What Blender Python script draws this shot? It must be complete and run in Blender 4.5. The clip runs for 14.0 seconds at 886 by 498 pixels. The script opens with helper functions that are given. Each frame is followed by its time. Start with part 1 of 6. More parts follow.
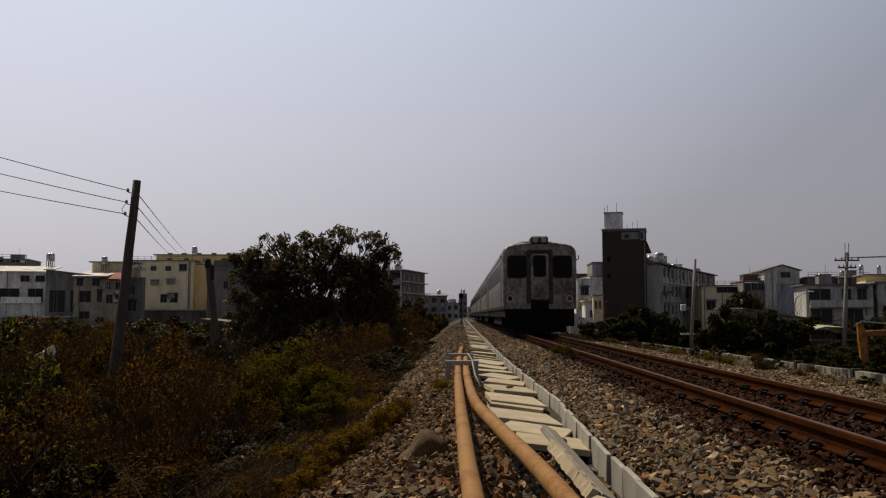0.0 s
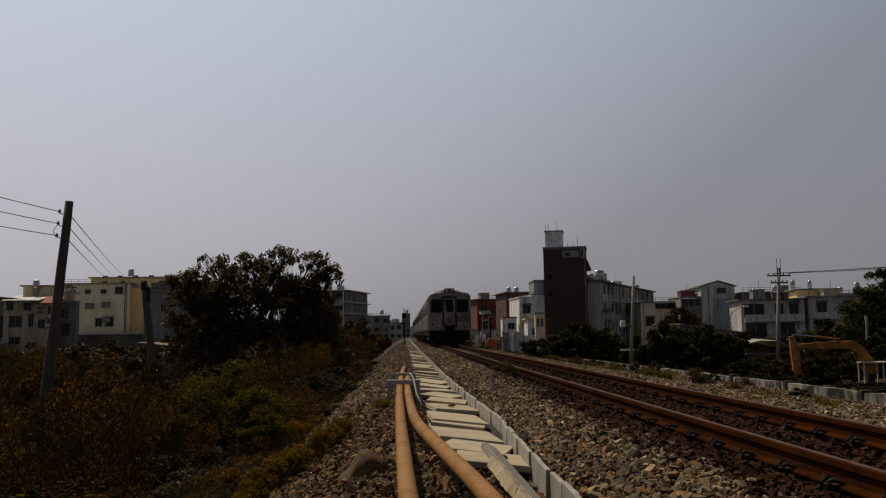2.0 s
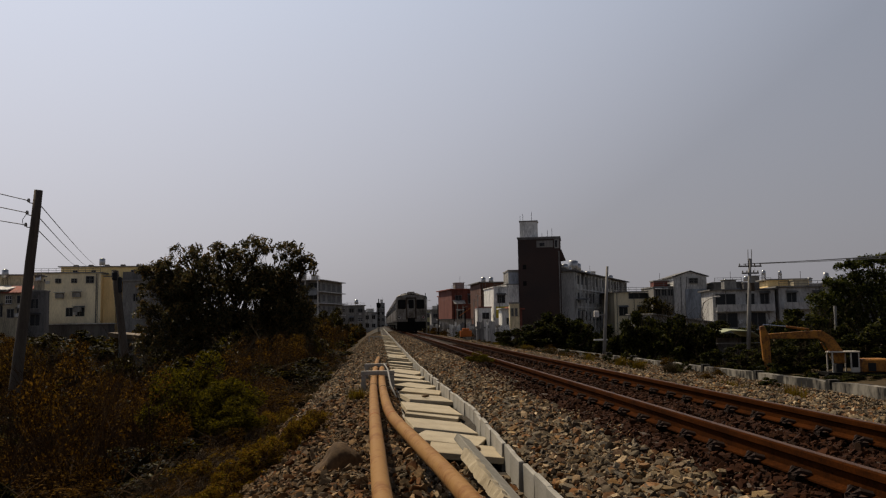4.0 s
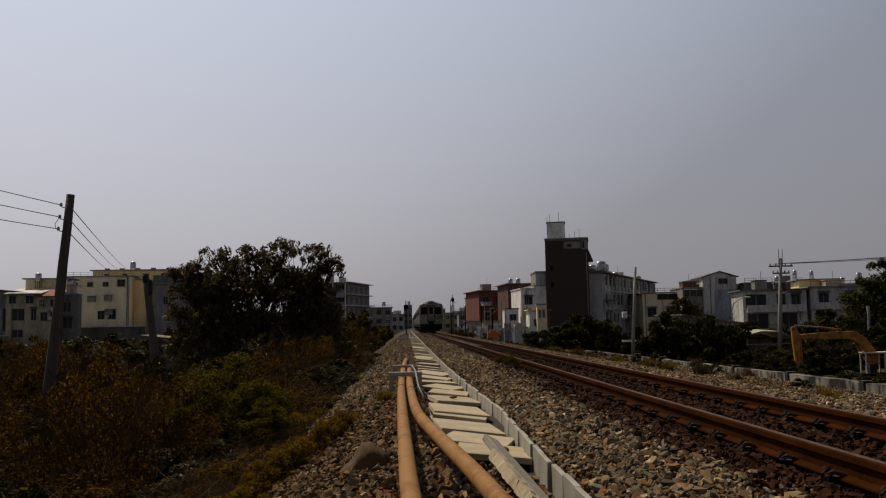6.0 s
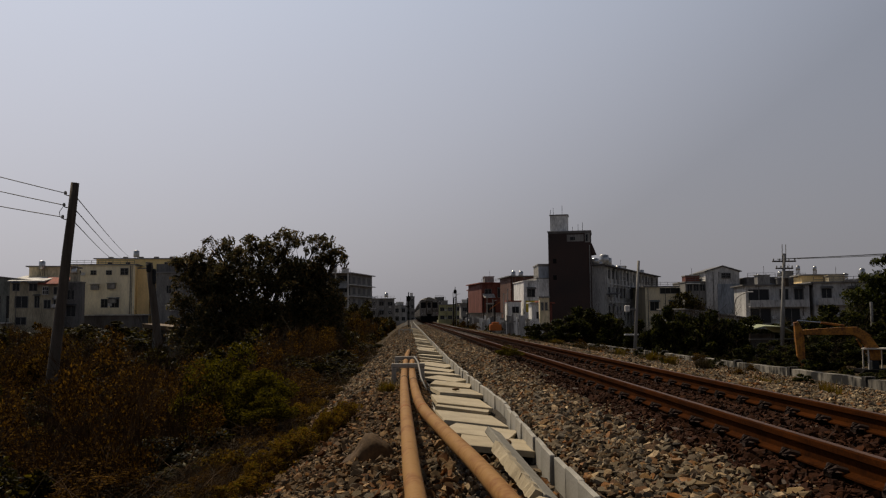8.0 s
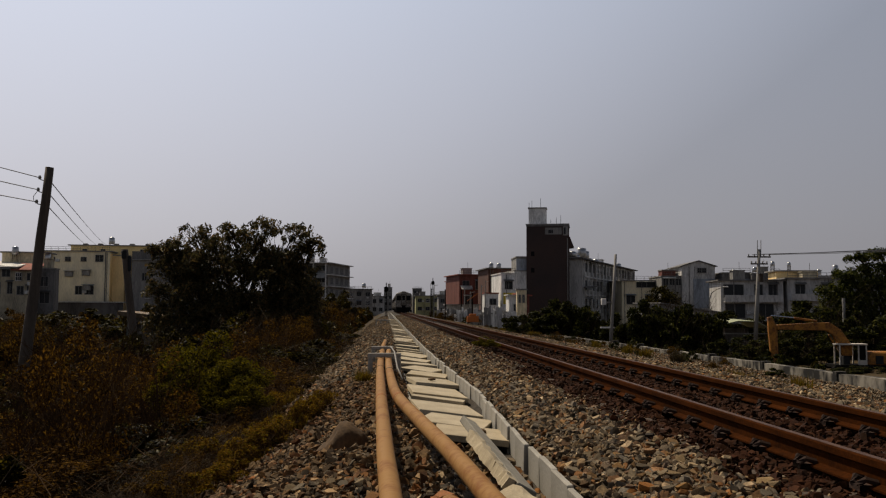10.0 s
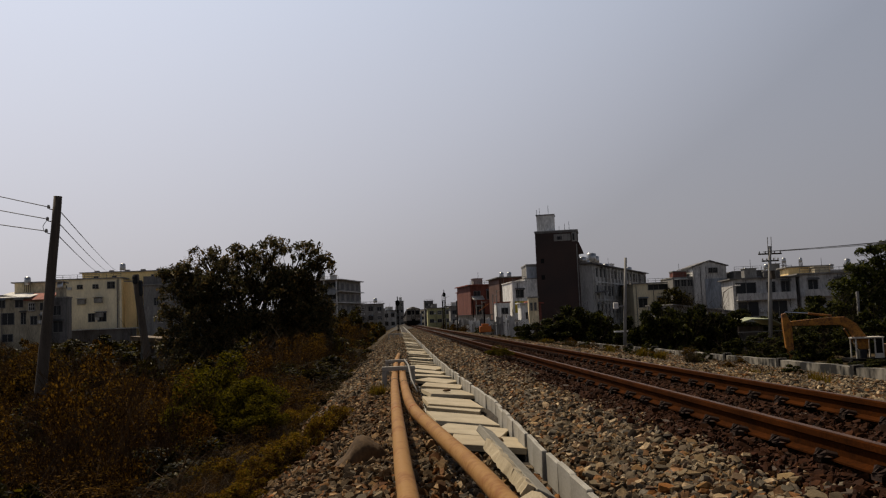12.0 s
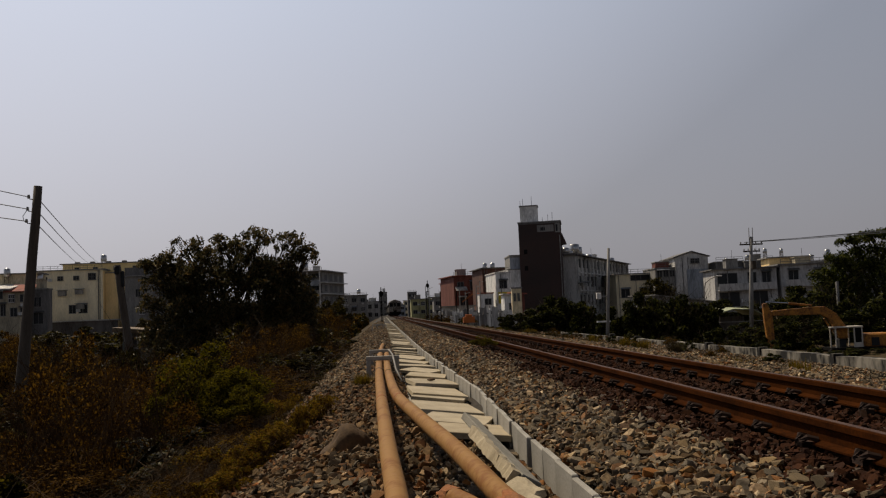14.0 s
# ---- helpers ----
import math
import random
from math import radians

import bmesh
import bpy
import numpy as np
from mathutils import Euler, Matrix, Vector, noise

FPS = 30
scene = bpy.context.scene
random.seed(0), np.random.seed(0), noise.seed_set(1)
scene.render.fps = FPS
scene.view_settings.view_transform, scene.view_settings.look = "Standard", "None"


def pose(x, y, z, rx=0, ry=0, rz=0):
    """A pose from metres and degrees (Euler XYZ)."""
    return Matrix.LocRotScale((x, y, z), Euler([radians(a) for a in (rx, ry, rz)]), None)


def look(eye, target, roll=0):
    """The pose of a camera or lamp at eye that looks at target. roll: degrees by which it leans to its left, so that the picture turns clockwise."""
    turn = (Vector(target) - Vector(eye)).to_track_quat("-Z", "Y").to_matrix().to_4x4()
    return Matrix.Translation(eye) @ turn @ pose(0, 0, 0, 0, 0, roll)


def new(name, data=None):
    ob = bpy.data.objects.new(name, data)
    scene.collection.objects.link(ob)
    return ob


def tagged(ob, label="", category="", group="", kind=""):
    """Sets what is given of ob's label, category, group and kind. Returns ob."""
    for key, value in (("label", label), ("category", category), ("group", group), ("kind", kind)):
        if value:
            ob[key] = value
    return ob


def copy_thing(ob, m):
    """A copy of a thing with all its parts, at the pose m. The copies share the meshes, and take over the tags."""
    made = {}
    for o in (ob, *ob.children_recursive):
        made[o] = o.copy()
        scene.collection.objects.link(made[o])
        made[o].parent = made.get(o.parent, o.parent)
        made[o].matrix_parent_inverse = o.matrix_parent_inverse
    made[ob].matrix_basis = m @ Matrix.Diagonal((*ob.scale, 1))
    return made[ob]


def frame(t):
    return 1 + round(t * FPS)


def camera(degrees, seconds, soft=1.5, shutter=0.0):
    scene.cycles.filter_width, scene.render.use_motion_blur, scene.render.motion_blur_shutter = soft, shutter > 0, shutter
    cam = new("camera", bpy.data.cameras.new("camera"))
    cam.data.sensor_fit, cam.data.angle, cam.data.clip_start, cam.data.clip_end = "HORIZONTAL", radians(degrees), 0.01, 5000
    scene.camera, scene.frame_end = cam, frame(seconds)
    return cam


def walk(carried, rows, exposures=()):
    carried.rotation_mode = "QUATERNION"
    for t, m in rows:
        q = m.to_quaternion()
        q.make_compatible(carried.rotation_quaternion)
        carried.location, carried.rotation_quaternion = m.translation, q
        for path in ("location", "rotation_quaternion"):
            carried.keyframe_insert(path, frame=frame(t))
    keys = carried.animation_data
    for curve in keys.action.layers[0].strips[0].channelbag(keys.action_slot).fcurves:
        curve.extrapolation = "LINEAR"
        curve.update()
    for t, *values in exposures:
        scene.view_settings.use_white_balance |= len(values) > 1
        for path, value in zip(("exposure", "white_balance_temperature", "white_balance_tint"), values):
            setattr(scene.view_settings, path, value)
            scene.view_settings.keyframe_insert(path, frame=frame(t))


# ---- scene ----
cam = camera(54.4, 14.0, 1.2)
PATH = [
    (0, pose(0.000, 0, 0.785, 94.38, -0.00, 1.24)),
    (0.5, pose(-0.016, 0, 0.798, 96.08, -0.09, 1.01)),
    (1, pose(-0.003, 0, 0.796, 95.68, 0.14, 1.75)),
    (1.5, pose(-0.007, 0, 0.795, 96.08, 0.27, 2.10)),
    (2, pose(0.035, 0, 0.771, 95.65, 0.88, -2.51)),
    (2.5, pose(0.043, 0, 0.794, 95.48, 1.45, -4.74)),
    (5, pose(0.041, 0, 0.794, 94.70, 0.65, -3.72)),
    (5.5, pose(0.051, 0, 0.787, 95.49, 1.06, -3.20)),
    (6, pose(0.041, 0, 0.782, 95.09, 1.07, -2.38)),
    (6.5, pose(0.016, 0, 0.791, 95.09, 0.64, -1.46)),
    (7, pose(0.015, 0, 0.798, 95.39, 0.53, -0.97)),
    (7.5, pose(0.018, 0, 0.801, 95.92, 0.51, -0.53)),
    (8, pose(0.027, 0, 0.788, 94.54, 0.49, -2.23)),
    (10.5, pose(0.034, 0, 0.769, 93.95, 0.04, -3.96)),
    (11, pose(0.032, 0, 0.767, 94.01, 1.42, -3.86)),
    (11.5, pose(0.021, 0, 0.773, 94.47, 1.71, -3.02)),
    (12, pose(0.041, 0, 0.756, 94.75, 2.33, -2.91)),
    (12.5, pose(0.018, 0, 0.753, 93.90, 1.79, -3.46)),
    (13, pose(0.008, 0, 0.748, 93.95, 2.12, -3.98)),
    (13.5, pose(0.017, 0, 0.734, 95.39, 2.39, -3.43)),
    (14, pose(0.027, 0, 0.732, 94.11, 2.46, -4.01)),
]
EXPOSURE = [(0, 0.0), (0.5, -0.21), (1, -0.33), (1.5, -0.3), (2, -0.31), (2.5, -0.1), (5, -0.03), (5.5, -0.12), (6, -0.17), (6.5, -0.19), (7, -0.17), (7.5, -0.22),
            (8, -0.2), (10.5, 0.0), (11.5, -0.02), (12.5, 0.08), (13.5, -0.06), (14, -0.08)]
walk(cam, PATH, EXPOSURE)

# ---- sky and sun ----
SUN_AZ, SUN_EL = -38.0, 54.0            # degrees left of the line ahead, and above the horizon
world = bpy.data.worlds.new("world")
scene.world = world
world.use_nodes = True
wn, wl = world.node_tree.nodes, world.node_tree.links
sky = wn.new("ShaderNodeTexSky")
sky.sky_type, sky.sun_disc = "NISHITA", False
sky.sun_elevation, sky.sun_rotation = radians(SUN_EL), radians(SUN_AZ)
sky.air_density, sky.dust_density, sky.ozone_density = 1.0, 6.0, 1.5
sx, sy = math.sin(radians(SUN_AZ)), math.cos(radians(SUN_AZ))
ce, se = math.cos(radians(SUN_EL)), math.sin(radians(SUN_EL))
wtc = wn.new("ShaderNodeTexCoord")
dot = wn.new("ShaderNodeVectorMath")            # hazy air brightens towards the sun
dot.operation = "DOT_PRODUCT"
dot.inputs[1].default_value = (sx * ce, sy * ce, se)
wl.new(wtc.outputs["Generated"], dot.inputs[0])
glowr = wn.new("ShaderNodeValToRGB")
for k, (p, c) in enumerate(((0.24, 0.28), (0.45, 0.33), (0.60, 0.51), (0.75, 0.67), (0.86, 0.77))):
    if k > 1:
        glowr.color_ramp.elements.new(p)
    glowr.color_ramp.elements[k].position, glowr.color_ramp.elements[k].color = p, (c, c, c, 1)
wl.new(dot.outputs["Value"], glowr.inputs[0])
sepz = wn.new("ShaderNodeSeparateXYZ")
wl.new(wtc.outputs["Generated"], sepz.inputs[0])
tint = wn.new("ShaderNodeValToRGB")             # the haze layer thins towards the zenith
for k, (p, c) in enumerate(((0.0, (1.08, 1.045, 1.12)), (0.14, (0.98, 0.98, 1.10)), (0.38, (0.85, 0.925, 1.11)), (0.66, (0.13, 0.155, 0.22)))):
    if k > 1:
        tint.color_ramp.elements.new(p)
    tint.color_ramp.elements[k].position, tint.color_ramp.elements[k].color = p, (*c, 1)
wl.new(sepz.outputs["Z"], tint.inputs[0])
hz = wn.new("ShaderNodeVectorMath")
hz.operation = "SCALE"
wl.new(tint.outputs[0], hz.inputs[0])
wl.new(glowr.outputs[0], hz.inputs["Scale"])
hz2 = wn.new("ShaderNodeVectorMath")
hz2.operation = "SCALE"
hz2.inputs["Scale"].default_value = 10.0
wl.new(hz.outputs[0], hz2.inputs[0])
haze = wn.new("ShaderNodeMix")
haze.data_type = "RGBA"
haze.inputs[0].default_value = 0.85
wl.new(sky.outputs[0], haze.inputs[6])
wl.new(hz2.outputs[0], haze.inputs[7])
wl.new(haze.outputs[2], wn["Background"].inputs[0])
wn["Background"].inputs[1].default_value = 0.1
sun = new("sun", bpy.data.lights.new("sun", "SUN"))
sun.data.energy, sun.data.angle, sun.data.color = 4.2, radians(0.6), (1.0, 0.86, 0.66)
sun.matrix_world = look((sx * 40, sy * 40, 40 * math.tan(radians(SUN_EL))), (0, 0, 0))


# ---- materials ----
def mat(name, col, col2=None, rough=0.8, metal=0.0, scale=6.0, bump=0.25, fine=60.0, spec=0.3, island=None, rand=None, mixpow=1.0, stretch=(1, 1, 1), lo=0.36):
    """A surface of two colours mixed by stains and grain; island: colours that vary piece by piece within a mesh; rand: from object to object."""
    m = bpy.data.materials.new(name)
    m.use_nodes = True
    n, l = m.node_tree.nodes, m.node_tree.links
    b = n["Principled BSDF"]
    col2 = col2 or tuple(c * 0.6 for c in col)
    tc = n.new("ShaderNodeTexCoord")
    mp = n.new("ShaderNodeMapping")
    mp.inputs["Scale"].default_value = stretch
    l.new(tc.outputs["Object"], mp.inputs[0])
    n1, n2 = n.new("ShaderNodeTexNoise"), n.new("ShaderNodeTexNoise")
    n1.inputs["Scale"].default_value, n1.inputs["Detail"].default_value = scale, 5
    n2.inputs["Scale"].default_value, n2.inputs["Detail"].default_value = fine, 4
    for t in (n1, n2):
        l.new(mp.outputs[0], t.inputs["Vector"])
    ad = n.new("ShaderNodeMath")
    ad.operation = "MULTIPLY_ADD"
    ad.inputs[1].default_value = 0.45
    l.new(n2.outputs[0], ad.inputs[0])
    sc = n.new("ShaderNodeMath")
    sc.operation = "MULTIPLY"
    sc.inputs[1].default_value = 0.6
    l.new(n1.outputs[0], sc.inputs[0])
    l.new(sc.outputs[0], ad.inputs[2])
    rp = n.new("ShaderNodeValToRGB")
    rp.color_ramp.elements[0].position, rp.color_ramp.elements[1].position = lo, lo + 0.32 * mixpow
    rp.color_ramp.elements[0].color, rp.color_ramp.elements[1].color = (*col2, 1), (*col, 1)
    l.new(ad.outputs[0], rp.inputs[0])
    out = rp.outputs[0]
    if island or rand:
        src = n.new("ShaderNodeNewGeometry") if island else n.new("ShaderNodeObjectInfo")
        r2 = n.new("ShaderNodeValToRGB")
        r2.color_ramp.interpolation = "LINEAR"
        cols = island or rand
        while len(r2.color_ramp.elements) < len(cols):
            r2.color_ramp.elements.new(0.5)
        for k, c in enumerate(cols):
            r2.color_ramp.elements[k].position = k / (len(cols) - 1)
            r2.color_ramp.elements[k].color = (*c, 1)
        l.new(src.outputs["Random Per Island" if island else "Random"], r2.inputs[0])
        mx = n.new("ShaderNodeMix")
        mx.data_type, mx.blend_type = "RGBA", "MULTIPLY"
        mx.inputs[0].default_value = 1.0
        l.new(out, mx.inputs[6])
        l.new(r2.outputs[0], mx.inputs[7])
        out = mx.outputs[2]
    l.new(out, b.inputs["Base Color"])
    b.inputs["Roughness"].default_value, b.inputs["Metallic"].default_value = rough, metal
    b.inputs["Specular IOR Level"].default_value = spec
    if bump:
        bp = n.new("ShaderNodeBump")
        bp.inputs["Strength"].default_value, bp.inputs["Distance"].default_value = bump, 0.02
        l.new(ad.outputs[0], bp.inputs["Height"])
        l.new(bp.outputs[0], b.inputs["Normal"])
    return m


def leaf_mat(name, cols, trans=0.25, gloss=0.03, rough=0.8):
    m = bpy.data.materials.new(name)
    m.use_nodes = True
    n, l = m.node_tree.nodes, m.node_tree.links
    b = n["Principled BSDF"]
    g = n.new("ShaderNodeNewGeometry")
    r = n.new("ShaderNodeValToRGB")
    while len(r.color_ramp.elements) < len(cols):
        r.color_ramp.elements.new(0.5)
    for k, c in enumerate(cols):
        r.color_ramp.elements[k].position, r.color_ramp.elements[k].color = k / (len(cols) - 1), (*c, 1)
    l.new(g.outputs["Random Per Island"], r.inputs[0])
    l.new(r.outputs[0], b.inputs["Base Color"])
    b.inputs["Roughness"].default_value, b.inputs["Specular IOR Level"].default_value = rough, gloss
    t = n.new("ShaderNodeBsdfTranslucent")
    l.new(r.outputs[0], t.inputs[0])
    mx = n.new("ShaderNodeMixShader")
    mx.inputs[0].default_value = trans
    l.new(b.outputs[0], mx.inputs[1])
    l.new(t.outputs[0], mx.inputs[2])
    l.new(mx.outputs[0], n["Material Output"].inputs[0])
    return m


M_SOIL = mat("dry_soil", (0.068, 0.046, 0.022), (0.032, 0.023, 0.010), 0.95, scale=0.6, fine=9, bump=0.6, spec=0.1)
STONES = [(0.16, 0.16, 0.17), (1.3, 1.12, 0.84), (0.45, 0.47, 0.50), (1.0, 1.02, 1.02), (1.35, 0.70, 0.26), (0.22, 0.22, 0.23), (2.7, 2.55, 2.2), (0.55, 0.28, 0.11), (0.9, 0.95, 1.0), (1.25, 0.86, 0.44), (0.2, 0.18, 0.16), (0.62, 0.58, 0.50), (1.15, 1.1, 0.98), (0.5, 0.53, 0.57), (1.9, 1.6, 1.1)]
# Bed is near-black so its colour gives the shade in gaps between stones.
M_BED = mat("shaded_ballast_bed", (0.045, 0.034, 0.022), (0.012, 0.009, 0.006), 0.95, scale=5, fine=30, bump=1.0)
M_STONE = mat("ballast_stone", (0.240, 0.192, 0.135), (0.062, 0.047, 0.031), 0.8, scale=14, fine=70, spec=0.1, island=STONES)
RUSTY = [(0.5, 0.3, 0.2), (1.0, 0.7, 0.5), (0.7, 0.4, 0.24), (0.45, 0.38, 0.34)]
M_SOILED_STONE = mat("soiled_ballast_stone", (0.185, 0.128, 0.075), (0.050, 0.034, 0.019), 0.85, scale=14, fine=70, spec=0.1, island=STONES)
M_RUSTY_STONE = mat("rust_stained_stone", (0.058, 0.028, 0.011), (0.018, 0.009, 0.004), 0.9, scale=9, fine=70, spec=0.1, island=RUSTY)
M_RAIL = mat("rusted_rail", (0.052, 0.0145, 0.0022), (0.015, 0.0048, 0.0012), 0.95, 0.0, scale=3, fine=45, bump=0.3, spec=0.02)
M_RAILTOP = mat("worn_rail_head", (0.085, 0.042, 0.021), (0.045, 0.020, 0.010), 0.5, 0.0, scale=4, fine=60, bump=0.1, spec=0.12)
M_CLIP = mat("rusty_clip", (0.05, 0.025, 0.015), (0.02, 0.012, 0.01), 0.9, 0.2, scale=20)
M_SLEEPER = mat("sleeper", (0.075, 0.052, 0.036), (0.035, 0.024, 0.018), 0.9, scale=4, fine=40)
M_CONC = mat("trough_concrete", (0.33, 0.31, 0.27), (0.21, 0.195, 0.165), 0.85, scale=3.0, fine=50, bump=0.2)
M_PLATE = mat("trough_cover", (0.44, 0.37, 0.255), (0.29, 0.24, 0.16), 0.8, scale=3.5, fine=60, bump=0.2, rand=[(0.85, 0.85, 0.85), (1, 1, 1), (0.92, 0.9, 0.86)])
M_BRACKET = mat("bracket_concrete", (0.34, 0.32, 0.28), (0.2, 0.19, 0.17), 0.9, scale=5, fine=50)
M_PIPE = mat("pipe_ochre", (0.25, 0.132, 0.040), (0.185, 0.078, 0.020), 0.7, scale=3.5, fine=22, bump=0.3, mixpow=0.45, spec=0.12, lo=0.40)
M_PIPERUST = mat("pipe_rust", (0.30, 0.105, 0.03), (0.16, 0.07, 0.025), 0.9, scale=9, fine=60, bump=0.6)
M_BLACK = mat("black_rubber", (0.012, 0.012, 0.013), (0.006, 0.006, 0.006), 0.7)
M_BOULDER = mat("boulder", (0.12, 0.070, 0.030), (0.045, 0.025, 0.011), 0.9, scale=5, fine=40, bump=0.4)
M_STEEL = mat("stainless_body", (0.25, 0.235, 0.21), (0.060, 0.046, 0.032), 0.4, 0.5, scale=1.1, fine=7, bump=0.05, mixpow=0.7, stretch=(1.2, 1, 0.8), lo=0.41)
M_STEELDK = mat("grimy_steel", (0.070, 0.050, 0.032), (0.018, 0.011, 0.007), 0.65, 0.2, scale=4, fine=30, bump=0.1)
M_UNDER = mat("underframe", (0.010, 0.009, 0.008), (0.005, 0.005, 0.005), 0.95, 0.0, scale=5, spec=0.05)
M_ROOFDK = mat("sooty_roof", (0.07, 0.062, 0.055), (0.035, 0.03, 0.028), 0.8, scale=2)
M_GLASS = mat("dark_glass", (0.004, 0.004, 0.005), (0.003, 0.003, 0.003), 0.25, 0.0, bump=0, spec=0.08)
M_GRAYGLASS = mat("house_glass", (0.022, 0.024, 0.027), (0.012, 0.013, 0.014), 0.45, 0.0, bump=0, spec=0.2)
M_RED = mat("red_lens", (0.16, 0.015, 0.012), (0.07, 0.008, 0.008), 0.3)
M_WHITE = mat("white_plate", (0.7, 0.68, 0.64), (0.55, 0.52, 0.48), 0.7)
M_LAMP = mat("lamp_lens", (0.28, 0.26, 0.22), (0.2, 0.18, 0.15), 0.25, 0.2)
M_WOOD = mat("weathered_pole", (0.10, 0.078, 0.058), (0.045, 0.035, 0.027), 0.9, scale=4, fine=40, stretch=(3, 3, 0.3), bump=0.5)
M_CPOLE = mat("concrete_pole", (0.27, 0.255, 0.23), (0.17, 0.16, 0.15), 0.85, scale=2)
M_WIRE = mat("cable", (0.22, 0.21, 0.21), (0.15, 0.15, 0.15), 0.6)
M_BARK = mat("bark", (0.036, 0.025, 0.014), (0.017, 0.012, 0.007), 0.95, scale=6, fine=40, bump=0.6, spec=0.1)
M_TWIG = mat("dry_twig", (0.060, 0.033, 0.013), (0.022, 0.012, 0.005), 0.9, scale=6, spec=0.05)
# Scrub leaf ramps run near-black to bright: shade and sunlit spots as colour.
L_SHADED = leaf_mat("leaf_shaded", [(0.0022, 0.0022, 0.0004), (0.007, 0.0065, 0.0007), (0.022, 0.018, 0.0018), (0.11, 0.086, 0.008)], 0.4, 0.05, 0.45)
L_TREE = leaf_mat("leaf_tree", [(0.014, 0.014, 0.006), (0.038, 0.035, 0.014), (0.080, 0.066, 0.024), (0.16, 0.098, 0.034)], 0.45, 0.12, 0.45)
L_OLIVE = leaf_mat("leaf_olive", [(0.010, 0.009, 0.0005), (0.038, 0.033, 0.0012), (0.090, 0.074, 0.0025), (0.15, 0.112, 0.005)], 0.35)
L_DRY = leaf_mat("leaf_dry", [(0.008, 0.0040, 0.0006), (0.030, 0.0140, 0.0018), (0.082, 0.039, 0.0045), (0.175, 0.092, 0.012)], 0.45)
L_YELLOW = leaf_mat("grass_yellow", [(0.115, 0.075, 0.009), (0.15, 0.092, 0.010), (0.075, 0.062, 0.006), (0.12, 0.066, 0.010)], 0.35)
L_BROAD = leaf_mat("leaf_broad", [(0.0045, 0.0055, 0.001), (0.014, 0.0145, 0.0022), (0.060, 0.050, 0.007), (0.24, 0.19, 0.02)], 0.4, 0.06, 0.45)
# Bush ramp: low tones imitate inner shade, the top one sunlit leaves.
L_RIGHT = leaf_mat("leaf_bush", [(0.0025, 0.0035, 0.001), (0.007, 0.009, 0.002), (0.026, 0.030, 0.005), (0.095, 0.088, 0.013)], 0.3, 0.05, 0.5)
L_LAYER = leaf_mat("leaf_layered", [(0.005, 0.008, 0.002), (0.020, 0.027, 0.005), (0.055, 0.062, 0.011), (0.11, 0.105, 0.016)], 0.4, 0.08, 0.5)
L_STRAW = leaf_mat("grass_straw", [(0.045, 0.033, 0.016), (0.032, 0.023, 0.010), (0.020, 0.017, 0.005), (0.060, 0.043, 0.021)])
M_EXC = mat("excavator_yellow", (0.36, 0.15, 0.018), (0.10, 0.036, 0.010), 0.65, scale=1.5, fine=9, mixpow=0.6, lo=0.42)
M_EXCWHITE = mat("cab_frame", (0.55, 0.5, 0.42), (0.35, 0.31, 0.26), 0.7, scale=3)
M_CHROME = mat("piston", (0.8, 0.8, 0.8), (0.7, 0.7, 0.7), 0.15, 1.0, bump=0)
M_WALLR = mat("stained_concrete", (0.24, 0.215, 0.175), (0.008, 0.007, 0.006), 0.9, scale=1.2, fine=6, stretch=(1, 0.9, 0.4), bump=0.4, mixpow=0.5, lo=0.47)
M_ORANGE = mat("orange_paint", (0.42, 0.12, 0.02), (0.30, 0.08, 0.015), 0.6)
M_GREENROOF = mat("green_sheet_roof", (0.34, 0.36, 0.22), (0.24, 0.26, 0.16), 0.7, scale=1)
M_TANK = mat("water_tank_steel", (0.42, 0.42, 0.42), (0.3, 0.3, 0.3), 0.3, 0.8, scale=2)


def paint(name, c, k=0.5):
    return mat(name, c, tuple(v * k for v in c), 0.85, scale=0.45, fine=4.0, bump=0.05, stretch=(1.6, 1.6, 0.35), mixpow=0.6, lo=0.41)


W_WHITE, W_CREAM = paint("wall_white", (0.46, 0.45, 0.435)), paint("wall_cream", (0.75, 0.63, 0.41))
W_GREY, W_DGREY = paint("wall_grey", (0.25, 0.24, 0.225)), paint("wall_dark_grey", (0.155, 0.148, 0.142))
W_DRAB, W_SLATE = paint("wall_drab", (0.40, 0.35, 0.25)), paint("wall_slate", (0.20, 0.21, 0.19))
W_OLIVE, W_YEL = paint("wall_putty", (0.80, 0.70, 0.49), 0.75), paint("wall_yellow", (0.90, 0.66, 0.32), 0.8)
W_BRICK, W_RED = mat("wall_dark_brick", (0.058, 0.035, 0.029), (0.030, 0.025, 0.024), 0.9, scale=0.16, fine=5.0, bump=0.1, mixpow=0.9), paint("wall_red_brick", (0.17, 0.055, 0.04))
W_ACID, W_REDROOF = paint("wall_acid_yellow", (0.68, 0.54, 0.06)), paint("roof_red", (0.26, 0.075, 0.05))
W_BLUE, W_TIN = paint("wall_blue_grey", (0.30, 0.33, 0.37)), paint("tin_roof", (0.70, 0.68, 0.64))
W_LIGHT = paint("wall_light", (0.56, 0.55, 0.53))
W_BRIGHT = paint("wall_bright_white", (0.80, 0.79, 0.76))
W_PARAPET = paint("parapet_yellow", (0.92, 0.70, 0.33), 0.8)


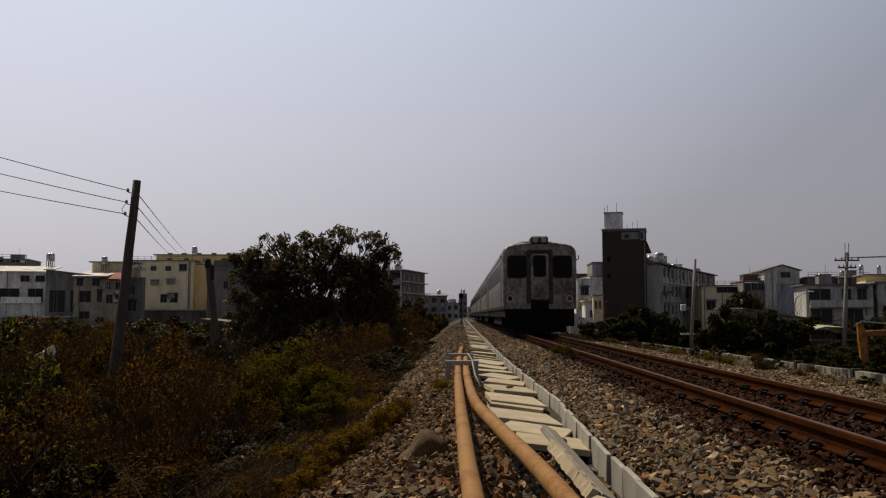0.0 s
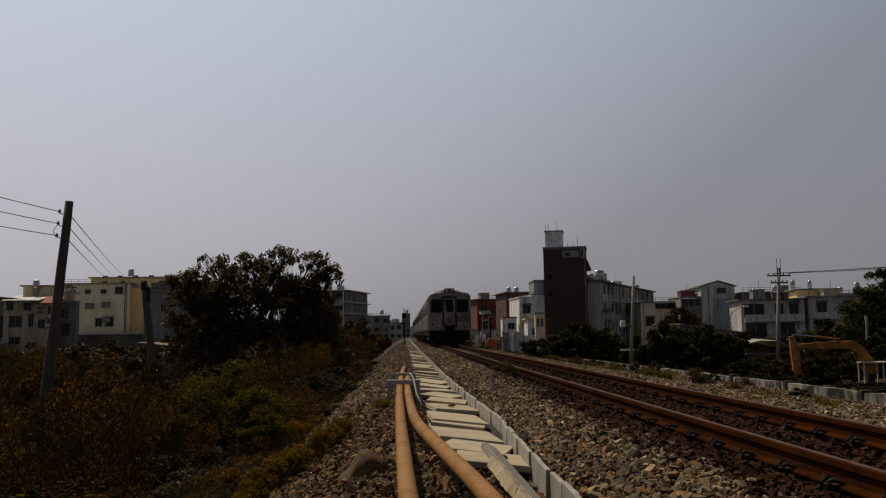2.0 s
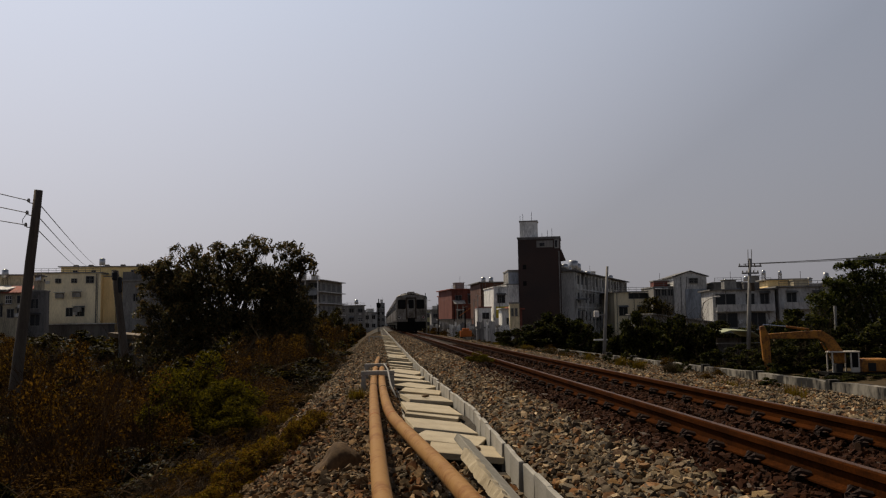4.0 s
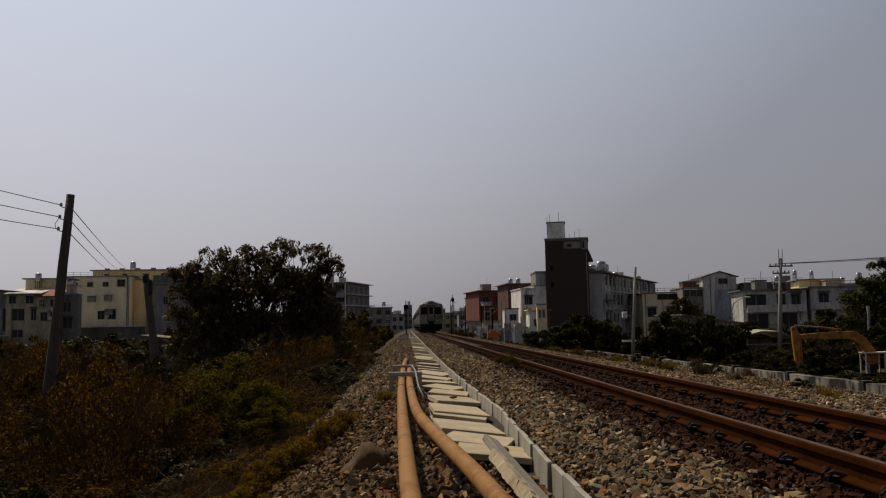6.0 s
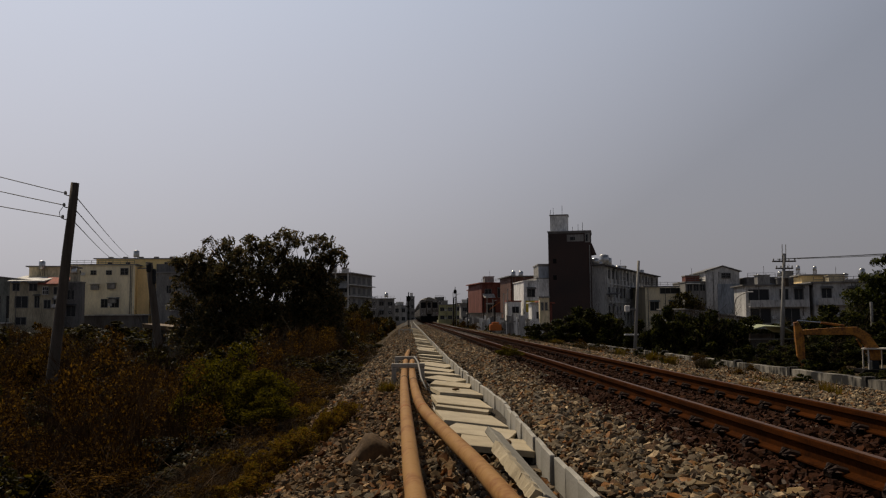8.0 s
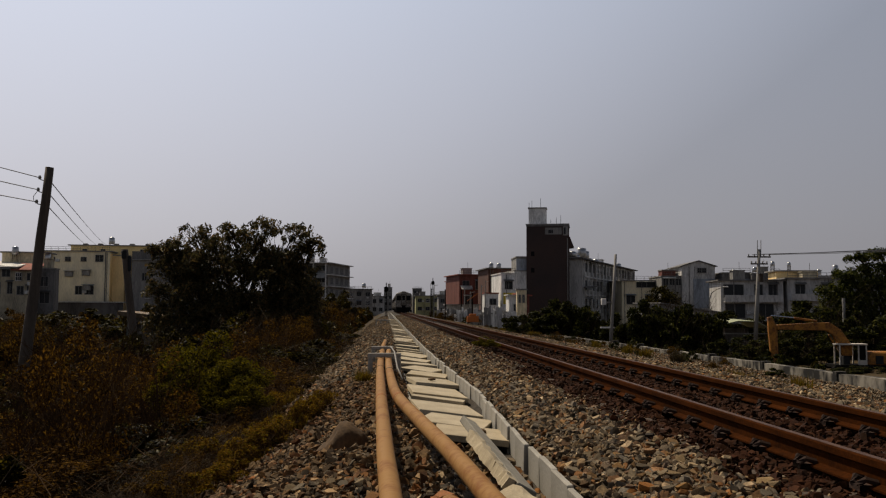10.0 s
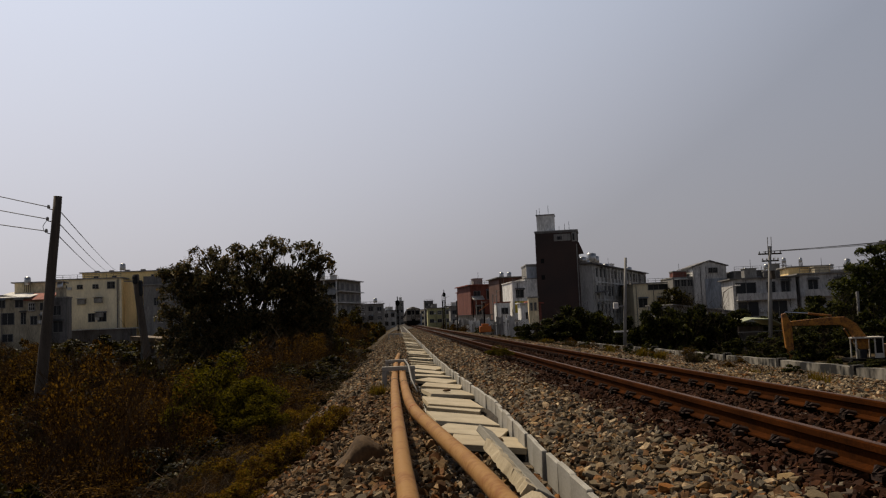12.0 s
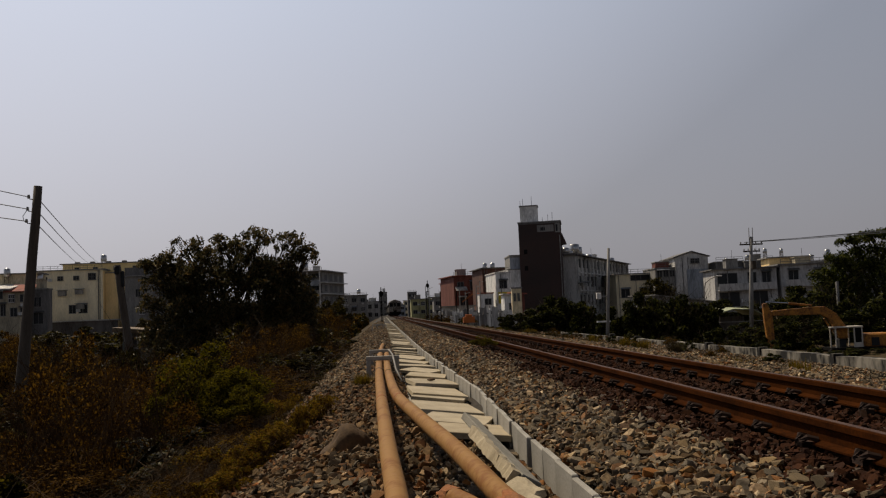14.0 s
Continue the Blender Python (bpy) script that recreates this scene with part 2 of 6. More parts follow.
# ---- mesh helpers ----
def box(bm, x0, x1, y0, y1, z0, z1, m=None):
    v = [bm.verts.new(p) for p in ((x0, y0, z0), (x1, y0, z0), (x1, y1, z0), (x0, y1, z0), (x0, y0, z1), (x1, y0, z1), (x1, y1, z1), (x0, y1, z1))]
    for f in ((3, 2, 1, 0), (4, 5, 6, 7), (0, 1, 5, 4), (1, 2, 6, 5), (2, 3, 7, 6), (3, 0, 4, 7)):
        bm.faces.new([v[i] for i in f])
    if m is not None:
        bmesh.ops.transform(bm, matrix=m, verts=v)
    return v


def bevelled(bm, w):
    bmesh.ops.bevel(bm, geom=bm.edges[:], offset=w, segments=1, affect="EDGES")
    return bm


def tube(bm, pts, radii, seg=8):
    rings = []
    for i, p in enumerate(pts):
        p = Vector(p)
        a, b = Vector(pts[max(i - 1, 0)]), Vector(pts[min(i + 1, len(pts) - 1)])
        d = (b - a).normalized()
        u = d.orthogonal().normalized() if abs(d.y) < 0.9 else Vector((1, 0, 0))
        u = (u - d * u.dot(d)).normalized()
        w = d.cross(u)
        r = radii[i] if isinstance(radii, (list, tuple)) else radii
        rings.append([bm.verts.new(p + (u * math.cos(k * math.tau / seg) + w * math.sin(k * math.tau / seg)) * r) for k in range(seg)])
    for a, b in zip(rings, rings[1:]):
        for k in range(seg):
            bm.faces.new((a[k], a[(k + 1) % seg], b[(k + 1) % seg], b[k]))
    bm.faces.new(rings[0][::-1])
    bm.faces.new(rings[-1])
    return bm


def mesh_of(name, bm, material, smooth=False):
    bmesh.ops.recalc_face_normals(bm, faces=bm.faces)
    me = bpy.data.meshes.new(name)
    bm.to_mesh(me)
    bm.free()
    me.materials.append(material)
    if smooth:
        me.polygons.foreach_set("use_smooth", [True] * len(me.polygons))
    return me


def part(name, bm, material, parent, label="", smooth=False):
    ob = new(name, bm if isinstance(bm, bpy.types.Mesh) else mesh_of(name, bm, material, smooth))
    ob.parent = parent
    if label:
        ob["label"] = label
    return ob


def thing(name, m, label, category, group="", kind=""):
    ob = new(name)
    ob.matrix_basis = m
    return tagged(ob, label, category, group, kind)


def solid(name, bm, material, label, category, group="", kind="", m=None, smooth=False):
    ob = new(name, mesh_of(name, bm, material, smooth))
    if m is not None:
        ob.matrix_basis = m
    return tagged(ob, label, category, group, kind)


def np_mesh(name, verts, faces, material, smooth=False):
    """A mesh from arrays: verts (n, 3), faces (m, 3 or 4)."""
    me = bpy.data.meshes.new(name)
    k = faces.shape[1]
    me.vertices.add(len(verts))
    me.vertices.foreach_set("co", np.ascontiguousarray(verts, dtype=np.float32).ravel())
    me.loops.add(faces.size)
    me.loops.foreach_set("vertex_index", np.ascontiguousarray(faces, dtype=np.int32).ravel())
    me.polygons.add(len(faces))
    me.polygons.foreach_set("loop_start", np.arange(0, faces.size, k, dtype=np.int32))
    me.update(calc_edges=True)
    me.materials.append(material)
    me.polygons.foreach_set("use_smooth", [smooth] * len(me.polygons))
    return me


B = bmesh.new
rng = np.random.default_rng(7)
rnd = random.Random(11)

# ---- ground ----
GX = [-2500, -300, -60, -20, -9, -6, -4.2, -3.2, -2.4, -1.6, -0.6, 2, 5, 7.5, 9.5, 11.3, 11.34, 11.8, 14, 20, 60, 300, 2500]
GZ = [-2.6, -2.6, -2.6, -2.6, -2.6, -2.45, -2.0, -1.55, -1.15, -0.92, -0.75, -0.75, -0.75, -0.85, -1.0, -1.15, -2.3, -2.3, -2.3, -2.3, -2.3, -2.3, -2.3]


def ground_z(x):
    return float(np.interp(x, GX, GZ))


gy = [-60, -20, -5] + [0.8 * k for k in range(0, 60)] + [50, 55, 60, 70, 80, 100, 130, 170, 230, 320, 500, 900, 1500, 2600, 4200]
gv = [(x, y, z + (0 if abs(x) > 20 or 11 < x < 12 else 0.16 * noise.noise((x * 0.7, y * 0.7, 0)))) for y in gy for x, z in zip(GX, GZ)]
nx = len(GX)
gf = np.array([(j * nx + i, j * nx + i + 1, (j + 1) * nx + i + 1, (j + 1) * nx + i) for j in range(len(gy) - 1) for i in range(nx - 1)])
tagged(new("ground", np_mesh("ground", np.array(gv), gf, M_SOIL, True)), "dry brown earth falling away beside the embankment", "ground", kind="structure")

# ---- track bed ----
BX = [-1.85, -1.2, -0.75, -0.4, 0.0, 0.22, 0.30, 0.36, 1.10, 1.25, 1.6, 2.1, 2.5, 3.8, 4.3, 5.0, 5.8, 6.6, 7.4]
BZ = [-0.98, -0.66, -0.46, -0.36, -0.29, -0.29, -0.35, -0.46, -0.46, -0.31, -0.25, -0.21, -0.20, -0.20, -0.21, -0.24, -0.33, -0.55, -0.95]
by = [-7 + 0.3 * k for k in range(170)] + [46, 50, 56, 64, 74, 90, 110, 140, 180, 240, 330, 450, 700, 1200]
bv = [(x, y, z - 0.02 + 0.025 * noise.noise((x * 5, y * 5, 3))) for y in by for x, z in zip(BX, BZ)]
nb = len(BX)
bf = np.array([(j * nb + i, j * nb + i + 1, (j + 1) * nb + i + 1, (j + 1) * nb + i) for j in range(len(by) - 1) for i in range(nb - 1)])
track_bed = tagged(new("track_bed", np_mesh("track_bed", np.array(bv), bf, M_BED)), "bed of crushed grey and ochre ballast stones, blackened for the shade in their gaps", "track bed", kind="structure")

def crushed(seed):
    """One sharp-edged stone: the hull of a few points in a flat block."""
    r = random.Random(seed)
    bm = B()
    flat, wide = r.uniform(0.24, 0.5), r.uniform(0.6, 0.95)
    for k in range(14):
        a = k * 2.4 + r.uniform(-0.5, 0.5)
        q = r.uniform(0.78, 1.0)
        bm.verts.new((math.cos(a) * q * 1.1, math.sin(a) * q * wide, r.choice((-1, 1)) * flat * r.uniform(0.45, 1.0)))
    res = bmesh.ops.convex_hull(bm, input=bm.verts[:])
    bmesh.ops.delete(bm, geom=[g for g in set(res["geom_interior"] + res["geom_unused"]) if isinstance(g, bmesh.types.BMVert)], context="VERTS")
    bmesh.ops.triangulate(bm, faces=bm.faces[:])
    bm.verts.index_update()
    v, f = np.array([w.co[:] for w in bm.verts]), np.array([[w.index for w in p.verts] for p in bm.faces])
    bm.free()
    return v, f


SHAPES = [crushed(k) for k in range(18)]


def turns(n, tilt):
    """n random rotation matrices, tilted by up to about tilt radians."""
    a, b, c = rng.uniform(0, math.tau, n), rng.normal(0, tilt, n), rng.normal(0, tilt, n)
    ca, sa, cb, sb, cc, sc_ = np.cos(a), np.sin(a), np.cos(b), np.sin(b), np.cos(c), np.sin(c)
    z, o = np.zeros(n), np.ones(n)
    rz = np.stack([ca, -sa, z, sa, ca, z, z, z, o], 1).reshape(n, 3, 3)
    rx = np.stack([o, z, z, z, cb, -sb, z, sb, cb], 1).reshape(n, 3, 3)
    ry = np.stack([cc, z, sc_, z, o, z, -sc_, z, cc], 1).reshape(n, 3, 3)
    return rx @ ry @ rz


def stone_soup(name, x, y, size, material, lift=0.25):
    n = len(x)
    z = np.interp(x, BX, BZ) + np.where((x > 0.24) & (x < 1.05) & (y < 7.3), np.where(x < 0.74, 0.12, 0.02), 0.0) + size * rng.uniform(-0.1, lift * 2, n)
    at, rot = np.stack([x, y, z], 1), turns(n, 0.62)
    which = rng.integers(0, len(SHAPES), n)
    vs, fs, base = [], [], 0
    for k, (sv, sf) in enumerate(SHAPES):
        i = np.nonzero(which == k)[0]
        v = np.einsum("nij,nkj->nki", rot[i], sv[None] * size[i][:, None, None]) + at[i][:, None, :]
        f = sf[None] + (base + np.arange(len(i)) * len(sv))[:, None, None]
        vs.append(v.reshape(-1, 3))
        fs.append(f.reshape(-1, 3))
        base += len(i) * len(sv)
    return np_mesh(name, np.concatenate(vs), np.concatenate(fs), material)


def scatter(x0, x1, y0, y1, density):
    n = int((x1 - x0) * (y1 - y0) * density)
    return rng.uniform(x0, x1, n), rng.uniform(y0, y1, n)


def ballast(label, name, zones, material, lo, hi):
    xs, ys = zip(*[scatter(*z) for z in zones])
    x, y = np.concatenate(xs), np.concatenate(ys)
    size = rng.uniform(lo, hi, len(x)) * rng.choice([0.8, 1.0, 1.0, 1.35], len(x))
    ob = new(name, stone_soup(name, x, y, size, material))
    ob.parent = track_bed
    tagged(ob, label, kind="stuff")


ballast("sharp grey and tan ballast stones", "ballast_stones", [(1.21, 2.10, 2.6, 14, 760), (3.95, 6.9, 5, 14, 520), (1.14, 2.35, -6, 2.6, 260), (3.95, 6.9, -6, 5, 160), (0.28, 1.04, 2.4, 7.0, 330), (0.28, 0.45, 7.0, 9.5, 300)], M_STONE, 0.020, 0.042)
ballast("earth-stained brown ballast stones on the slope", "soiled_ballast_stones", [(-1.75, 0.30, 2.6, 14, 600), (-1.75, 1.14, -6, 2.6, 240)], M_SOILED_STONE, 0.019, 0.041)
ballast("small stone chips between the ballast", "ballast_chips", [(-1.75, 0.30, 2.6, 10, 420), (1.20, 2.35, 2.6, 10, 480)], M_STONE, 0.010, 0.020)
ballast("sharp grey and tan ballast stones further off", "distant_ballast_stones", [(-1.8, 0.30, 14, 30, 300), (1.14, 2.35, 14, 30, 360), (3.95, 7.0, 14, 34, 300), (-1.8, 0.3, 30, 60, 90), (1.1, 2.35, 30, 70, 110), (-1.8, 0.2, 60, 130, 28), (1.1, 2.35, 70, 130, 30), (3.95, 7.2, 34, 80, 60), (7.0, 10.6, 12, 34, 170), (7.0, 10.6, 34, 70, 25)], M_STONE, 0.022, 0.043)
ballast("rust-stained ballast between the rails", "rusty_ballast_stones", [(2.35, 3.95, -6, 2, 260), (2.35, 3.95, 2, 16, 640), (2.35, 3.95, 16, 40, 230), (1.98, 2.5, 3, 20, 480), (3.8, 4.1, 5, 20, 220)], M_RUSTY_STONE, 0.018, 0.038)
STONE_MESH = [np_mesh("stone", v, f, mat("loose_stone", (0.215, 0.170, 0.114), (0.085, 0.064, 0.040), 0.9, scale=14, fine=70, spec=0.1, rand=STONES) if k == 0 else bpy.data.materials["loose_stone"]) for k, (v, f) in enumerate(SHAPES)]
for k in range(300):
    x = rnd.uniform(-1.0, 0.2) if k % 2 else rnd.uniform(1.2, 2.2)
    y = rnd.uniform(3.7, 6.4)
    o = new("stone", STONE_MESH[rnd.randrange(18)])
    o.parent = track_bed
    s = rnd.uniform(0.024, 0.050)
    o.matrix_basis = pose(x, y, float(np.interp(x, BX, BZ)) + s * 0.75, rnd.uniform(-25, 25), rnd.uniform(-25, 25), rnd.uniform(0, 360)) @ Matrix.Diagonal((s, s, s, 1))

# ---- rails and sleepers ----
RAIL_L, RAIL_R = 2.595, 3.725
TRACK = (RAIL_L + RAIL_R) / 2
PROFILE = [(-0.0635, -0.153), (0.0635, -0.153), (0.0635, -0.142), (0.012, -0.125), (0.009, -0.055), (0.032, -0.042), (0.0325, -0.008), (0.027, 0.0), (-0.027, 0.0), (-0.0325, -0.008), (-0.032, -0.042), (-0.009, -0.055), (-0.012, -0.125), (-0.0635, -0.142)]
for rx in (RAIL_L, RAIL_R):
    bm = B()
    rings = [[bm.verts.new((rx + px, y, pz)) for px, pz in PROFILE] for y in (-6, 20, 60, 150, 400, 900)]
    for a, b in zip(rings, rings[1:]):
        for k in range(len(PROFILE)):
            bm.faces.new((a[k], a[(k + 1) % len(PROFILE)], b[(k + 1) % len(PROFILE)], b[k]))
    rail = solid("rail", bm, M_RAIL, "rust-brown steel rail with a worn head", "rail", "rails of the track", "structure")
    bm = B()
    box(bm, rx - 0.021, rx + 0.021, -6, 900, -0.001, 0.003)
    part("running_surface", bm, M_RAILTOP, rail, "worn brown-grey rail head")

bm = B()
box(bm, -0.95, 0.95, -0.11, 0.11, -0.10, 0.0)
sleeper_mesh = mesh_of("sleeper", bevelled(bm, 0.012), M_SLEEPER)
bm = B()
for s in (-1, 1):
    box(bm, -0.035, 0.035, -0.05, 0.05, 0, 0.03, pose(s * 0.0, 0, 0))
    tube(bm, [(-0.03, s * 0.02, 0.03), (0.0, s * 0.05, 0.06), (0.05, s * 0.06, 0.045), (0.06, s * 0.02, 0.03)], 0.018, 6)
clip_mesh = mesh_of("clip", bm, M_CLIP)
sleeper = tagged(new("sleeper", sleeper_mesh), "stained sleeper half buried in ballast", "sleeper", "sleepers of the track")
sleeper.matrix_basis = pose(TRACK, 3.2, -0.195)
for rx in (RAIL_L, RAIL_R):
    for s in (-1, 1):
        c = part("clip", clip_mesh, None, sleeper, "black spring clip")
        c.matrix_basis = pose(rx - TRACK + s * 0.095, 0, 0.03, 0, 0, 0 if s < 0 else 180)
for k in range(1, 95):
    copy_thing(sleeper, pose(TRACK + rnd.uniform(-0.02, 0.02), 3.2 + 0.62 * k, -0.195, 0, 0, rnd.uniform(-0.6, 0.6)))
bm = B()
for k in range(95, 300):
    box(bm, TRACK - 0.95, TRACK + 0.95, 3.1 + 0.62 * k, 3.3 + 0.62 * k, -0.28, -0.19)
solid("distant_sleepers", bm, M_SLEEPER, "row of stained sleepers far along the track", "sleepers", kind="stuff")

# ---- cable trough ----
TROUGH_X = 1.09


def wall_bend(y):
    """The long wall has been pushed outwards a little by the ballast in one stretch."""
    return float(np.interp(y, [5, 7, 8.7, 10.9, 13.3, 18, 24, 60], [0.015, 0.015, 0.05, 0.10, 0.04, -0.015, -0.06, -0.06]))


def trough_wall(x, thick, z0, z1, y0, y1, label, bend=None):
    wall = thing("trough_wall", pose(x, 0, 0), label, "cable trough", kind="structure")
    meshes = []
    for v in range(4):
        bm = B()
        box(bm, -thick / 2, thick / 2, 0.004, 0.495, z0, z1 + rnd.uniform(-0.014, 0.014))
        meshes.append(mesh_of("wall_segment", bevelled(bm, 0.006), M_CONC))
    y = y0
    while y < y1:
        o = part("wall_segment", meshes[rnd.randrange(4)], None, wall)
        b0, b1 = (bend(y), bend(y + 0.5)) if bend else (0.0, 0.0)
        o.matrix_basis = pose(b0 + rnd.uniform(-0.008, 0.008), y, rnd.uniform(-0.008, 0.008), rnd.uniform(-0.3, 0.3), rnd.uniform(-1.5, 1.5), -math.degrees(math.atan2(b1 - b0, 0.5)) + rnd.uniform(-0.5, 0.5))
        y += 0.5
    bm = B()
    xf = bend(y) if bend else 0.0
    box(bm, xf - thick / 2, xf + thick / 2, y, 240, z0, z1)
    part("far_wall_run", bm, M_CONC, wall)
    return wall


trough_wall(TROUGH_X, 0.04, -0.75, -0.25, 1.5, 75.5, "pale concrete side wall of the cable trough", wall_bend)
trough_wall(0.33, 0.05, -0.75, -0.40, 8.0, 60.8, "low pale concrete wall of the cable trough")

plate_meshes = []
for v in range(5):
    bm = B()
    box(bm, -0.365, 0.365, -0.40, 0.40, -0.042, 0.03)
    for q in bm.verts:
        q.co.x += rnd.uniform(-0.015, 0.015)
        q.co.y += rnd.uniform(-0.015, 0.015)
    plate_meshes.append(mesh_of("cover_plate", bevelled(bm, 0.006), M_PLATE))
# middle x, y, width, depth, turn; their left ends ride on the low wall and their right ends have sunk
PLATES = [(0.80, 7.93, 0.64, 0.88, -4), (0.735, 8.72, 0.66, 0.82, -14), (0.70, 9.98, 0.70, 1.42, 2), (0.70, 11.05, 0.66, 0.5, -9), (0.705, 12.0, 0.72, 1.7, 1), (0.75, 13.7, 0.70, 1.5, 5), (0.74, 15.0, 0.66, 1.05, -6), (0.72, 16.2, 0.62, 1.1, -18), (0.60, 17.75, 0.74, 1.7, 3), (0.62, 19.4, 0.72, 1.4, -8), (0.66, 21.2, 0.76, 1.8, -12)]
y = 22.9
while y < 90:
    PLATES.append((0.64 + rnd.uniform(-0.06, 0.06), y, rnd.uniform(0.64, 0.78), rnd.uniform(1.1, 1.7), rnd.uniform(-16, 8)))
    y += rnd.uniform(1.3, 1.9)
for px, py, pw, pd, yaw in PLATES:
    ob = tagged(new("cover_plate", plate_meshes[rnd.randrange(5)]), "loose cream concrete cover plate lying skewed on the cable trough", "cover plate", "cover plates of the cable trough")
    ob.matrix_basis = pose(px, py, -0.372 + rnd.uniform(-0.012, 0.012), rnd.uniform(-2.2, -1.0), 6.4 + rnd.uniform(-2.0, 1.6), yaw) @ Matrix.Diagonal((pw / 0.73, pd / 0.8, 0.8, 1))
# a long plate that slid off and leans on its edge beside the trough wall, its left edge broken
bm = B()
box(bm, -0.08, 0.05, -1.2, 1.2, -0.03, 0.03)
# Darker grey than the other covers: the tilted face's shade as colour.
tipped = solid("tipped_cover_plate", bevelled(bm, 0.006), mat("shaded_plate", (0.24, 0.22, 0.18), (0.13, 0.12, 0.095), 0.9, scale=5, fine=50), "long cover plate tipped on its edge, greyed for shade, broken along one side", "cover plate", m=pose(0.79, 6.15, -0.235, 2.4, 30, 3.7))
bm = B()
for y0, y1 in ((-1.18, -0.8), (-0.77, -0.3), (-0.28, 0.35)):
    box(bm, -0.135, -0.083, y0, y1, -0.05, 0.03)
bmesh.ops.subdivide_edges(bm, edges=[e for e in bm.edges if abs(e.verts[0].co.y - e.verts[1].co.y) > 0.3], cuts=6)
for q in bm.verts:
    q.co += Vector((rnd.uniform(-1, 0.3) * 0.014, rnd.uniform(-1, 1) * 0.006, rnd.uniform(-1, 1) * 0.008))
part("broken_edge", bm, M_PLATE, tipped, "rough cream broken edge")
for k, (cx, cy, cz) in enumerate(((0.775, 4.82, -0.285), (0.70, 4.55, -0.29))):
    bm = B()
    box(bm, -0.05, 0.05, -0.12, 0.12, -0.035, 0.035)
    bmesh.ops.subdivide_edges(bm, edges=bm.edges[:], cuts=2, use_grid_fill=True)
    for q in bm.verts:
        q.co += Vector((rnd.uniform(-1, 1), rnd.uniform(-1, 1), rnd.uniform(-1, 1))) * 0.012
    solid("concrete_fragment", bm, M_PLATE, "broken cream concrete fragment beside the trough", "rubble", "concrete fragments", m=pose(cx, cy, cz, 6, -20, 24 + 9 * k))


def stone_thing(name, m, size, material, label, seed, cat="stone"):
    bm = B()
    bmesh.ops.create_icosphere(bm, subdivisions=4, radius=1)
    for q in bm.verts:
        k = 1 + 0.22 * noise.noise(q.co * 1.1 + Vector((seed, 0, 0))) + 0.05 * noise.noise(q.co * 4 + Vector((seed, 3, 0)))
        t = min(1.0, max(0.0, (q.co.x + 0.7) / 0.75))
        hump = 1.0 if q.co.z < 0 else 0.42 + 0.58 * t * t * (3 - 2 * t)
        q.co = Vector((q.co.x * size[0], q.co.y * size[1], q.co.z * size[2] * hump)) * k
    return solid(name, bm, material, label, cat, m=m, smooth=True)


stone_thing("boulder", pose(-0.31, 7.0, -0.36, 0, -6, -8), (0.205, 0.16, 0.225), M_BOULDER, "rounded brown boulder on the ballast beside the pipes", 4.0, "boulder")
stone_thing("cobble", pose(-0.16, 4.5, -0.28), (0.07, 0.06, 0.045), M_BOULDER, "rounded brown cobble on the ballast", 9.0)
stone_thing("cobble", pose(0.90, 7.9, -0.345), (0.045, 0.05, 0.03), M_BOULDER, "flat brown stone lying on a cover plate", 2.0)
stone_thing("cobble", pose(0.74, 13.5, -0.32), (0.06, 0.05, 0.025), M_BOULDER, "flat brown stone lying on a cover plate", 6.0)

# ---- pipes and their supports ----
def pipe(pts, r, label, end_rust=True):
    fine = []
    for i in range(len(pts) - 1):
        p0, p1, p2, p3 = (Vector(pts[max(min(k, len(pts) - 1), 0)]) for k in (i - 1, i, i + 1, i + 2))
        for s in range(6):
            t = s / 6
            fine.append(0.5 * ((2 * p1) + (p2 - p0) * t + (2 * p0 - 5 * p1 + 4 * p2 - p3) * t * t + (3 * p1 - p0 - 3 * p2 + p3) * t ** 3))
    fine.append(Vector(pts[-1]))
    ob = solid("pipe", tube(B(), fine, r, 18), M_PIPE, label, "pipe", "pipes beside the track", smooth=True)
    return ob, fine


pl, fl = pipe([(0.09, 1.2, -0.13), (0.064, 3.9, -0.12), (0.036, 5.2, -0.11), (0.015, 6.6, -0.10), (-0.016, 8.8, -0.10), (-0.05, 12.1, -0.10), (-0.06, 14.5, -0.10), (-0.05, 17.5, -0.10), (-0.03, 22, -0.14), (0.0, 27, -0.24)], 0.056, "ochre-painted steel pipe with rust scabs on low brackets")
pr_, fr = pipe([(0.60, 3.72, -0.15), (0.545, 4.13, -0.14), (0.495, 4.65, -0.12), (0.42, 5.54, -0.11), (0.283, 6.96, -0.10), (0.140, 8.83, -0.10), (0.085, 11.6, -0.10), (0.07, 14.5, -0.10), (0.08, 17.5, -0.10), (0.09, 19.5, -0.16)], 0.056, "ochre-painted steel pipe with a broken rusty end")
pe, fe = pipe([(0.32, 4.35, -0.19), (0.42, 3.95, -0.18), (0.55, 3.3, -0.2), (0.7, 2.2, -0.2)], 0.056, "short ochre pipe length lying broken off")
for parent, fine, idx in ((pl, fl, (23,)), (pr_, fr, (29,))):
    for i in idx:
        c, d = fine[i], (fine[i + 1] - fine[i]).normalized()
        bm = B()
        tube(bm, [c - d * 0.05, c - d * 0.02, c + d * 0.03, c + d * 0.05], [0.0565, 0.0585, 0.0585, 0.0565], 16)
        part("rust_collar", bm, M_PIPERUST, parent, "rust-orange collar", True)
bm = B()
tube(bm, [fr[0] - Vector((0, 0.06, 0)), fr[0], fr[2], fr[4]], [0.045, 0.06, 0.061, 0.0565], 16)
for q in bm.verts:
    q.co += Vector((rnd.uniform(-1, 1), rnd.uniform(-1, 1), rnd.uniform(-1, 1))) * 0.006
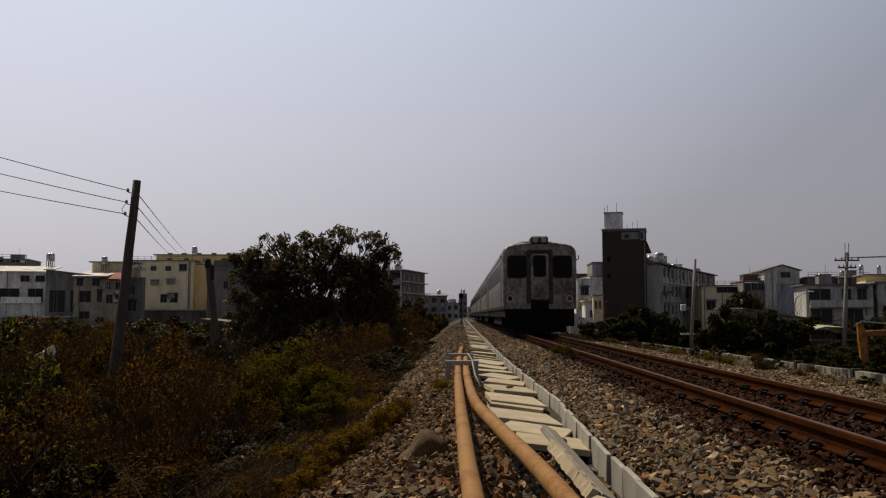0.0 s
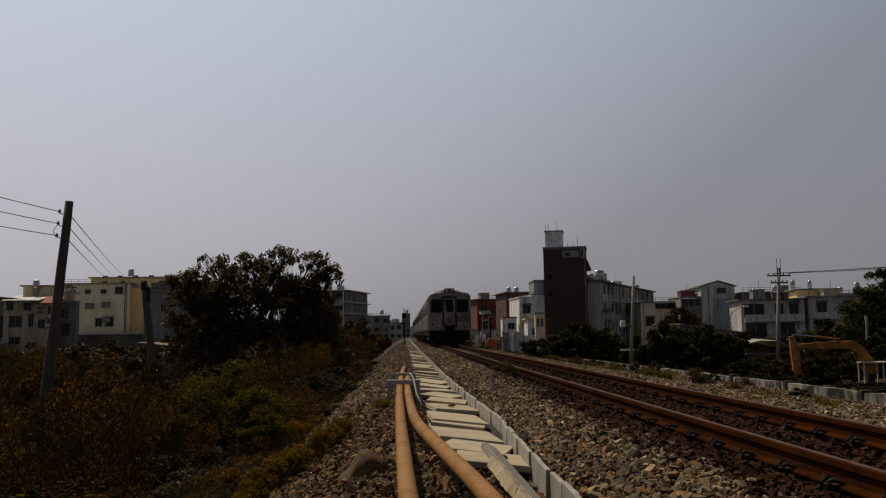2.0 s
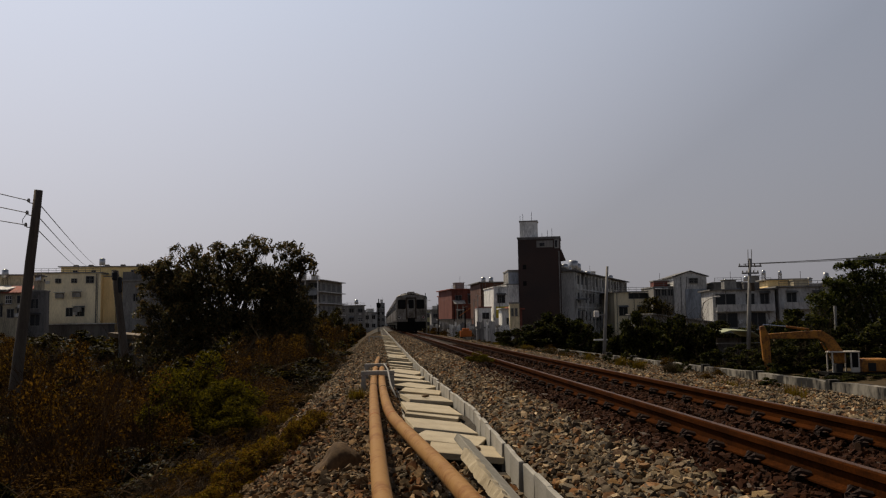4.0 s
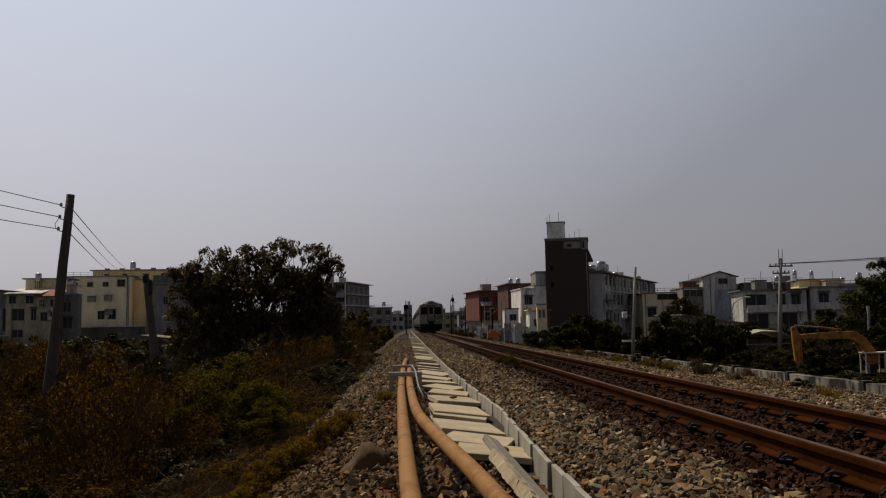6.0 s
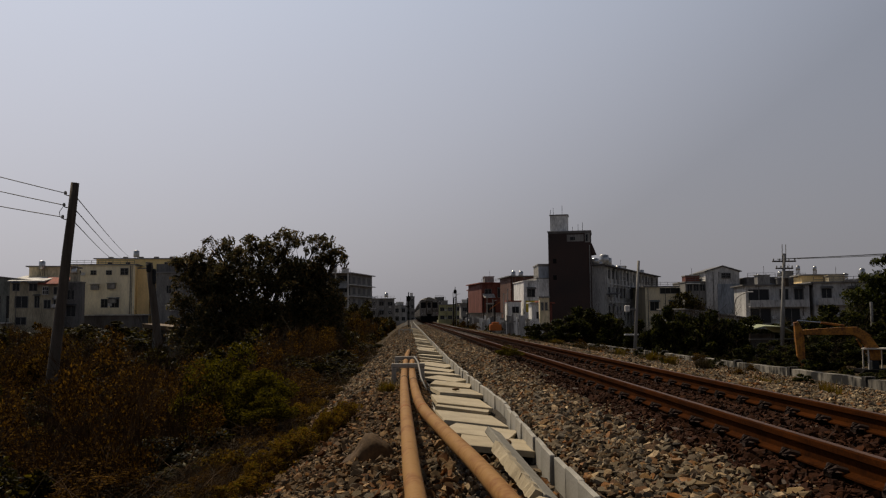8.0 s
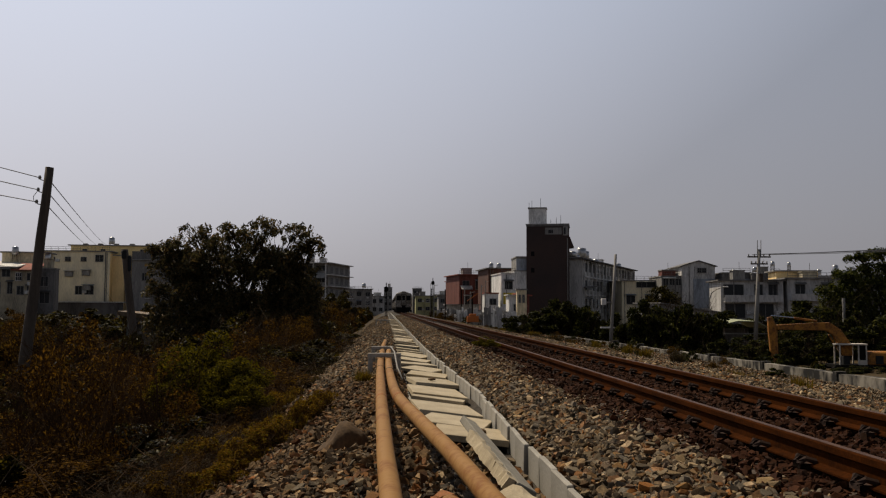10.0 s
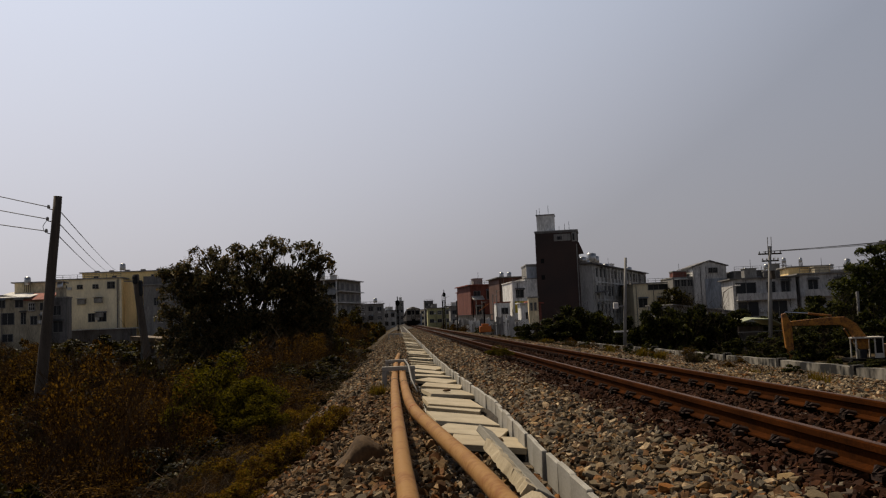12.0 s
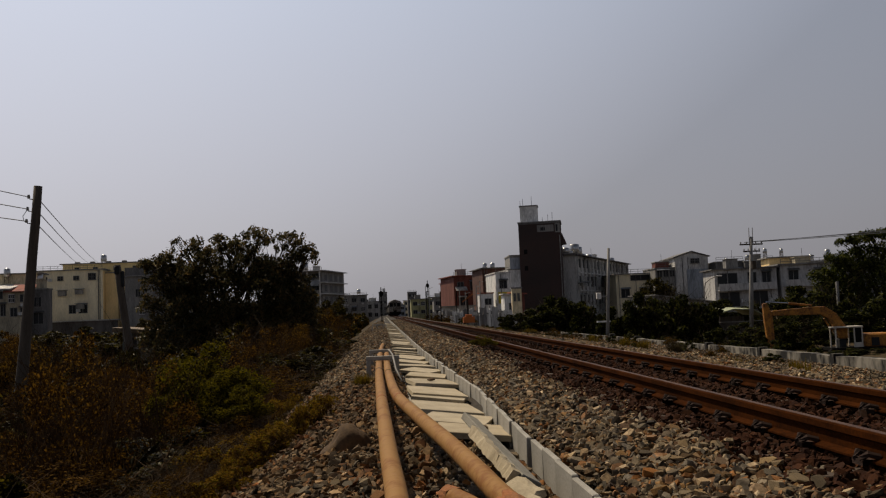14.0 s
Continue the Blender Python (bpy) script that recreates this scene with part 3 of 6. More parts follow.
part("broken_end", bm, M_PIPERUST, pr_, "flaking rust-orange broken end")
bm = B()
tube(bm, [fe[0] - Vector((0.02, -0.05, 0)), fe[0], fe[2]], [0.04, 0.06, 0.0565], 16)
for q in bm.verts:
    q.co += Vector((rnd.uniform(-1, 1), rnd.uniform(-1, 1), rnd.uniform(-1, 1))) * 0.006
part("broken_end", bm, M_PIPERUST, pe, "flaking rust-orange broken end")
for parent, fine, i in ((pl, fl, 31), (pr_, fr, 37)):
    c, d = fine[i], (fine[i + 1] - fine[i]).normalized()
    part("strap", tube(B(), [c - d * 0.02, c + d * 0.02], 0.06, 16), M_BLACK, parent, "black strap")


def bracket(x0, x1, y, ztop, zfoot):
    t = thing("pipe_bracket", pose((x0 + x1) / 2, y, zfoot), "grey concrete portal bracket holding the pipes", "pipe bracket", "pipe brackets")
    w, h = x1 - x0, ztop - zfoot
    for s in (-1, 1):
        bm = B()
        box(bm, s * (w / 2) - (0.075 if s > 0 else 0), s * (w / 2) + (0 if s > 0 else 0.075), -0.05, 0.05, -0.1, h - 0.07)
        part("leg", bevelled(bm, 0.008), M_BRACKET, t)
    bm = B()
    box(bm, -w / 2 - 0.005, w / 2 + 0.005, -0.055, 0.055, h - 0.07, h)
    part("crossbeam", bevelled(bm, 0.008), M_BRACKET, t)
    return t


bracket(-0.27, 0.275, 14.5, 0.03, -0.36)
bracket(-0.27, 0.18, 17.8, 0.0, -0.34)
bracket(-0.75, 0.12, 62, -0.02, -0.4)
bracket(-0.45, 0.3, 66, -0.1, -0.4)
bm = B()
tube(bm, [(0.12, 17.6, 0.0), (0.14, 16.2, 0.03), (0.17, 14.6, 0.04), (0.20, 13.2, -0.12), (0.27, 12.6, -0.25)], 0.014, 8)
solid("cable", bm, M_CPOLE, "thin grey cable looped over the pipe bracket", "cable", smooth=True)

# ---- train ----
CAR_L = 20.0
SECTION = [(-1.44, 1.02), (-1.5, 1.15), (-1.5, 2.2), (-1.5, 3.22), (-1.48, 3.38), (-1.42, 3.50), (-1.3, 3.60), (-1.1, 3.66), (-0.6, 3.73), (0, 3.75)]
SECTION = SECTION + [(-x, z) for x, z in SECTION[-2::-1]]


def rounded(bm, x0, x1, y0, y1, z0, z1, r):
    """A block whose outline across x and z has round corners."""
    pts = []
    for cx, cz, a0 in ((x1 - r, z1 - r, 0), (x0 + r, z1 - r, 90), (x0 + r, z0 + r, 180), (x1 - r, z0 + r, 270)):
        pts += [(cx + r * math.cos(radians(a0 + 22.5 * k)), cz + r * math.sin(radians(a0 + 22.5 * k))) for k in range(5)]
    a, b = [[bm.verts.new((x, y, z)) for x, z in pts] for y in (y0, y1)]
    bm.faces.new(a)
    bm.faces.new(b[::-1])
    for k in range(len(pts)):
        bm.faces.new((a[k], b[k], b[(k + 1) % len(pts)], a[(k + 1) % len(pts)]))
    return bm


def car(first):
    """One car, its near end at y = 0, running to y = CAR_L."""
    label = "silver corrugated diesel railcar with a gangway door in its end" if first else "silver corrugated diesel railcar coupled in the train"
    t = thing("railcar", pose(TRACK, 0, 0), label, "railcar", "cars of the train")
    bm = B()
    rings = []
    for y, inset in ((0.0, 0.10), (0.03, 0.045), (0.10, 0.0), (CAR_L - 0.10, 0.0), (CAR_L - 0.03, 0.045), (CAR_L, 0.10)):
        rings.append([bm.verts.new((x * (1 - inset / 1.5), y, 1.02 + (z - 1.02) * (1 - inset / 2.7))) for x, z in SECTION])
    for a, b in zip(rings, rings[1:]):
        for k in range(len(SECTION)):
            bm.faces.new((a[k], a[(k + 1) % len(SECTION)], b[(k + 1) % len(SECTION)], b[k]))
    bm.faces.new(rings[0])
    bm.faces.new(rings[-1][::-1])
    body = part("body", bm, M_STEEL, t, "grimy brushed steel body")
    # sooty roof cover
    bm = B()
    prof = [(-1.0, 3.62), (-0.95, 3.78), (-0.6, 3.90), (0, 3.94), (0.6, 3.90), (0.95, 3.78), (1.0, 3.62)]
    r = [[bm.verts.new((x * k, y, 3.6 + (z - 3.6) * k)) for x, z in prof] for y, k in ((1.2, 0.8), (1.6, 1.0), (CAR_L - 1.6, 1.0), (CAR_L - 1.2, 0.8))]
    for a, b in zip(r, r[1:]):
        for k in range(len(prof) - 1):
            bm.faces.new((a[k], a[k + 1], b[k + 1], b[k]))
    bm.faces.new(r[0][::-1])
    bm.faces.new(r[-1])
    part("roof_cover", bm, M_ROOFDK, t, "sooty raised roof")
    # underframe, bogies
    bm = B()
    box(bm, -1.4, 1.4, 0.25, CAR_L - 0.25, 0.7, 1.03)
    box(bm, -1.3, 1.3, 5.5, 14.5, 0.32, 0.8)
    part("underframe", bm, M_UNDER, t, "black underframe")
    for yb in (3.1, CAR_L - 3.1):
        bm = B()
        for s in (-1, 1):
            box(bm, s * 0.95 - 0.07, s * 0.95 + 0.07, yb - 1.5, yb + 1.5, 0.35, 0.62)
        box(bm, -0.95, 0.95, yb - 0.2, yb + 0.2, 0.4, 0.8)
        bogie = part("bogie", bm, M_UNDER, t, "black bogie")
        for dy in (-1.05, 1.05):
            for s in (-1, 1):
                bm = B()
                tube(bm, [(s * 0.565 - 0.06, yb + dy, 0.43), (s * 0.565 + 0.06, yb + dy, 0.43)], 0.427, 20)
                part("wheel", bm, M_UNDER, bogie)
    # side windows, doors and flutes
    for s in (-1, 1):
        for k in range(9):
            yc = 3.2 + 1.7 * k
            bm = B()
            box(bm, -0.012, 0.012, -0.66, 0.66, 2.22, 3.0)
            wfr = part("side_window", bevelled(bm, 0.01), M_STEELDK, t)
            wfr.matrix_basis = pose(s * 1.5, yc, 0)
            bm = B()
            box(bm, -0.008, 0.008, -0.6, 0.6, 2.27, 2.95)
            g = part("pane", bm, M_GLASS, wfr)
            g.matrix_basis = pose(s * 0.012, 0, 0)
        for z in (1.22, 1.32, 1.42, 1.52, 1.62, 1.72, 1.82, 1.92):
            bm = B()
            box(bm, s * 1.5 - 0.012, s * 1.5 + 0.012, 2.2, CAR_L - 2.2, z - 0.02, z + 0.02)
            part("side_rib", bm, M_STEEL, t)
        bm = B()
        box(bm, s * 1.5 - 0.02, s * 1.5 + 0.02, 0.2, CAR_L - 0.2, 3.16, 3.2)
        part("gutter", bm, M_STEELDK, t)
        for yc in (1.3, CAR_L - 1.3):
            bm = B()
            box(bm, s * 1.5 - 0.015, s * 1.5 + 0.015, yc - 0.42, yc + 0.42, 1.15, 3.05)
            dr = part("side_door", bevelled(bm, 0.01), M_STEELDK, t)
            bm = B()
            box(bm, s * 1.515 - 0.012, s * 1.515 + 0.012, yc - 0.25, yc + 0.25, 2.2, 2.9)
            part("pane", bm, M_GLASS, dr)
    # end wall
    for x0, x1 in ((-1.29, -0.55), (0.55, 1.29)):
        bm = B()
        rounded(bm, x0 - 0.035, x1 + 0.035, -0.02, 0.02, 2.265, 3.205, 0.14)
        wf = part("end_window", bevelled(bm, 0.006), M_STEELDK, t)
        bm = B()
        rounded(bm, x0, x1, -0.028, 0.0, 2.30, 3.17, 0.11)
        part("pane", bevelled(bm, 0.005), M_GLASS, wf)
    bm = B()
    for x in (-0.45, 0.45):
        box(bm, x - 0.075, x + 0.075, -0.13, 0.02, 1.25, 3.38)
    box(bm, -0.52, 0.52, -0.13, 0.02, 3.30, 3.42)
    box(bm, -0.40, 0.40, -0.02, 0.0, 1.3, 3.32)
    part("gangway_frame", bevelled(bm, 0.02), M_STEELDK, t, "rust-streaked gangway frame")
    bm = B()
    rounded(bm, -0.375, 0.375, -0.07, 0.0, 1.4, 3.28, 0.12)
    door = part("gangway_door", bevelled(bm, 0.015), M_STEEL, t, "plain steel gangway door")
    bm = B()
    rounded(bm, -0.26, 0.26, -0.085, -0.06, 2.32, 3.2, 0.11)
    part("pane", bevelled(bm, 0.01), M_GLASS, door)
    for s in (-1, 1):
        bm = B()
        box(bm, s * 0.93 - 0.40, s * 0.93 + 0.40, -0.006, 0.01, 1.58, 2.2)
        panel = part("end_panel", bm, M_STEEL, t)
        for z in (1.62, 1.71, 1.80, 1.89, 1.98, 2.07, 2.16):
            bm = B()
            box(bm, s * 0.93 - 0.40, s * 0.93 + 0.40, -0.02, -0.0065, z - 0.02, z + 0.02)
            part("rib", bm, M_STEEL, panel)
    bm = B()
    box(bm, -0.36, 0.36, -0.05, 0.8, 3.66, 3.98)
    hl = part("headlight_box", bevelled(bm, 0.06), M_STEELDK, t, "twin headlight housing")
    for s in (-1, 1):
        part("headlight", tube(B(), [(s * 0.17, -0.03, 3.83), (s * 0.17, -0.075, 3.83)], [0.13, 0.115], 16), M_LAMP, hl)
        bm = B()
        rounded(bm, s * 1.2 - 0.13, s * 1.2 + 0.13, -0.02, 0.01, 1.32, 1.58, 0.12)
        lp = part("tail_lamp", bevelled(bm, 0.008), M_WHITE, t, "white lamp plate with a red lens" if s > 0 else "white lamp plate with a dark lens")
        part("lens", tube(B(), [(s * 1.2, -0.01, 1.45), (s * 1.2, -0.06, 1.45)], [0.11, 0.09], 14), M_RED if s > 0 else M_BLACK, lp)
    bm = B()
    box(bm, -1.38, 1.38, -0.03, 0.05, 0.34, 1.03)
    box(bm, -1.05, 1.05, -0.02, 0.05, 0.1, 0.34)
    box(bm, -0.35, 0.35, -0.15, 0.05, 1.03, 1.36)
    part("end_skirt", bm, M_UNDER, t, "black end skirt")
    bm = B()
    box(bm, -0.14, 0.14, -0.42, 0.05, 0.76, 1.02)
    part("coupler", bevelled(bm, 0.03), M_UNDER, t, "black coupler")
    bm = B()
    for s in (-1, 1):
        tube(bm, [(s * 1.49, -0.02, 3.0), (s * 1.58, -0.06, 3.08), (s * 1.58, -0.06, 3.2)], 0.02, 6)
        tube(bm, [(s * 1.40, -0.05, 1.2), (s * 1.40, -0.06, 2.1)], 0.012, 6)
    part("handrail", bm, M_STEELDK, t)
    return t


first_car = car(True)
cars = [first_car] + [copy_thing(first_car, pose(TRACK, (CAR_L + 0.7) * k, 0)) for k in range(1, 6)]
for c in cars[1:]:
    c["label"] = "silver corrugated diesel railcar coupled in the train"

# ---- poles and wires ----
def wooden_pole(foot, top, r0, r1, label, name="utility_pole"):
    foot, top = Vector(foot), Vector(top)
    t = thing(name, Matrix.Translation(foot), label, "utility pole")
    d = top - foot
    pts = [d * k / 8 + Vector((0.015 * noise.noise((k * 1.3, foot.x, 0)), 0, 0)) for k in range(9)]
    part("shaft", tube(B(), pts, [r0 + (r1 - r0) * k / 8 for k in range(9)], 14), M_WOOD, t, smooth=True)
    return t, d


pole, d = wooden_pole((-8.66, 21, -2.7), (-8.03, 21, 4.11), 0.155, 0.095, "weathered round wooden utility pole leaning in the scrub")
WIRE_Z = (3.79, 3.50, 3.21)
for k, z in enumerate(WIRE_Z):
    at = d * ((z + 2.7) / d.z)
    bm = B()
    tube(bm, [at + Vector((-0.08, 0, 0)), at + Vector((-0.18, 0, 0.02)), at + Vector((-0.2, 0, 0.07))], 0.012, 6)
    arm = part("insulator_bracket", bm, M_CLIP, pole, "small rusty insulator bracket")
    bm = B()
    tube(bm, [at + Vector((-0.2, 0, 0.03)), at + Vector((-0.2, 0, 0.07)), at + Vector((-0.2, 0, 0.12))], [0.028, 0.04, 0.025], 8)
    part("insulator", bm, M_BRACKET, arm)
bm = B()
a2 = d * ((3.5 + 2.7) / d.z)
tube(bm, [a2 + Vector((-0.2, -0.02, 0.05)), a2 + Vector((-0.3, -0.02, -0.1)), a2 + Vector((-0.28, -0.02, -0.22)), a2 + Vector((-0.16, -0.02, -0.28))], 0.008, 5)
part("jumper_wire", bm, M_WIRE, pole)


def wire(a, b, sag, r=0.012, label="thin grey overhead wire between poles", group="overhead wires"):
    a, b = Vector(a), Vector(b)
    pts = [a.lerp(b, k / 14) - Vector((0, 0, sag * 4 * (k / 14) * (1 - k / 14))) for k in range(15)]
    return solid("overhead_wire", tube(B(), pts, r, 5), M_WIRE, label, "wire", group)


for k, z in enumerate(WIRE_Z):
    px = -8.75 + 0.72 * (z + 2.7) / 6.81
    wire((px - 0.2, 21, z + 0.07), (-18.5, 16.5, z + (2.9, 2.55, 2.1)[k]), 0.12, 0.011)
    wire((px, 21, z + 0.05), (-57.0 - 1.8 * k, 181.5, 13.5), 0.5, 0.013)
short_pole, d = wooden_pole((-6.76, 25, -2.7), (-7.42, 25, 2.42), 0.13, 0.095, "short dark weathered wooden post in the scrub", "wooden_post")
bm = B()
box(bm, -0.12, 0.02, -0.12, 0.06, 4.85, 5.10, pose(-0.6, 0, 0))
box(bm, 0.05, 0.14, -0.10, 0.03, 4.5, 4.95, pose(-0.6, 0, 0))
part("rag", bevelled(bm, 0.03), M_BLACK, short_pole, "dark wrapped rag")

thin = thing("slender_post", pose(12.05, 46, -1.6), "slender grey concrete post beside the track", "post")
part("shaft", tube(B(), [(0, 0, 0), (0.2, 0, 2.9), (0.36, 0, 5.35)], [0.10, 0.085, 0.07], 10), M_CPOLE, thin, smooth=True)
bm = B()
box(bm, -0.45, -0.2, -0.1, 0.12, 2.6, 2.95)
part("meter_box", bevelled(bm, 0.03), M_WHITE, thin, "white meter box")
bm = B()
box(bm, -0.25, 0.1, -0.03, 0.03, 2.7, 2.78)
part("box_arm", bm, M_CPOLE, thin)
bm = B()
box(bm, -0.5, 0.25, -0.05, 0.05, 1.35, 1.43)
part("rail_board", bm, M_WHITE, thin, "white board")

up = thing("utility_pole", pose(26.1, 60, -3.0), "tall concrete utility pole with two crossarms", "utility pole")
part("shaft", tube(B(), [(0, 0, 0), (0.3, 0, 4.5), (0.52, 0, 8.1)], [0.17, 0.14, 0.10], 12), M_CPOLE, up, smooth=True)
for z, w in ((7.55, 0.85), (7.05, 0.62)):
    bm = B()
    box(bm, 0.5 - w, 0.5 + w, -0.05, 0.05, z - 0.05, z + 0.05)
    ca = part("crossarm", bevelled(bm, 0.01), M_STEELDK, up, "grey steel crossarm")
    for s in (-0.9, -0.4, 0.4, 0.9):
        part("insulator", tube(B(), [(0.5 + s * w, 0, z + 0.05), (0.5 + s * w, 0, z + 0.13), (0.5 + s * w, 0, z + 0.2)], [0.03, 0.055, 0.03], 8), M_BRACKET, ca)
for s in (-0.13, 0.13):
    part("top_rod", tube(B(), [(0.5 + s, 0, 7.5), (0.53 + s, 0, 8.75)], 0.025, 6), M_CPOLE, up)
bm = B()
tube(bm, [(0.5, -0.22, 5.75), (0.5, -0.22, 6.35)], 0.17, 12)
part("transformer", bm, M_STEELDK, up, "small grey transformer can")
for k, (s, z) in enumerate(((0.7, 4.72), (0.2, 4.75), (-0.5, 4.70))):
    wire((26.6 + s, 60, z), (62, 47 + 3 * k, 6.3 + 0.4 * k), 0.35, 0.022)

# ---- signals and crossing ----
def signal(x, y, z, h, label):
    t = thing("railway_signal", pose(x, y, z), label, "railway signal", "railway signals")
    part("mast", tube(B(), [(0, 0, 0), (0, 0, h)], 0.055, 10), M_UNDER, t)
    bm = B()
    for a, b in ((-0.27, 0.27),):
        r = [bm.verts.new((0.25 * math.cos(k * math.tau / 18), -0.18, h - 0.75 + 0.33 * math.sin(k * math.tau / 18))) for k in range(18)]
        q = [bm.verts.new((v.co.x, -0.14, v.co.z)) for v in r]
        bm.faces.new(r)
        bm.faces.new(q[::-1])
        for k in range(18):
            bm.faces.new((r[k], r[(k + 1) % 18], q[(k + 1) % 18], q[k]))
    disc = part("backplate", bm, M_UNDER, t, "black oval backplate")
    for dz in (-0.93, -0.58):
        part("hood", tube(B(), [(0, -0.16, h + dz), (0, -0.4, h + dz)], 0.1, 10), M_UNDER, disc)
    bm = B()
    box(bm, -0.35, 0.1, 0.05, 0.35, h - 1.7, h - 1.62)
    part("platform", bm, M_UNDER, t)
    bm = B()
    tube(bm, [(0.12, 0.1, 0), (0.12, 0.1, h - 1.6)], 0.015, 5)
    tube(bm, [(-0.12, 0.1, 0), (-0.12, 0.1, h - 1.6)], 0.015, 5)
    for k in range(9):
        box(bm, -0.12, 0.12, 0.09, 0.11, 0.3 + 0.35 * k, 0.33 + 0.35 * k)
    part("ladder", bm, M_UNDER, t)
    return t


signal(6.95, 130, -0.5, 5.9, "black mast signal with an oval head, seen dark")
signal(-0.05, 100, -0.35, 4.1, "short black mast signal with an oval head")

mach = thing("crossing_barrier", pose(9.0, 90, -0.9) @ Matrix.Diagonal((0.8, 0.8, 0.8, 1)), "orange level crossing barrier machine with raised arm", "crossing barrier")
bm = B()
box(bm, -0.75, 0.75, -0.45, 0.45, 0.35, 1.15)
box(bm, -0.45, 0.45, -0.3, 0.3, 1.15, 1.45)
part("housing", bevelled(bm, 0.05), M_ORANGE, mach, "orange housing")
bm = B()
box(bm, -0.85, 0.85, -0.5, 0.5, -0.1, 0.35)
part("plinth", bm, M_WALLR, mach)
part("post", tube(B(), [(0, 0.6, 0), (0, 0.6, 4.2)], 0.09, 8), M_UNDER, mach)
bm = B()
for k in range(5):
    box(bm, -0.05, 0.05, 0.5, 0.56, 0.36 * k, 0.36 * k + 0.34, pose(-0.7, 0, 3.1, 0, 55, 0))
part("arm", bm, M_ORANGE, mach, "short striped barrier arm")
for x in (11.2, 6.4, 8.6):
    bm = B()
    tube(bm, [(0, 0, 0), (0, 0, 4.4)], 0.09, 8)
    solid("track_post", bm, M_UNDER, "thin dark post near the level crossing", "post", "crossing posts", m=pose(x, 118 + x, -0.8))

# ---- right side: wall, fence, shed, excavator ----
bm = B()
box(bm, -0.12, 0.12, -12, 62, -2.4, 0.45)
bmesh.ops.subdivide_edges(bm, edges=[e for e in bm.edges if abs(e.verts[0].co.y - e.verts[1].co.y) > 5], cuts=60)
for q in bm.verts:
    if q.co.z > 0:
        q.co.z += 0.05 * noise.noise((0, q.co.y * 0.6, 2)) - 0.004 * q.co.y
wall = solid("retaining_wall", bm, M_WALLR, "low concrete retaining wall with black water stains", "retaining wall", kind="structure", m=pose(11.25, 0, -1.15))
bm = B()
box(bm, -0.13, 0.13, -0.10, 0.10, 0, 0.38)
post_mesh = mesh_of("pilaster", bevelled(bm, 0.01), M_WALLR)
for k in range(10):
    o = part("pilaster", post_mesh, None, wall)
    o.matrix_basis = pose(-0.03, 4 + 4.2 * k, 0.03)

shed = thing("open_shed", pose(24.7, 60, -3.0), "open shed with a pale green sheet roof", "shed")
bm = B()
v = [bm.verts.new(p) for p in ((-0.8, 0, 2.75), (0.3, 0, 3.0), (1.7, 0, 2.95), (2.6, 0, 2.45), (-0.8, 4, 2.85), (0.3, 4, 3.12), (1.7, 4, 3.07), (2.6, 4, 2.55))]
v2 = [bm.verts.new(q.co - Vector((0, 0, 0.06))) for q in v]
for k in range(3):
    bm.faces.new((v[k], v[k + 1], v[k + 5], v[k + 4]))
    bm.faces.new((v2[k + 4], v2[k + 5], v2[k + 1], v2[k]))
    bm.faces.new((v2[k], v2[k + 1], v[k + 1], v[k]))
part("roof", bm, M_GREENROOF, shed, "pale green corrugated sheets")
for x in (-0.7, 0.8, 2.3):
    part("post", tube(B(), [(x, 0.1, 0), (x, 0.1, 2.5)], 0.05, 6), M_STEELDK, shed)
bm = B()
box(bm, -0.8, 2.4, -0.02, 0.03, 2.05, 2.10)
part("rail", bm, M_CPOLE, shed, "pale cross rail")
bm = B()
box(bm, -0.75, 2.3, 3.0, 3.1, 0, 2.4)
part("back_wall", bm, W_DGREY, shed)

EX = pose(23.87, 44, -2.55, 0, 0, -8)
exc = thing("excavator", EX @ Matrix.Diagonal((0.78, 0.78, 0.78, 1)), "ochre-yellow crawler excavator with its boom reaching out", "excavator")


def slab(bm, pts, y0, y1):
    a = [bm.verts.new((x, y0, z)) for x, z in pts]
    b = [bm.verts.new((x, y1, z)) for x, z in pts]
    bm.faces.new(a)
    bm.faces.new(b[::-1])
    for k in range(len(pts)):
        bm.faces.new((a[k], a[(k + 1) % len(pts)], b[(k + 1) % len(pts)], b[k]))
    return bm


part("boom", bevelled(slab(B(), [(-4.3, 2.92), (-4.3, 3.25), (-1.8, 3.40), (-0.8, 3.42), (-0.1, 2.95), (0.6, 1.9), (0.6, 1.2), (0.1, 1.2), (-0.55, 2.6), (-1.0, 2.92)], -0.2, 0.2), 0.03), M_EXC, exc, "ochre-yellow bent boom")
part("stick", bevelled(slab(B(), [(-4.85, 3.75), (-4.6, 3.8), (-4.25, 3.1), (-4.2, 0.4), (-4.62, 0.4), (-4.82, 2.8)], -0.15, 0.15), 0.03), M_EXC, exc, "ochre-yellow stick")
part("bucket", bevelled(slab(B(), [(-4.5, 0.7), (-3.9, 0.75), (-3.55, 0.35), (-3.6, -0.05), (-4.1, 0.0), (-4.55, 0.3)], -0.45, 0.45), 0.03), M_STEELDK, exc, "rusty bucket")
cyl = part("cylinder", tube(B(), [(-3.1, 0, 3.72), (-1.6, 0, 3.5)], 0.075, 10), M_EXC, exc, "yellow hydraulic cylinder")
part("piston_rod", tube(B(), [(-4.6, 0, 3.86), (-3.1, 0, 3.72)], 0.045, 8), M_CHROME, cyl, "bright chrome piston rod")
cyl = part("cylinder", tube(B(), [(-0.75, 0.26, 2.6), (-0.25, 0.26, 1.7)], 0.06, 8), M_EXC, exc)
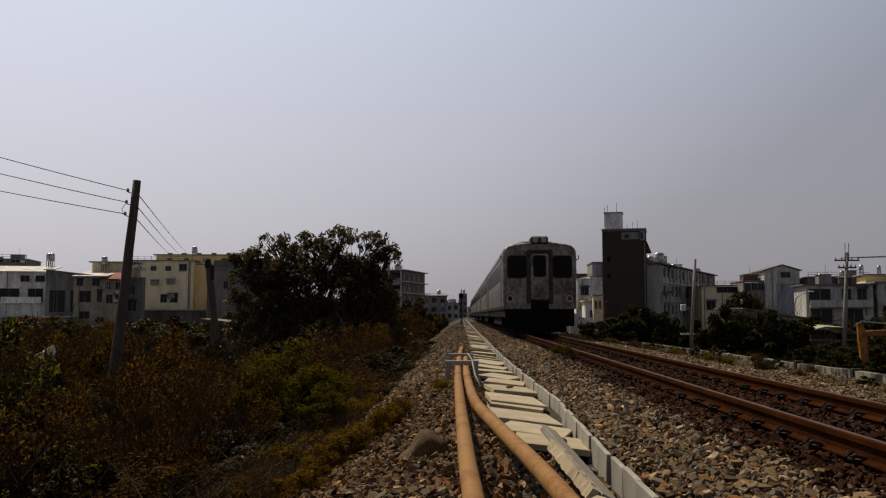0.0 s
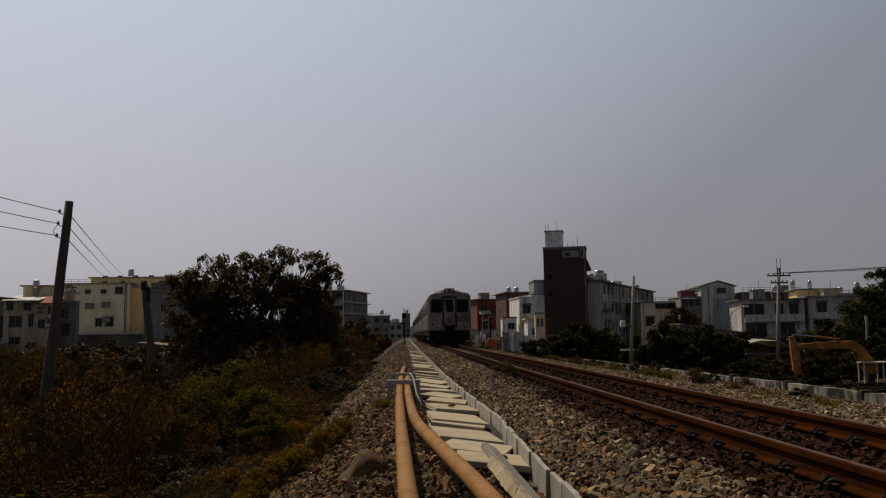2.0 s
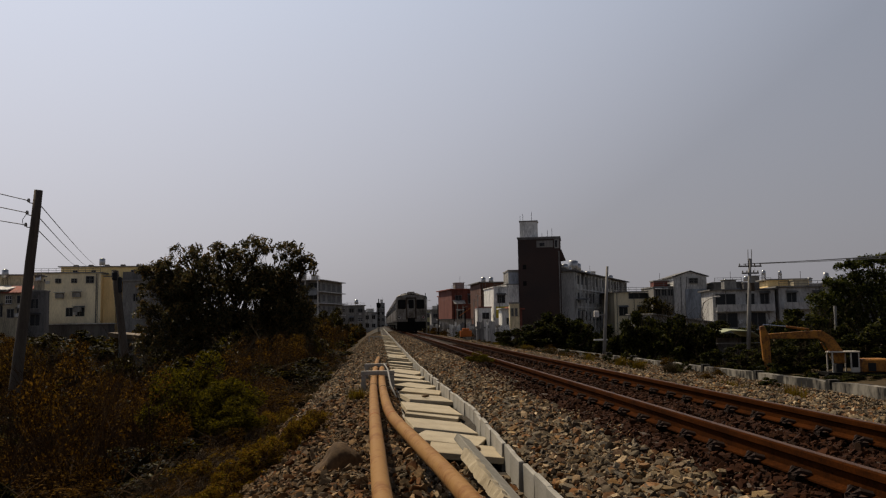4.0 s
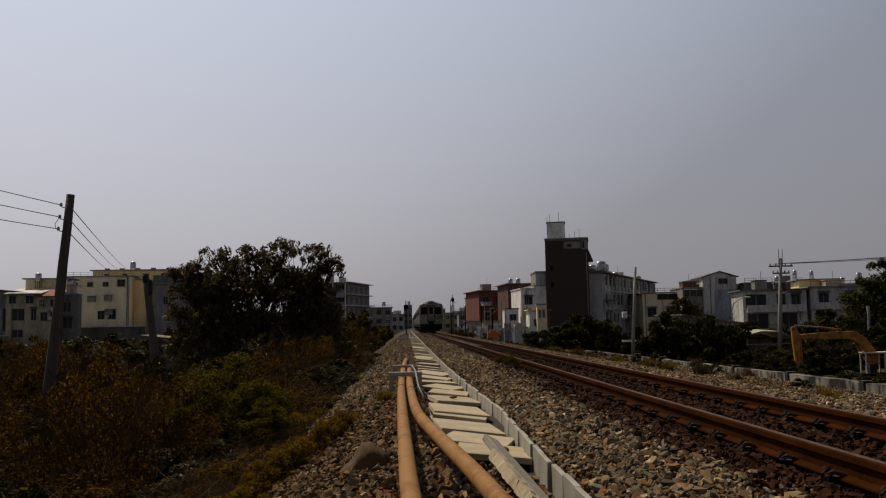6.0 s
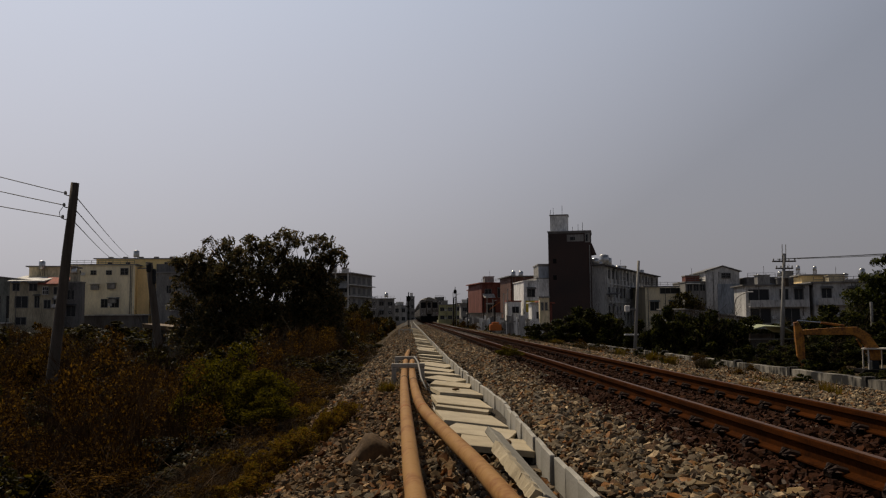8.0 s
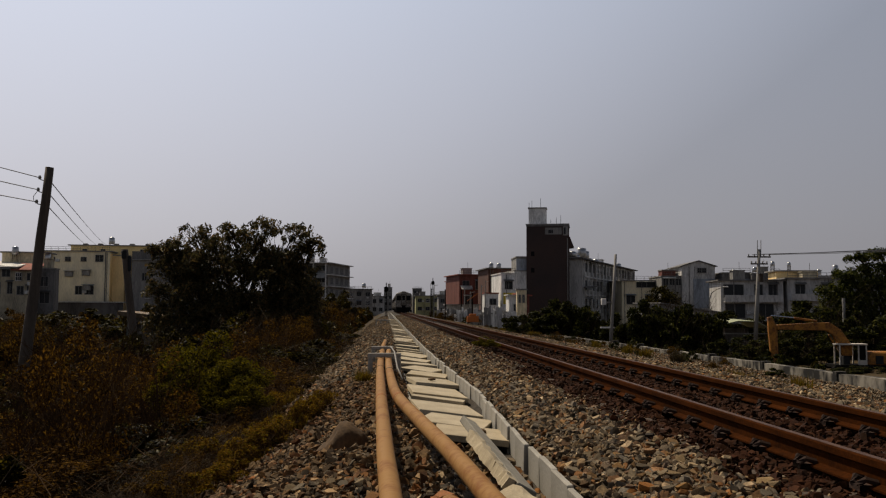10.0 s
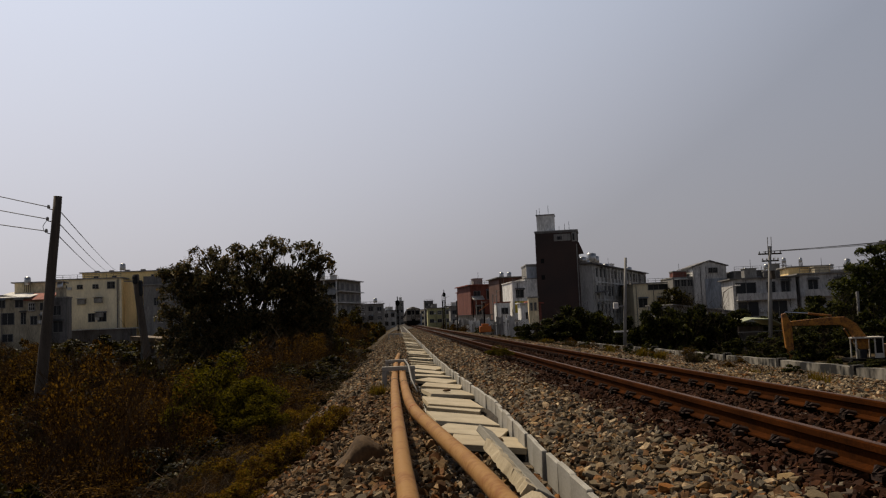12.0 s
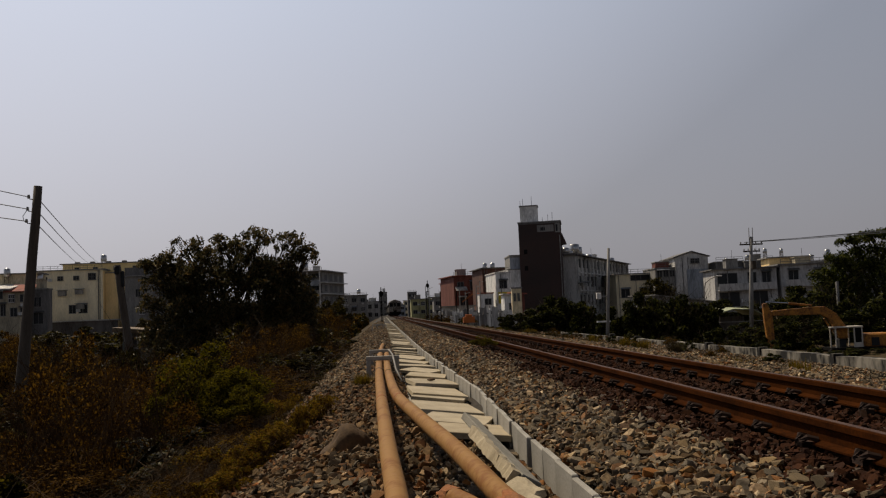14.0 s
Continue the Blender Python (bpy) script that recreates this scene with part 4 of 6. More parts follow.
part("piston_rod", tube(B(), [(-0.25, 0.26, 1.7), (0.15, 0.26, 1.0)], 0.035, 8), M_CHROME, cyl)
bm = B()
box(bm, -0.5, 1.38, -0.8, 0.3, 1.93, 2.03)
cab = part("cab_roof", bevelled(bm, 0.02), M_EXCWHITE, exc, "worn white cab roof")
for x0, x1 in ((-0.45, -0.37), (0.75, 0.83), (1.25, 1.33)):
    for y0, y1 in ((-0.75, -0.68), (0.2, 0.27)):
        bm = B()
        box(bm, x0, x1, y0, y1, 0.62, 1.935)
        part("cab_post", bm, M_EXCWHITE, cab)
bm = B()
box(bm, 0.83, 1.25, -0.77, -0.66, 0.62, 0.95)
part("cab_door", bm, M_EXCWHITE, cab)
bm = B()
box(bm, 0.83, 1.25, -0.73, -0.71, 0.95, 1.93)
part("pane", bm, M_GLASS, cab)
bm = B()
box(bm, -0.1, 0.35, -0.5, 0.0, 0.5, 1.2)
part("seat", bevelled(bm, 0.05), M_BLACK, cab)
bm = B()
box(bm, 1.45, 3.3, -0.9, 0.9, 0.62, 1.5)
body = part("engine_cover", bevelled(bm, 0.08), M_EXC, exc, "ochre-yellow engine cover")
bm = B()
box(bm, 1.8, 2.3, -0.93, -0.88, 0.7, 1.25)
part("grille", bm, M_BLACK, body)
bm = B()
box(bm, -0.8, 3.0, -1.0, 1.0, 0.45, 0.64)
part("turntable", bm, M_UNDER, exc)
for s in (-1, 1):
    bm = slab(B(), [(-1.0, 0.2), (-0.8, 0.0), (2.6, 0.0), (2.8, 0.2), (2.8, 0.42), (2.6, 0.6), (-0.8, 0.6), (-1.0, 0.42)], s * 0.95 - 0.22, s * 0.95 + 0.22)
    part("crawler_track", bm, M_UNDER, exc, "black crawler track")
for k in range(2):
    bm = B()
    tube(bm, [(0, 0, 0), (0, 0, 4.6)], 0.1, 8)
    solid("slender_post", bm, M_CPOLE, "grey concrete post standing behind the excavator", "post", "posts by the excavator", m=pose(31.6 + 0.6 * k, 58 + k, -3.0, 0, 1 - k, 0))

lamp = thing("street_lamp", pose(42.0, 110, -3.0), "curved-arm grey street lamp among the houses", "street lamp")
part("mast", tube(B(), [(0, 0, 0), (0, 0, 5.0), (0.25, 0, 5.9), (0.9, 0, 6.4), (1.9, 0, 6.75)], [0.1, 0.08, 0.07, 0.06, 0.06], 8), M_CPOLE, lamp, smooth=True)
bm = B()
box(bm, 1.8, 2.5, -0.12, 0.12, 6.68, 6.84)
part("lamp_head", bevelled(bm, 0.04), M_WHITE, lamp)

# ---- houses ----
fit_rnd = random.Random(5)


def window_at(parent, x, y, z, w, h, facing="front", awning=False, material=None):
    """A framed window, its centre at (x, z) on the front, or at (y, z) on a side."""
    bm = B()
    box(bm, -w / 2 - 0.08, w / 2 + 0.08, -0.10, 0.06, -h / 2 - 0.08, -h / 2)
    box(bm, -w / 2 - 0.08, w / 2 + 0.08, -0.06, 0.06, h / 2, h / 2 + 0.07)
    for s in (-1, 1):
        box(bm, s * (w / 2 + 0.035) - 0.035, s * (w / 2 + 0.035) + 0.035, -0.06, 0.06, -h / 2, h / 2)
    box(bm, -0.03, 0.03, -0.05, 0.05, -h / 2, h / 2)
    o = part("window", bm, material or W_GREY, parent)
    turn = {"front": 0, "left": -90, "right": 90}[facing]
    o.matrix_basis = pose(x, y, z, 0, 0, turn)
    bm = B()
    box(bm, -w / 2, w / 2, -0.03, 0.04, -h / 2, h / 2)
    part("pane", bm, M_GRAYGLASS, o)
    if awning:
        bm = B()
        q = [bm.verts.new(p) for p in ((-w / 2 - 0.3, 0, h / 2 + 0.35), (w / 2 + 0.3, 0, h / 2 + 0.35), (w / 2 + 0.3, -0.9, h / 2), (-w / 2 - 0.3, -0.9, h / 2))]
        bmesh.ops.solidify(bm, geom=[bm.faces.new(q)], thickness=0.06)
        part("awning", bm, W_TIN, o)
    return o


def house(name, x, y, w, dep, ztop, wall, label, yaw=0.0, g=-3.0, rows=(), roof="flat", roofmat=None, side="", side_rows=(), parapet=None, balcony=(), cat="house"):
    """x, y: the front's middle. rows: for each, (height of centre, window height, [(offset, width), ...])."""
    t = thing(name, pose(x, y, g, 0, 0, yaw), label, cat)
    h = ztop - g
    bm = B()
    if roof == "gable":
        slab(bm, [(-w / 2, 0), (w / 2, 0), (w / 2, h - w * 0.16), (0, h), (-w / 2, h - w * 0.16)], 0, dep)
    elif roof == "lean":
        box(bm, -w / 2, w / 2, 0, dep * 0.7, 0, h - 0.07)
    elif roof == "shed":
        slab(bm, [(-w / 2, 0), (w / 2, 0), (w / 2, h - w * 0.12), (-w / 2, h)], 0, dep)
    else:
        box(bm, -w / 2, w / 2, 0, dep, 0, h)
    part("wall", bm, wall, t)
    bm = B()
    rm = roofmat or W_GREY
    if roof == "gable":
        e = w * 0.16
        slab(bm, [(-w / 2 - 0.4, h - e - 0.02), (0, h + 0.05), (w / 2 + 0.4, h - e - 0.02), (w / 2 + 0.4, h - e + 0.12), (0, h + 0.22), (-w / 2 - 0.4, h - e + 0.12)], -0.4, dep + 0.3)
    elif roof == "lean":
        q = [(-0.6, h - 0.06), (dep * 0.75, h + 1.35), (dep * 0.75, h + 1.5), (-0.6, h + 0.09)]
        a = [bm.verts.new((-w / 2 - 0.25, yv, zv)) for yv, zv in q]
        b = [bm.verts.new((w / 2 + 0.25, yv, zv)) for yv, zv in q]
        bm.faces.new(a)
        bm.faces.new(b[::-1])
        for i in range(4):
            bm.faces.new((a[i], b[i], b[(i + 1) % 4], a[(i + 1) % 4]))
    elif roof == "shed":
        slab(bm, [(-w / 2 - 0.3, h + 0.05), (w / 2 + 0.4, h - w * 0.12 - 0.03), (w / 2 + 0.4, h - w * 0.12 + 0.15), (-w / 2 - 0.3, h + 0.22)], -0.5, dep + 0.3)
    else:
        over = 0.5 if w > 6 and cat != "tower" else 0.12
        box(bm, -w / 2 - over, w / 2 + over, -over, dep + over, h + 0.003, h + 0.2)
    part("roof", bm, rm, t)
    if parapet:
        bm = B()
        for x0, x1, y0, y1 in ((-w / 2, w / 2, 0, 0.2), (-w / 2, w / 2, dep - 0.2, dep), (-w / 2, -w / 2 + 0.2, 0.2, dep - 0.2), (w / 2 - 0.2, w / 2, 0.2, dep - 0.2)):
            box(bm, x0, x1, y0, y1, h + 0.2, h + 0.2 + parapet[0])
        part("parapet", bm, parapet[1], t)
    for zc, wh, cols in rows:
        for off, ww in cols:
            window_at(t, off, -0.02, zc - g, ww, wh)
    for zc, wh, cols in side_rows:
        for off, ww in cols:
            window_at(t, (-w / 2 - 0.02) if side == "left" else (w / 2 + 0.02), off, zc - g, ww, wh, side)
    for z0, x0, x1 in balcony:
        bm = B()
        box(bm, x0, x1, -1.3, 0, z0 - g - 0.15, z0 - g)
        box(bm, x0, x1, -1.3, -1.18, z0 - g, z0 - g + 0.95)
        part("balcony", bm, wall, t)
    if w > 2.4 and h > 4 and rows:
        fittings(t, w, h, dep, g, rows, roof)
    return t


def fittings(t, w, h, dep, g, rows, roof):
    """What has been hung on a facade over the years: awnings, grilles, air conditioners, pipes, and on a flat roof rails and boxes."""
    for zc, wh, cols in rows:
        for off, ww in cols:
            q = fit_rnd.random()
            z = zc - g
            if q < 0.30:
                bm = B()
                v = [bm.verts.new(p) for p in ((off - ww / 2 - 0.2, -0.02, z + wh / 2 + 0.38), (off + ww / 2 + 0.2, -0.02, z + wh / 2 + 0.38), (off + ww / 2 + 0.2, -0.75, z + wh / 2 + 0.08), (off - ww / 2 - 0.2, -0.75, z + wh / 2 + 0.08))]
                bmesh.ops.solidify(bm, geom=[bm.faces.new(v)], thickness=0.05)
                part("awning", bm, fit_rnd.choice([W_TIN, W_GREY, W_DGREY, W_BLUE]), t, "faded sheet awning")
            elif q < 0.52:
                bm = B()
                n = max(3, int(ww / 0.28))
                for k in range(n + 1):
                    x = off - ww / 2 + ww * k / n
                    box(bm, x - 0.02, x + 0.02, -0.34, -0.30, z - wh / 2 - 0.05, z + wh / 2 + 0.05)
                for zz in (z - wh / 2 - 0.05, z, z + wh / 2 + 0.05):
                    box(bm, off - ww / 2 - 0.03, off + ww / 2 + 0.03, -0.35, -0.29, zz - 0.03, zz + 0.03)
                box(bm, off - ww / 2 - 0.03, off + ww / 2 + 0.03, -0.30, -0.02, z - wh / 2 - 0.14, z - wh / 2 - 0.08)
                part("window_grille", bm, fit_rnd.choice([W_LIGHT, W_DGREY]), t, "caged window grille")
            elif q < 0.72:
                x = off + ww / 2 + 0.55 if off + ww / 2 + 1.0 < w / 2 else off
                zz = z - 0.3 if x != off else z - wh / 2 - 0.55
                bm = B()
                box(bm, x - 0.38, x + 0.38, -0.42, -0.02, zz - 0.28, zz + 0.28)
                part("air_conditioner", bevelled(bm, 0.03), W_LIGHT, t, "boxy air conditioner")
    for k in range(2 if w > 5 else 1):
        x = fit_rnd.uniform(-w / 2 + 0.2, w / 2 - 0.2)
        top = h - (w * 0.16 if roof == "gable" else w * 0.14 if roof == "shed" else 0.1)
        part("drainpipe", tube(B(), [(x, -0.09, 0.2), (x, -0.09, top)], 0.055, 6), W_DGREY, t)
    if roof == "flat" and fit_rnd.random() < 0.55:
        bm = B()
        n = max(2, int(w / 1.4))
        for k in range(n + 1):
            x = -w / 2 + 0.1 + (w - 0.2) * k / n
            box(bm, x - 0.03, x + 0.03, 0.05, 0.11, h + 0.2, h + 0.95)
        for zz in (0.55, 0.95):
            box(bm, -w / 2 + 0.07, w / 2 - 0.07, 0.05, 0.10, h + zz - 0.03, h + zz + 0.03)
        part("roof_railing", bm, W_DGREY, t, "thin roof railing")
    if roof == "flat" and fit_rnd.random() < 0.6:
        bx, bw, bh = fit_rnd.uniform(-w / 4, w / 4), fit_rnd.uniform(1.2, min(3.0, w * 0.45)), fit_rnd.uniform(0.9, 1.9)
        bm = B()
        box(bm, bx - bw / 2, bx + bw / 2, dep * 0.35, dep * 0.35 + 2.2, h + 0.2, h + 0.2 + bh)
        box(bm, bx - bw / 2 - 0.15, bx + bw / 2 + 0.15, dep * 0.35 - 0.15, dep * 0.35 + 2.35, h + 0.2 + bh, h + 0.3 + bh)
        part("roof_room", bm, fit_rnd.choice([W_GREY, W_LIGHT, W_DRAB]), t, "small rooftop stair room")
        part("antenna", tube(B(), [(bx + 0.3, dep * 0.35 + 1, h + 0.3 + bh), (bx + 0.3, dep * 0.35 + 1, h + 1.7 + bh)], 0.03, 5), M_STEELDK, t)


def tank(x, y, z, r=0.55, h=1.3):
    t = thing("water_tank", pose(x, y, z), "stainless steel rooftop water tank", "water tank", "rooftop water tanks")
    part("drum", tube(B(), [(0, 0, 0.4), (0, 0, 0.45), (0, 0, 0.4 + h), (0, 0, 0.6 + h)], [r * 0.9, r, r, r * 0.4], 12), M_TANK, t, smooth=True)
    bm = B()
    for a, b in ((-1, -1), (1, -1), (1, 1), (-1, 1)):
        box(bm, a * r * 0.6 - 0.04, a * r * 0.6 + 0.04, b * r * 0.6 - 0.04, b * r * 0.6 + 0.04, -0.8, 0.42)
    part("stand", bm, M_STEELDK, t)
    return t


# left of the track: terrace, from the pale house to the big putty-coloured block
house("terrace_house", -79.5, 150, 12.5, 12, 8.4, W_BRIGHT, "white three-storey terrace house with a tin roof", 12, -2.6, [(7.2, 1.0, [(2.5, 1.4), (5.0, 1.4)]), (4.3, 2.2, [(0.0, 3.2), (4.3, 2.4)]), (4.3, 0.8, [(-3.4, 0.8), (-4.8, 0.8)])], "lean", W_TIN, balcony=((3.0, -1.0, 5.6),))
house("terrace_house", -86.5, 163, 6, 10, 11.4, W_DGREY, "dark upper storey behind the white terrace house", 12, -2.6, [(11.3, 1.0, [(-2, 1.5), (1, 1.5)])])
house("terrace_house", -68.6, 150, 8.4, 14, 8.6, W_SLATE, "drab terrace house with a dark open ground floor", 10, -2.6, [(6.6, 1.1, [(2.6, 1.1)]), (3.2, 3.8, [(-2.2, 2.6), (1.2, 2.4)])], "shed", W_DGREY)
house("terrace_house", -64.8, 149, 5.4, 14, 7.5, W_DRAB, "putty-coloured terrace house with a long lean-to roof", 9, -2.6, [(6.5, 1.2, [(-1.7, 1.0), (1.0, 1.2)]), (4.0, 1.9, [(-0.8, 2.0), (1.7, 0.8)]), (0.8, 1.2, [(-0.8, 1.6)])], "lean", W_TIN)
house("terrace_house", -60.9, 149.5, 3.7, 8, 7.0, W_DRAB, "small terrace house with a red sheet roof", 8, -2.6, [(5.9, 1.2, [(-0.9, 0.9), (0.9, 1.0)]), (3.6, 1.4, [(-0.6, 1.0), (0.9, 0.9)])], "lean", W_REDROOF)
# Dark grey wall paint stands for the shade on this house.
house("terrace_house", -57.9, 151, 2.5, 3, 7.3, W_DGREY, "terrace house with its shade put into dark grey walls", 6, -2.6, [(5.2, 1.6, [(-0.4, 1.3)]), (2.4, 1.8, [(-0.2, 1.5)])])
house("garage", -74, 143, 15, 5, 0.4, W_DRAB, "low putty garage in front of the terrace", 10, -2.6, [(-1.0, 0.7, [(1.0, 1.4), (5, 0.8)])], roofmat=W_TIN)
for x, y, z in ((-75.5, 156, 10.2), (-65.3, 156, 9.6), (-60.5, 158, 8.6), (-77, 160, 10.5)):
    tank(x, y, z)
house("penthouse", -64.0, 157, 7.5, 5, 10.4, W_CREAM, "cream rooftop room with a water tank", 10, 7.6)

big = house("apartment_block", -61.8, 176, 12.8, 16, 11.9, W_OLIVE, "putty-coloured three-storey block with wall-mounted air conditioners", 4, -2.6,
            [(10.4, 0.7, [(-4.6, 1.0), (-1.6, 1.0), (1.4, 1.0)]), (10.6, 1.2, [(4.4, 1.4)]), (4.2, 1.6, [(2.6, 1.6), (0.6, 1.2)])], side="right",
            side_rows=[(8.0, 0.9, [(4.0, 1.0), (9.0, 1.0)])])
for xo, zo in ((-1.2, 7.3), (2.0, 7.5), (2.2, 4.6)):
    bm = B()
    box(bm, xo - 0.75, xo + 0.75, -0.75, -0.02, zo + 2.2, zo + 3.2)
    part("air_conditioner", bevelled(bm, 0.05), W_GREY, big, "boxy air conditioner under a small awning")
    bm = B()
    box(bm, xo - 0.95, xo + 0.95, -1.1, 0.0, zo + 3.3, zo + 3.38)
    part("ac_awning", bm, W_WHITE, big)
part("drainpipe", tube(B(), [(5.6, -0.1, 2), (5.6, -0.1, 14.4)], 0.09, 6), W_DGREY, big)
bm = B()
box(bm, 6.42, 6.55, -0.05, 15.9, 1.0, 14.2)
part("yellow_side", bm, W_YEL, big, "yellow-painted side wall")
house("apartment_block", -54.8, 178.2, 3.6, 16, 11.2, W_YEL, "narrow yellow-painted wing of the block", 4, -2.6)
house("rooftop_storey", -55.8, 181, 17.5, 10, 13.4, W_PARAPET, "yellow parapet storey on the roof of the block", 4, 11.2, [(12.4, 0.6, [(-6, 0.8), (-2.4, 0.8), (1.6, 0.8), (5.4, 0.8)])])
for k, x in enumerate((-62, -59, -55.8, -52.6, -49.4)):
    bm = B()
    box(bm, -0.45, 0.45, -0.2, 0.6, 0, 0.35)
    solid("roof_vent", bevelled(bm, 0.08), W_DGREY, "small dark roof vent on the block", "roof vent", "roof vents", m=pose(x, 181.5, 13.6))
tank(-57.5, 184, 13.6, 0.6, 1.3)
house("apartment_block", -44.8, 175, 12, 14, 10.2, W_GREY, "dark grey block with a few pale windows", -4, -2.6, [(6.9, 1.5, [(-3.4, 0.9), (1.2, 0.9)]), (3.6, 1.8, [(-2.6, 1.0), (2.4, 1.0)])], parapet=(1.6, W_DGREY))
house("lean_to", -58, 168, 13, 6, 1.7, W_DGREY, "low lean-to with a pale sheet roof", 4, -2.6, roofmat=W_TIN)
house("lean_to", -9.0, 36, 3.0, 2.4, 0.42, W_SLATE, "low concrete hut with a brown sheet roof in the scrub", 5, -2.6, [(0.0, 0.4, [(-0.9, 0.5)])], roof="shed", roofmat=paint("brown_sheet", (0.20, 0.145, 0.09)))

# Broad dark front panes imitate the shade inside the open balconies.
gb = house("apartment_block", -20.5, 229, 10.5, 20, 12.6, W_GREY, "grey four-storey block with balconies and white awnings", -14, -2.6,
           [(10.9, 2.1, [(-3.5, 3.0), (0, 3.0), (3.5, 3.0)]), (8.0, 2.1, [(-3.5, 3.0), (0, 3.0), (3.5, 3.0)]), (5.0, 2.1, [(-3.5, 3.0), (0, 3.0), (3.5, 3.0)])], balcony=((9.6, -5, 5), (6.6, -5, 5), (3.6, -5, 5)), roofmat=W_DGREY, side="right", side_rows=[(z, 1.6, [(3.0, 2.2), (7.5, 2.2), (12.0, 2.2), (16.5, 2.2)]) for z in (10.9, 8.0, 5.0)])
house("apartment_block", -27.2, 229, 4.6, 14, 13.0, W_OLIVE, "putty side wing of the grey block", -6, -2.6, [(11.2, 1.2, [(0.4, 1.6)])])
for z in (12.7, 9.6, 6.6, 3.6):
    bm = B()
    box(bm, -5.5, 6.3, -1.75 if z < 12 else -2.2, -1.31 if z < 12 else 0.0, z + 2.45, z + 2.65)
    box(bm, 5.3, 6.5, -1.3, 19.5, z + 2.45, z + 2.65)
    part("balcony_slab", bm, W_LIGHT, gb, "pale balcony slab edge")
for x in (-5.2, -1.7, 1.7, 5.1):
    bm = B()
    box(bm, x - 0.15, x + 0.15, -1.72, -1.45, 3.0, 15.1)
    part("column", bm, W_LIGHT, gb)
for k, x in enumerate((-18.0, -16.8)):
    bm = B()
    q = [bm.verts.new(p) for p in ((-0.9, 0, 1.5), (0.9, 0, 1.5), (0.9, -1.2, 0), (-0.9, -1.2, 0))]
    bmesh.ops.solidify(bm, geom=[bm.faces.new(q)], thickness=0.08)
    solid("awning", bm, W_WHITE, "white canvas awning on the grey block", "awning", "awnings", m=pose(x, 226.5, 8.6, 0, 0, -14))
tank(-20.5, 236, 12.9, 0.9, 2.0)

# low far houses along the line
def town(x, y, w, dep, z, wall, yaw=0, label="small pale house far down the line", n=3, roof="flat", rm=None):
    st = max(1, int((z + 2.6) // 3.2))
    rows = [(z - 1.7 - 3.1 * s, 1.3, [((i - (n - 1) / 2) * w / n, w / n * 0.5) for i in range(n)]) for s in range(st)]
    return house("town_house", x, y, w, dep, z, wall, label, yaw, -2.6, rows, roof, rm)


town(-9.6, 300, 9, 14, 7.4, W_GREY, 4, "grey far house with a flat roof and rooftop room")
town(-4.5, 320, 7, 12, 5.2, W_WHITE, 0)
town(-17, 330, 10, 14, 8.0, W_GREY, 0)
town(-26, 320, 10, 14, 9.0, W_WHITE, 0)
town(0.6, 420, 4.0, 8, 11.0, W_GREY, 0, "tall pale tower house far down the line", 2)
town(-5.0, 450, 6, 8, 6.5, W_DGREY, 0)
town(15.5, 440, 4.6, 8, 11.0, W_DGREY, 0, "dark grey tower block far down the line", 2)
town(15.6, 330, 9, 12, 5.6, paint("far_yellow_wall", (0.42, 0.40, 0.20)), 0, "pale yellow-green far building")
town(24, 350, 9, 12, 6.4, W_GREY, 0)
town(8, 470, 9, 10, 5.0, W_BLUE, 0)
town(22, 300, 8, 10, 5.2, W_GREY, 0)
for k in range(9):
    town(-70 + 7.5 * k + rnd.uniform(-1, 1), 340 + rnd.uniform(0, 60), 8, 12, rnd.uniform(7, 11), rnd.choice([W_GREY, W_WHITE, W_OLIVE, W_DGREY]), 0)
# Farthest houses get light wall colours to imitate haze.
for k in range(16):
    x = -42 + 5.2 * k + rnd.uniform(-1, 1)
    town(x, 480 + rnd.uniform(0, 120), rnd.uniform(5, 9), 12, rnd.uniform(3.5, 7.5), rnd.choice([W_LIGHT, W_BRIGHT, W_OLIVE, W_BLUE]), 0, "small house far beyond the crossing, haze put into its pale walls")
tank(-8.0, 303, 7.6, 0.7, 1.4)

# right of the track
red = house("brick_house", 20.0, 190, 8.2, 14, 8.2, W_RED, "red brick house with a red sheet roof edge", 8, -2.6, [(6.0, 1.8, [(-2.6, 1.4), (0.4, 1.6), (2.8, 1.2)]), (2.6, 1.8, [(-2.2, 1.6), (1.6, 1.6)])], roofmat=W_REDROOF)
house("brick_house", 17.0, 200, 2.6, 10, 7.2, W_RED, "narrow red brick house", 8, -2.6, [(5.4, 1.6, [(0, 1.2)])], roof="shed", roofmat=W_REDROOF)
house("brick_house", 23.6, 172, 6.6, 12, 8.8, paint("wall_brown_brick", (0.12, 0.055, 0.04)), "brown brick house with a dark roof", 4, -2.6, [(6.2, 2.0, [(0.6, 1.6)]), (2.8, 1.8, [(-1.2, 1.6)])], roofmat=W_DGREY)
for x, z, wm in ((-2.6, 7.6, W_TIN), (1.4, 4.4, W_REDROOF), (2.9, 7.3, W_REDROOF)):
    bm = B()
    q = [bm.verts.new(p) for p in ((x - 1.3, 0, z + 0.9), (x + 1.3, 0, z + 0.9), (x + 1.3, -1.6, z), (x - 1.3, -1.6, z))]
    bmesh.ops.solidify(bm, geom=[bm.faces.new(q)], thickness=0.08)
    part("awning", bm, wm, red, "sloping sheet awning")
for x in (21.6, 23.2):
    tank(x, 178, 8.5, 0.5, 1.2)
wy = house("narrow_house", 21.3, 150, 2.6, 10, 6.9, W_BRIGHT, "white and acid-yellow narrow house", 3, -2.6, [(4.9, 1.3, [(0, 1.3)])], roofmat=W_TIN)
bm = B()
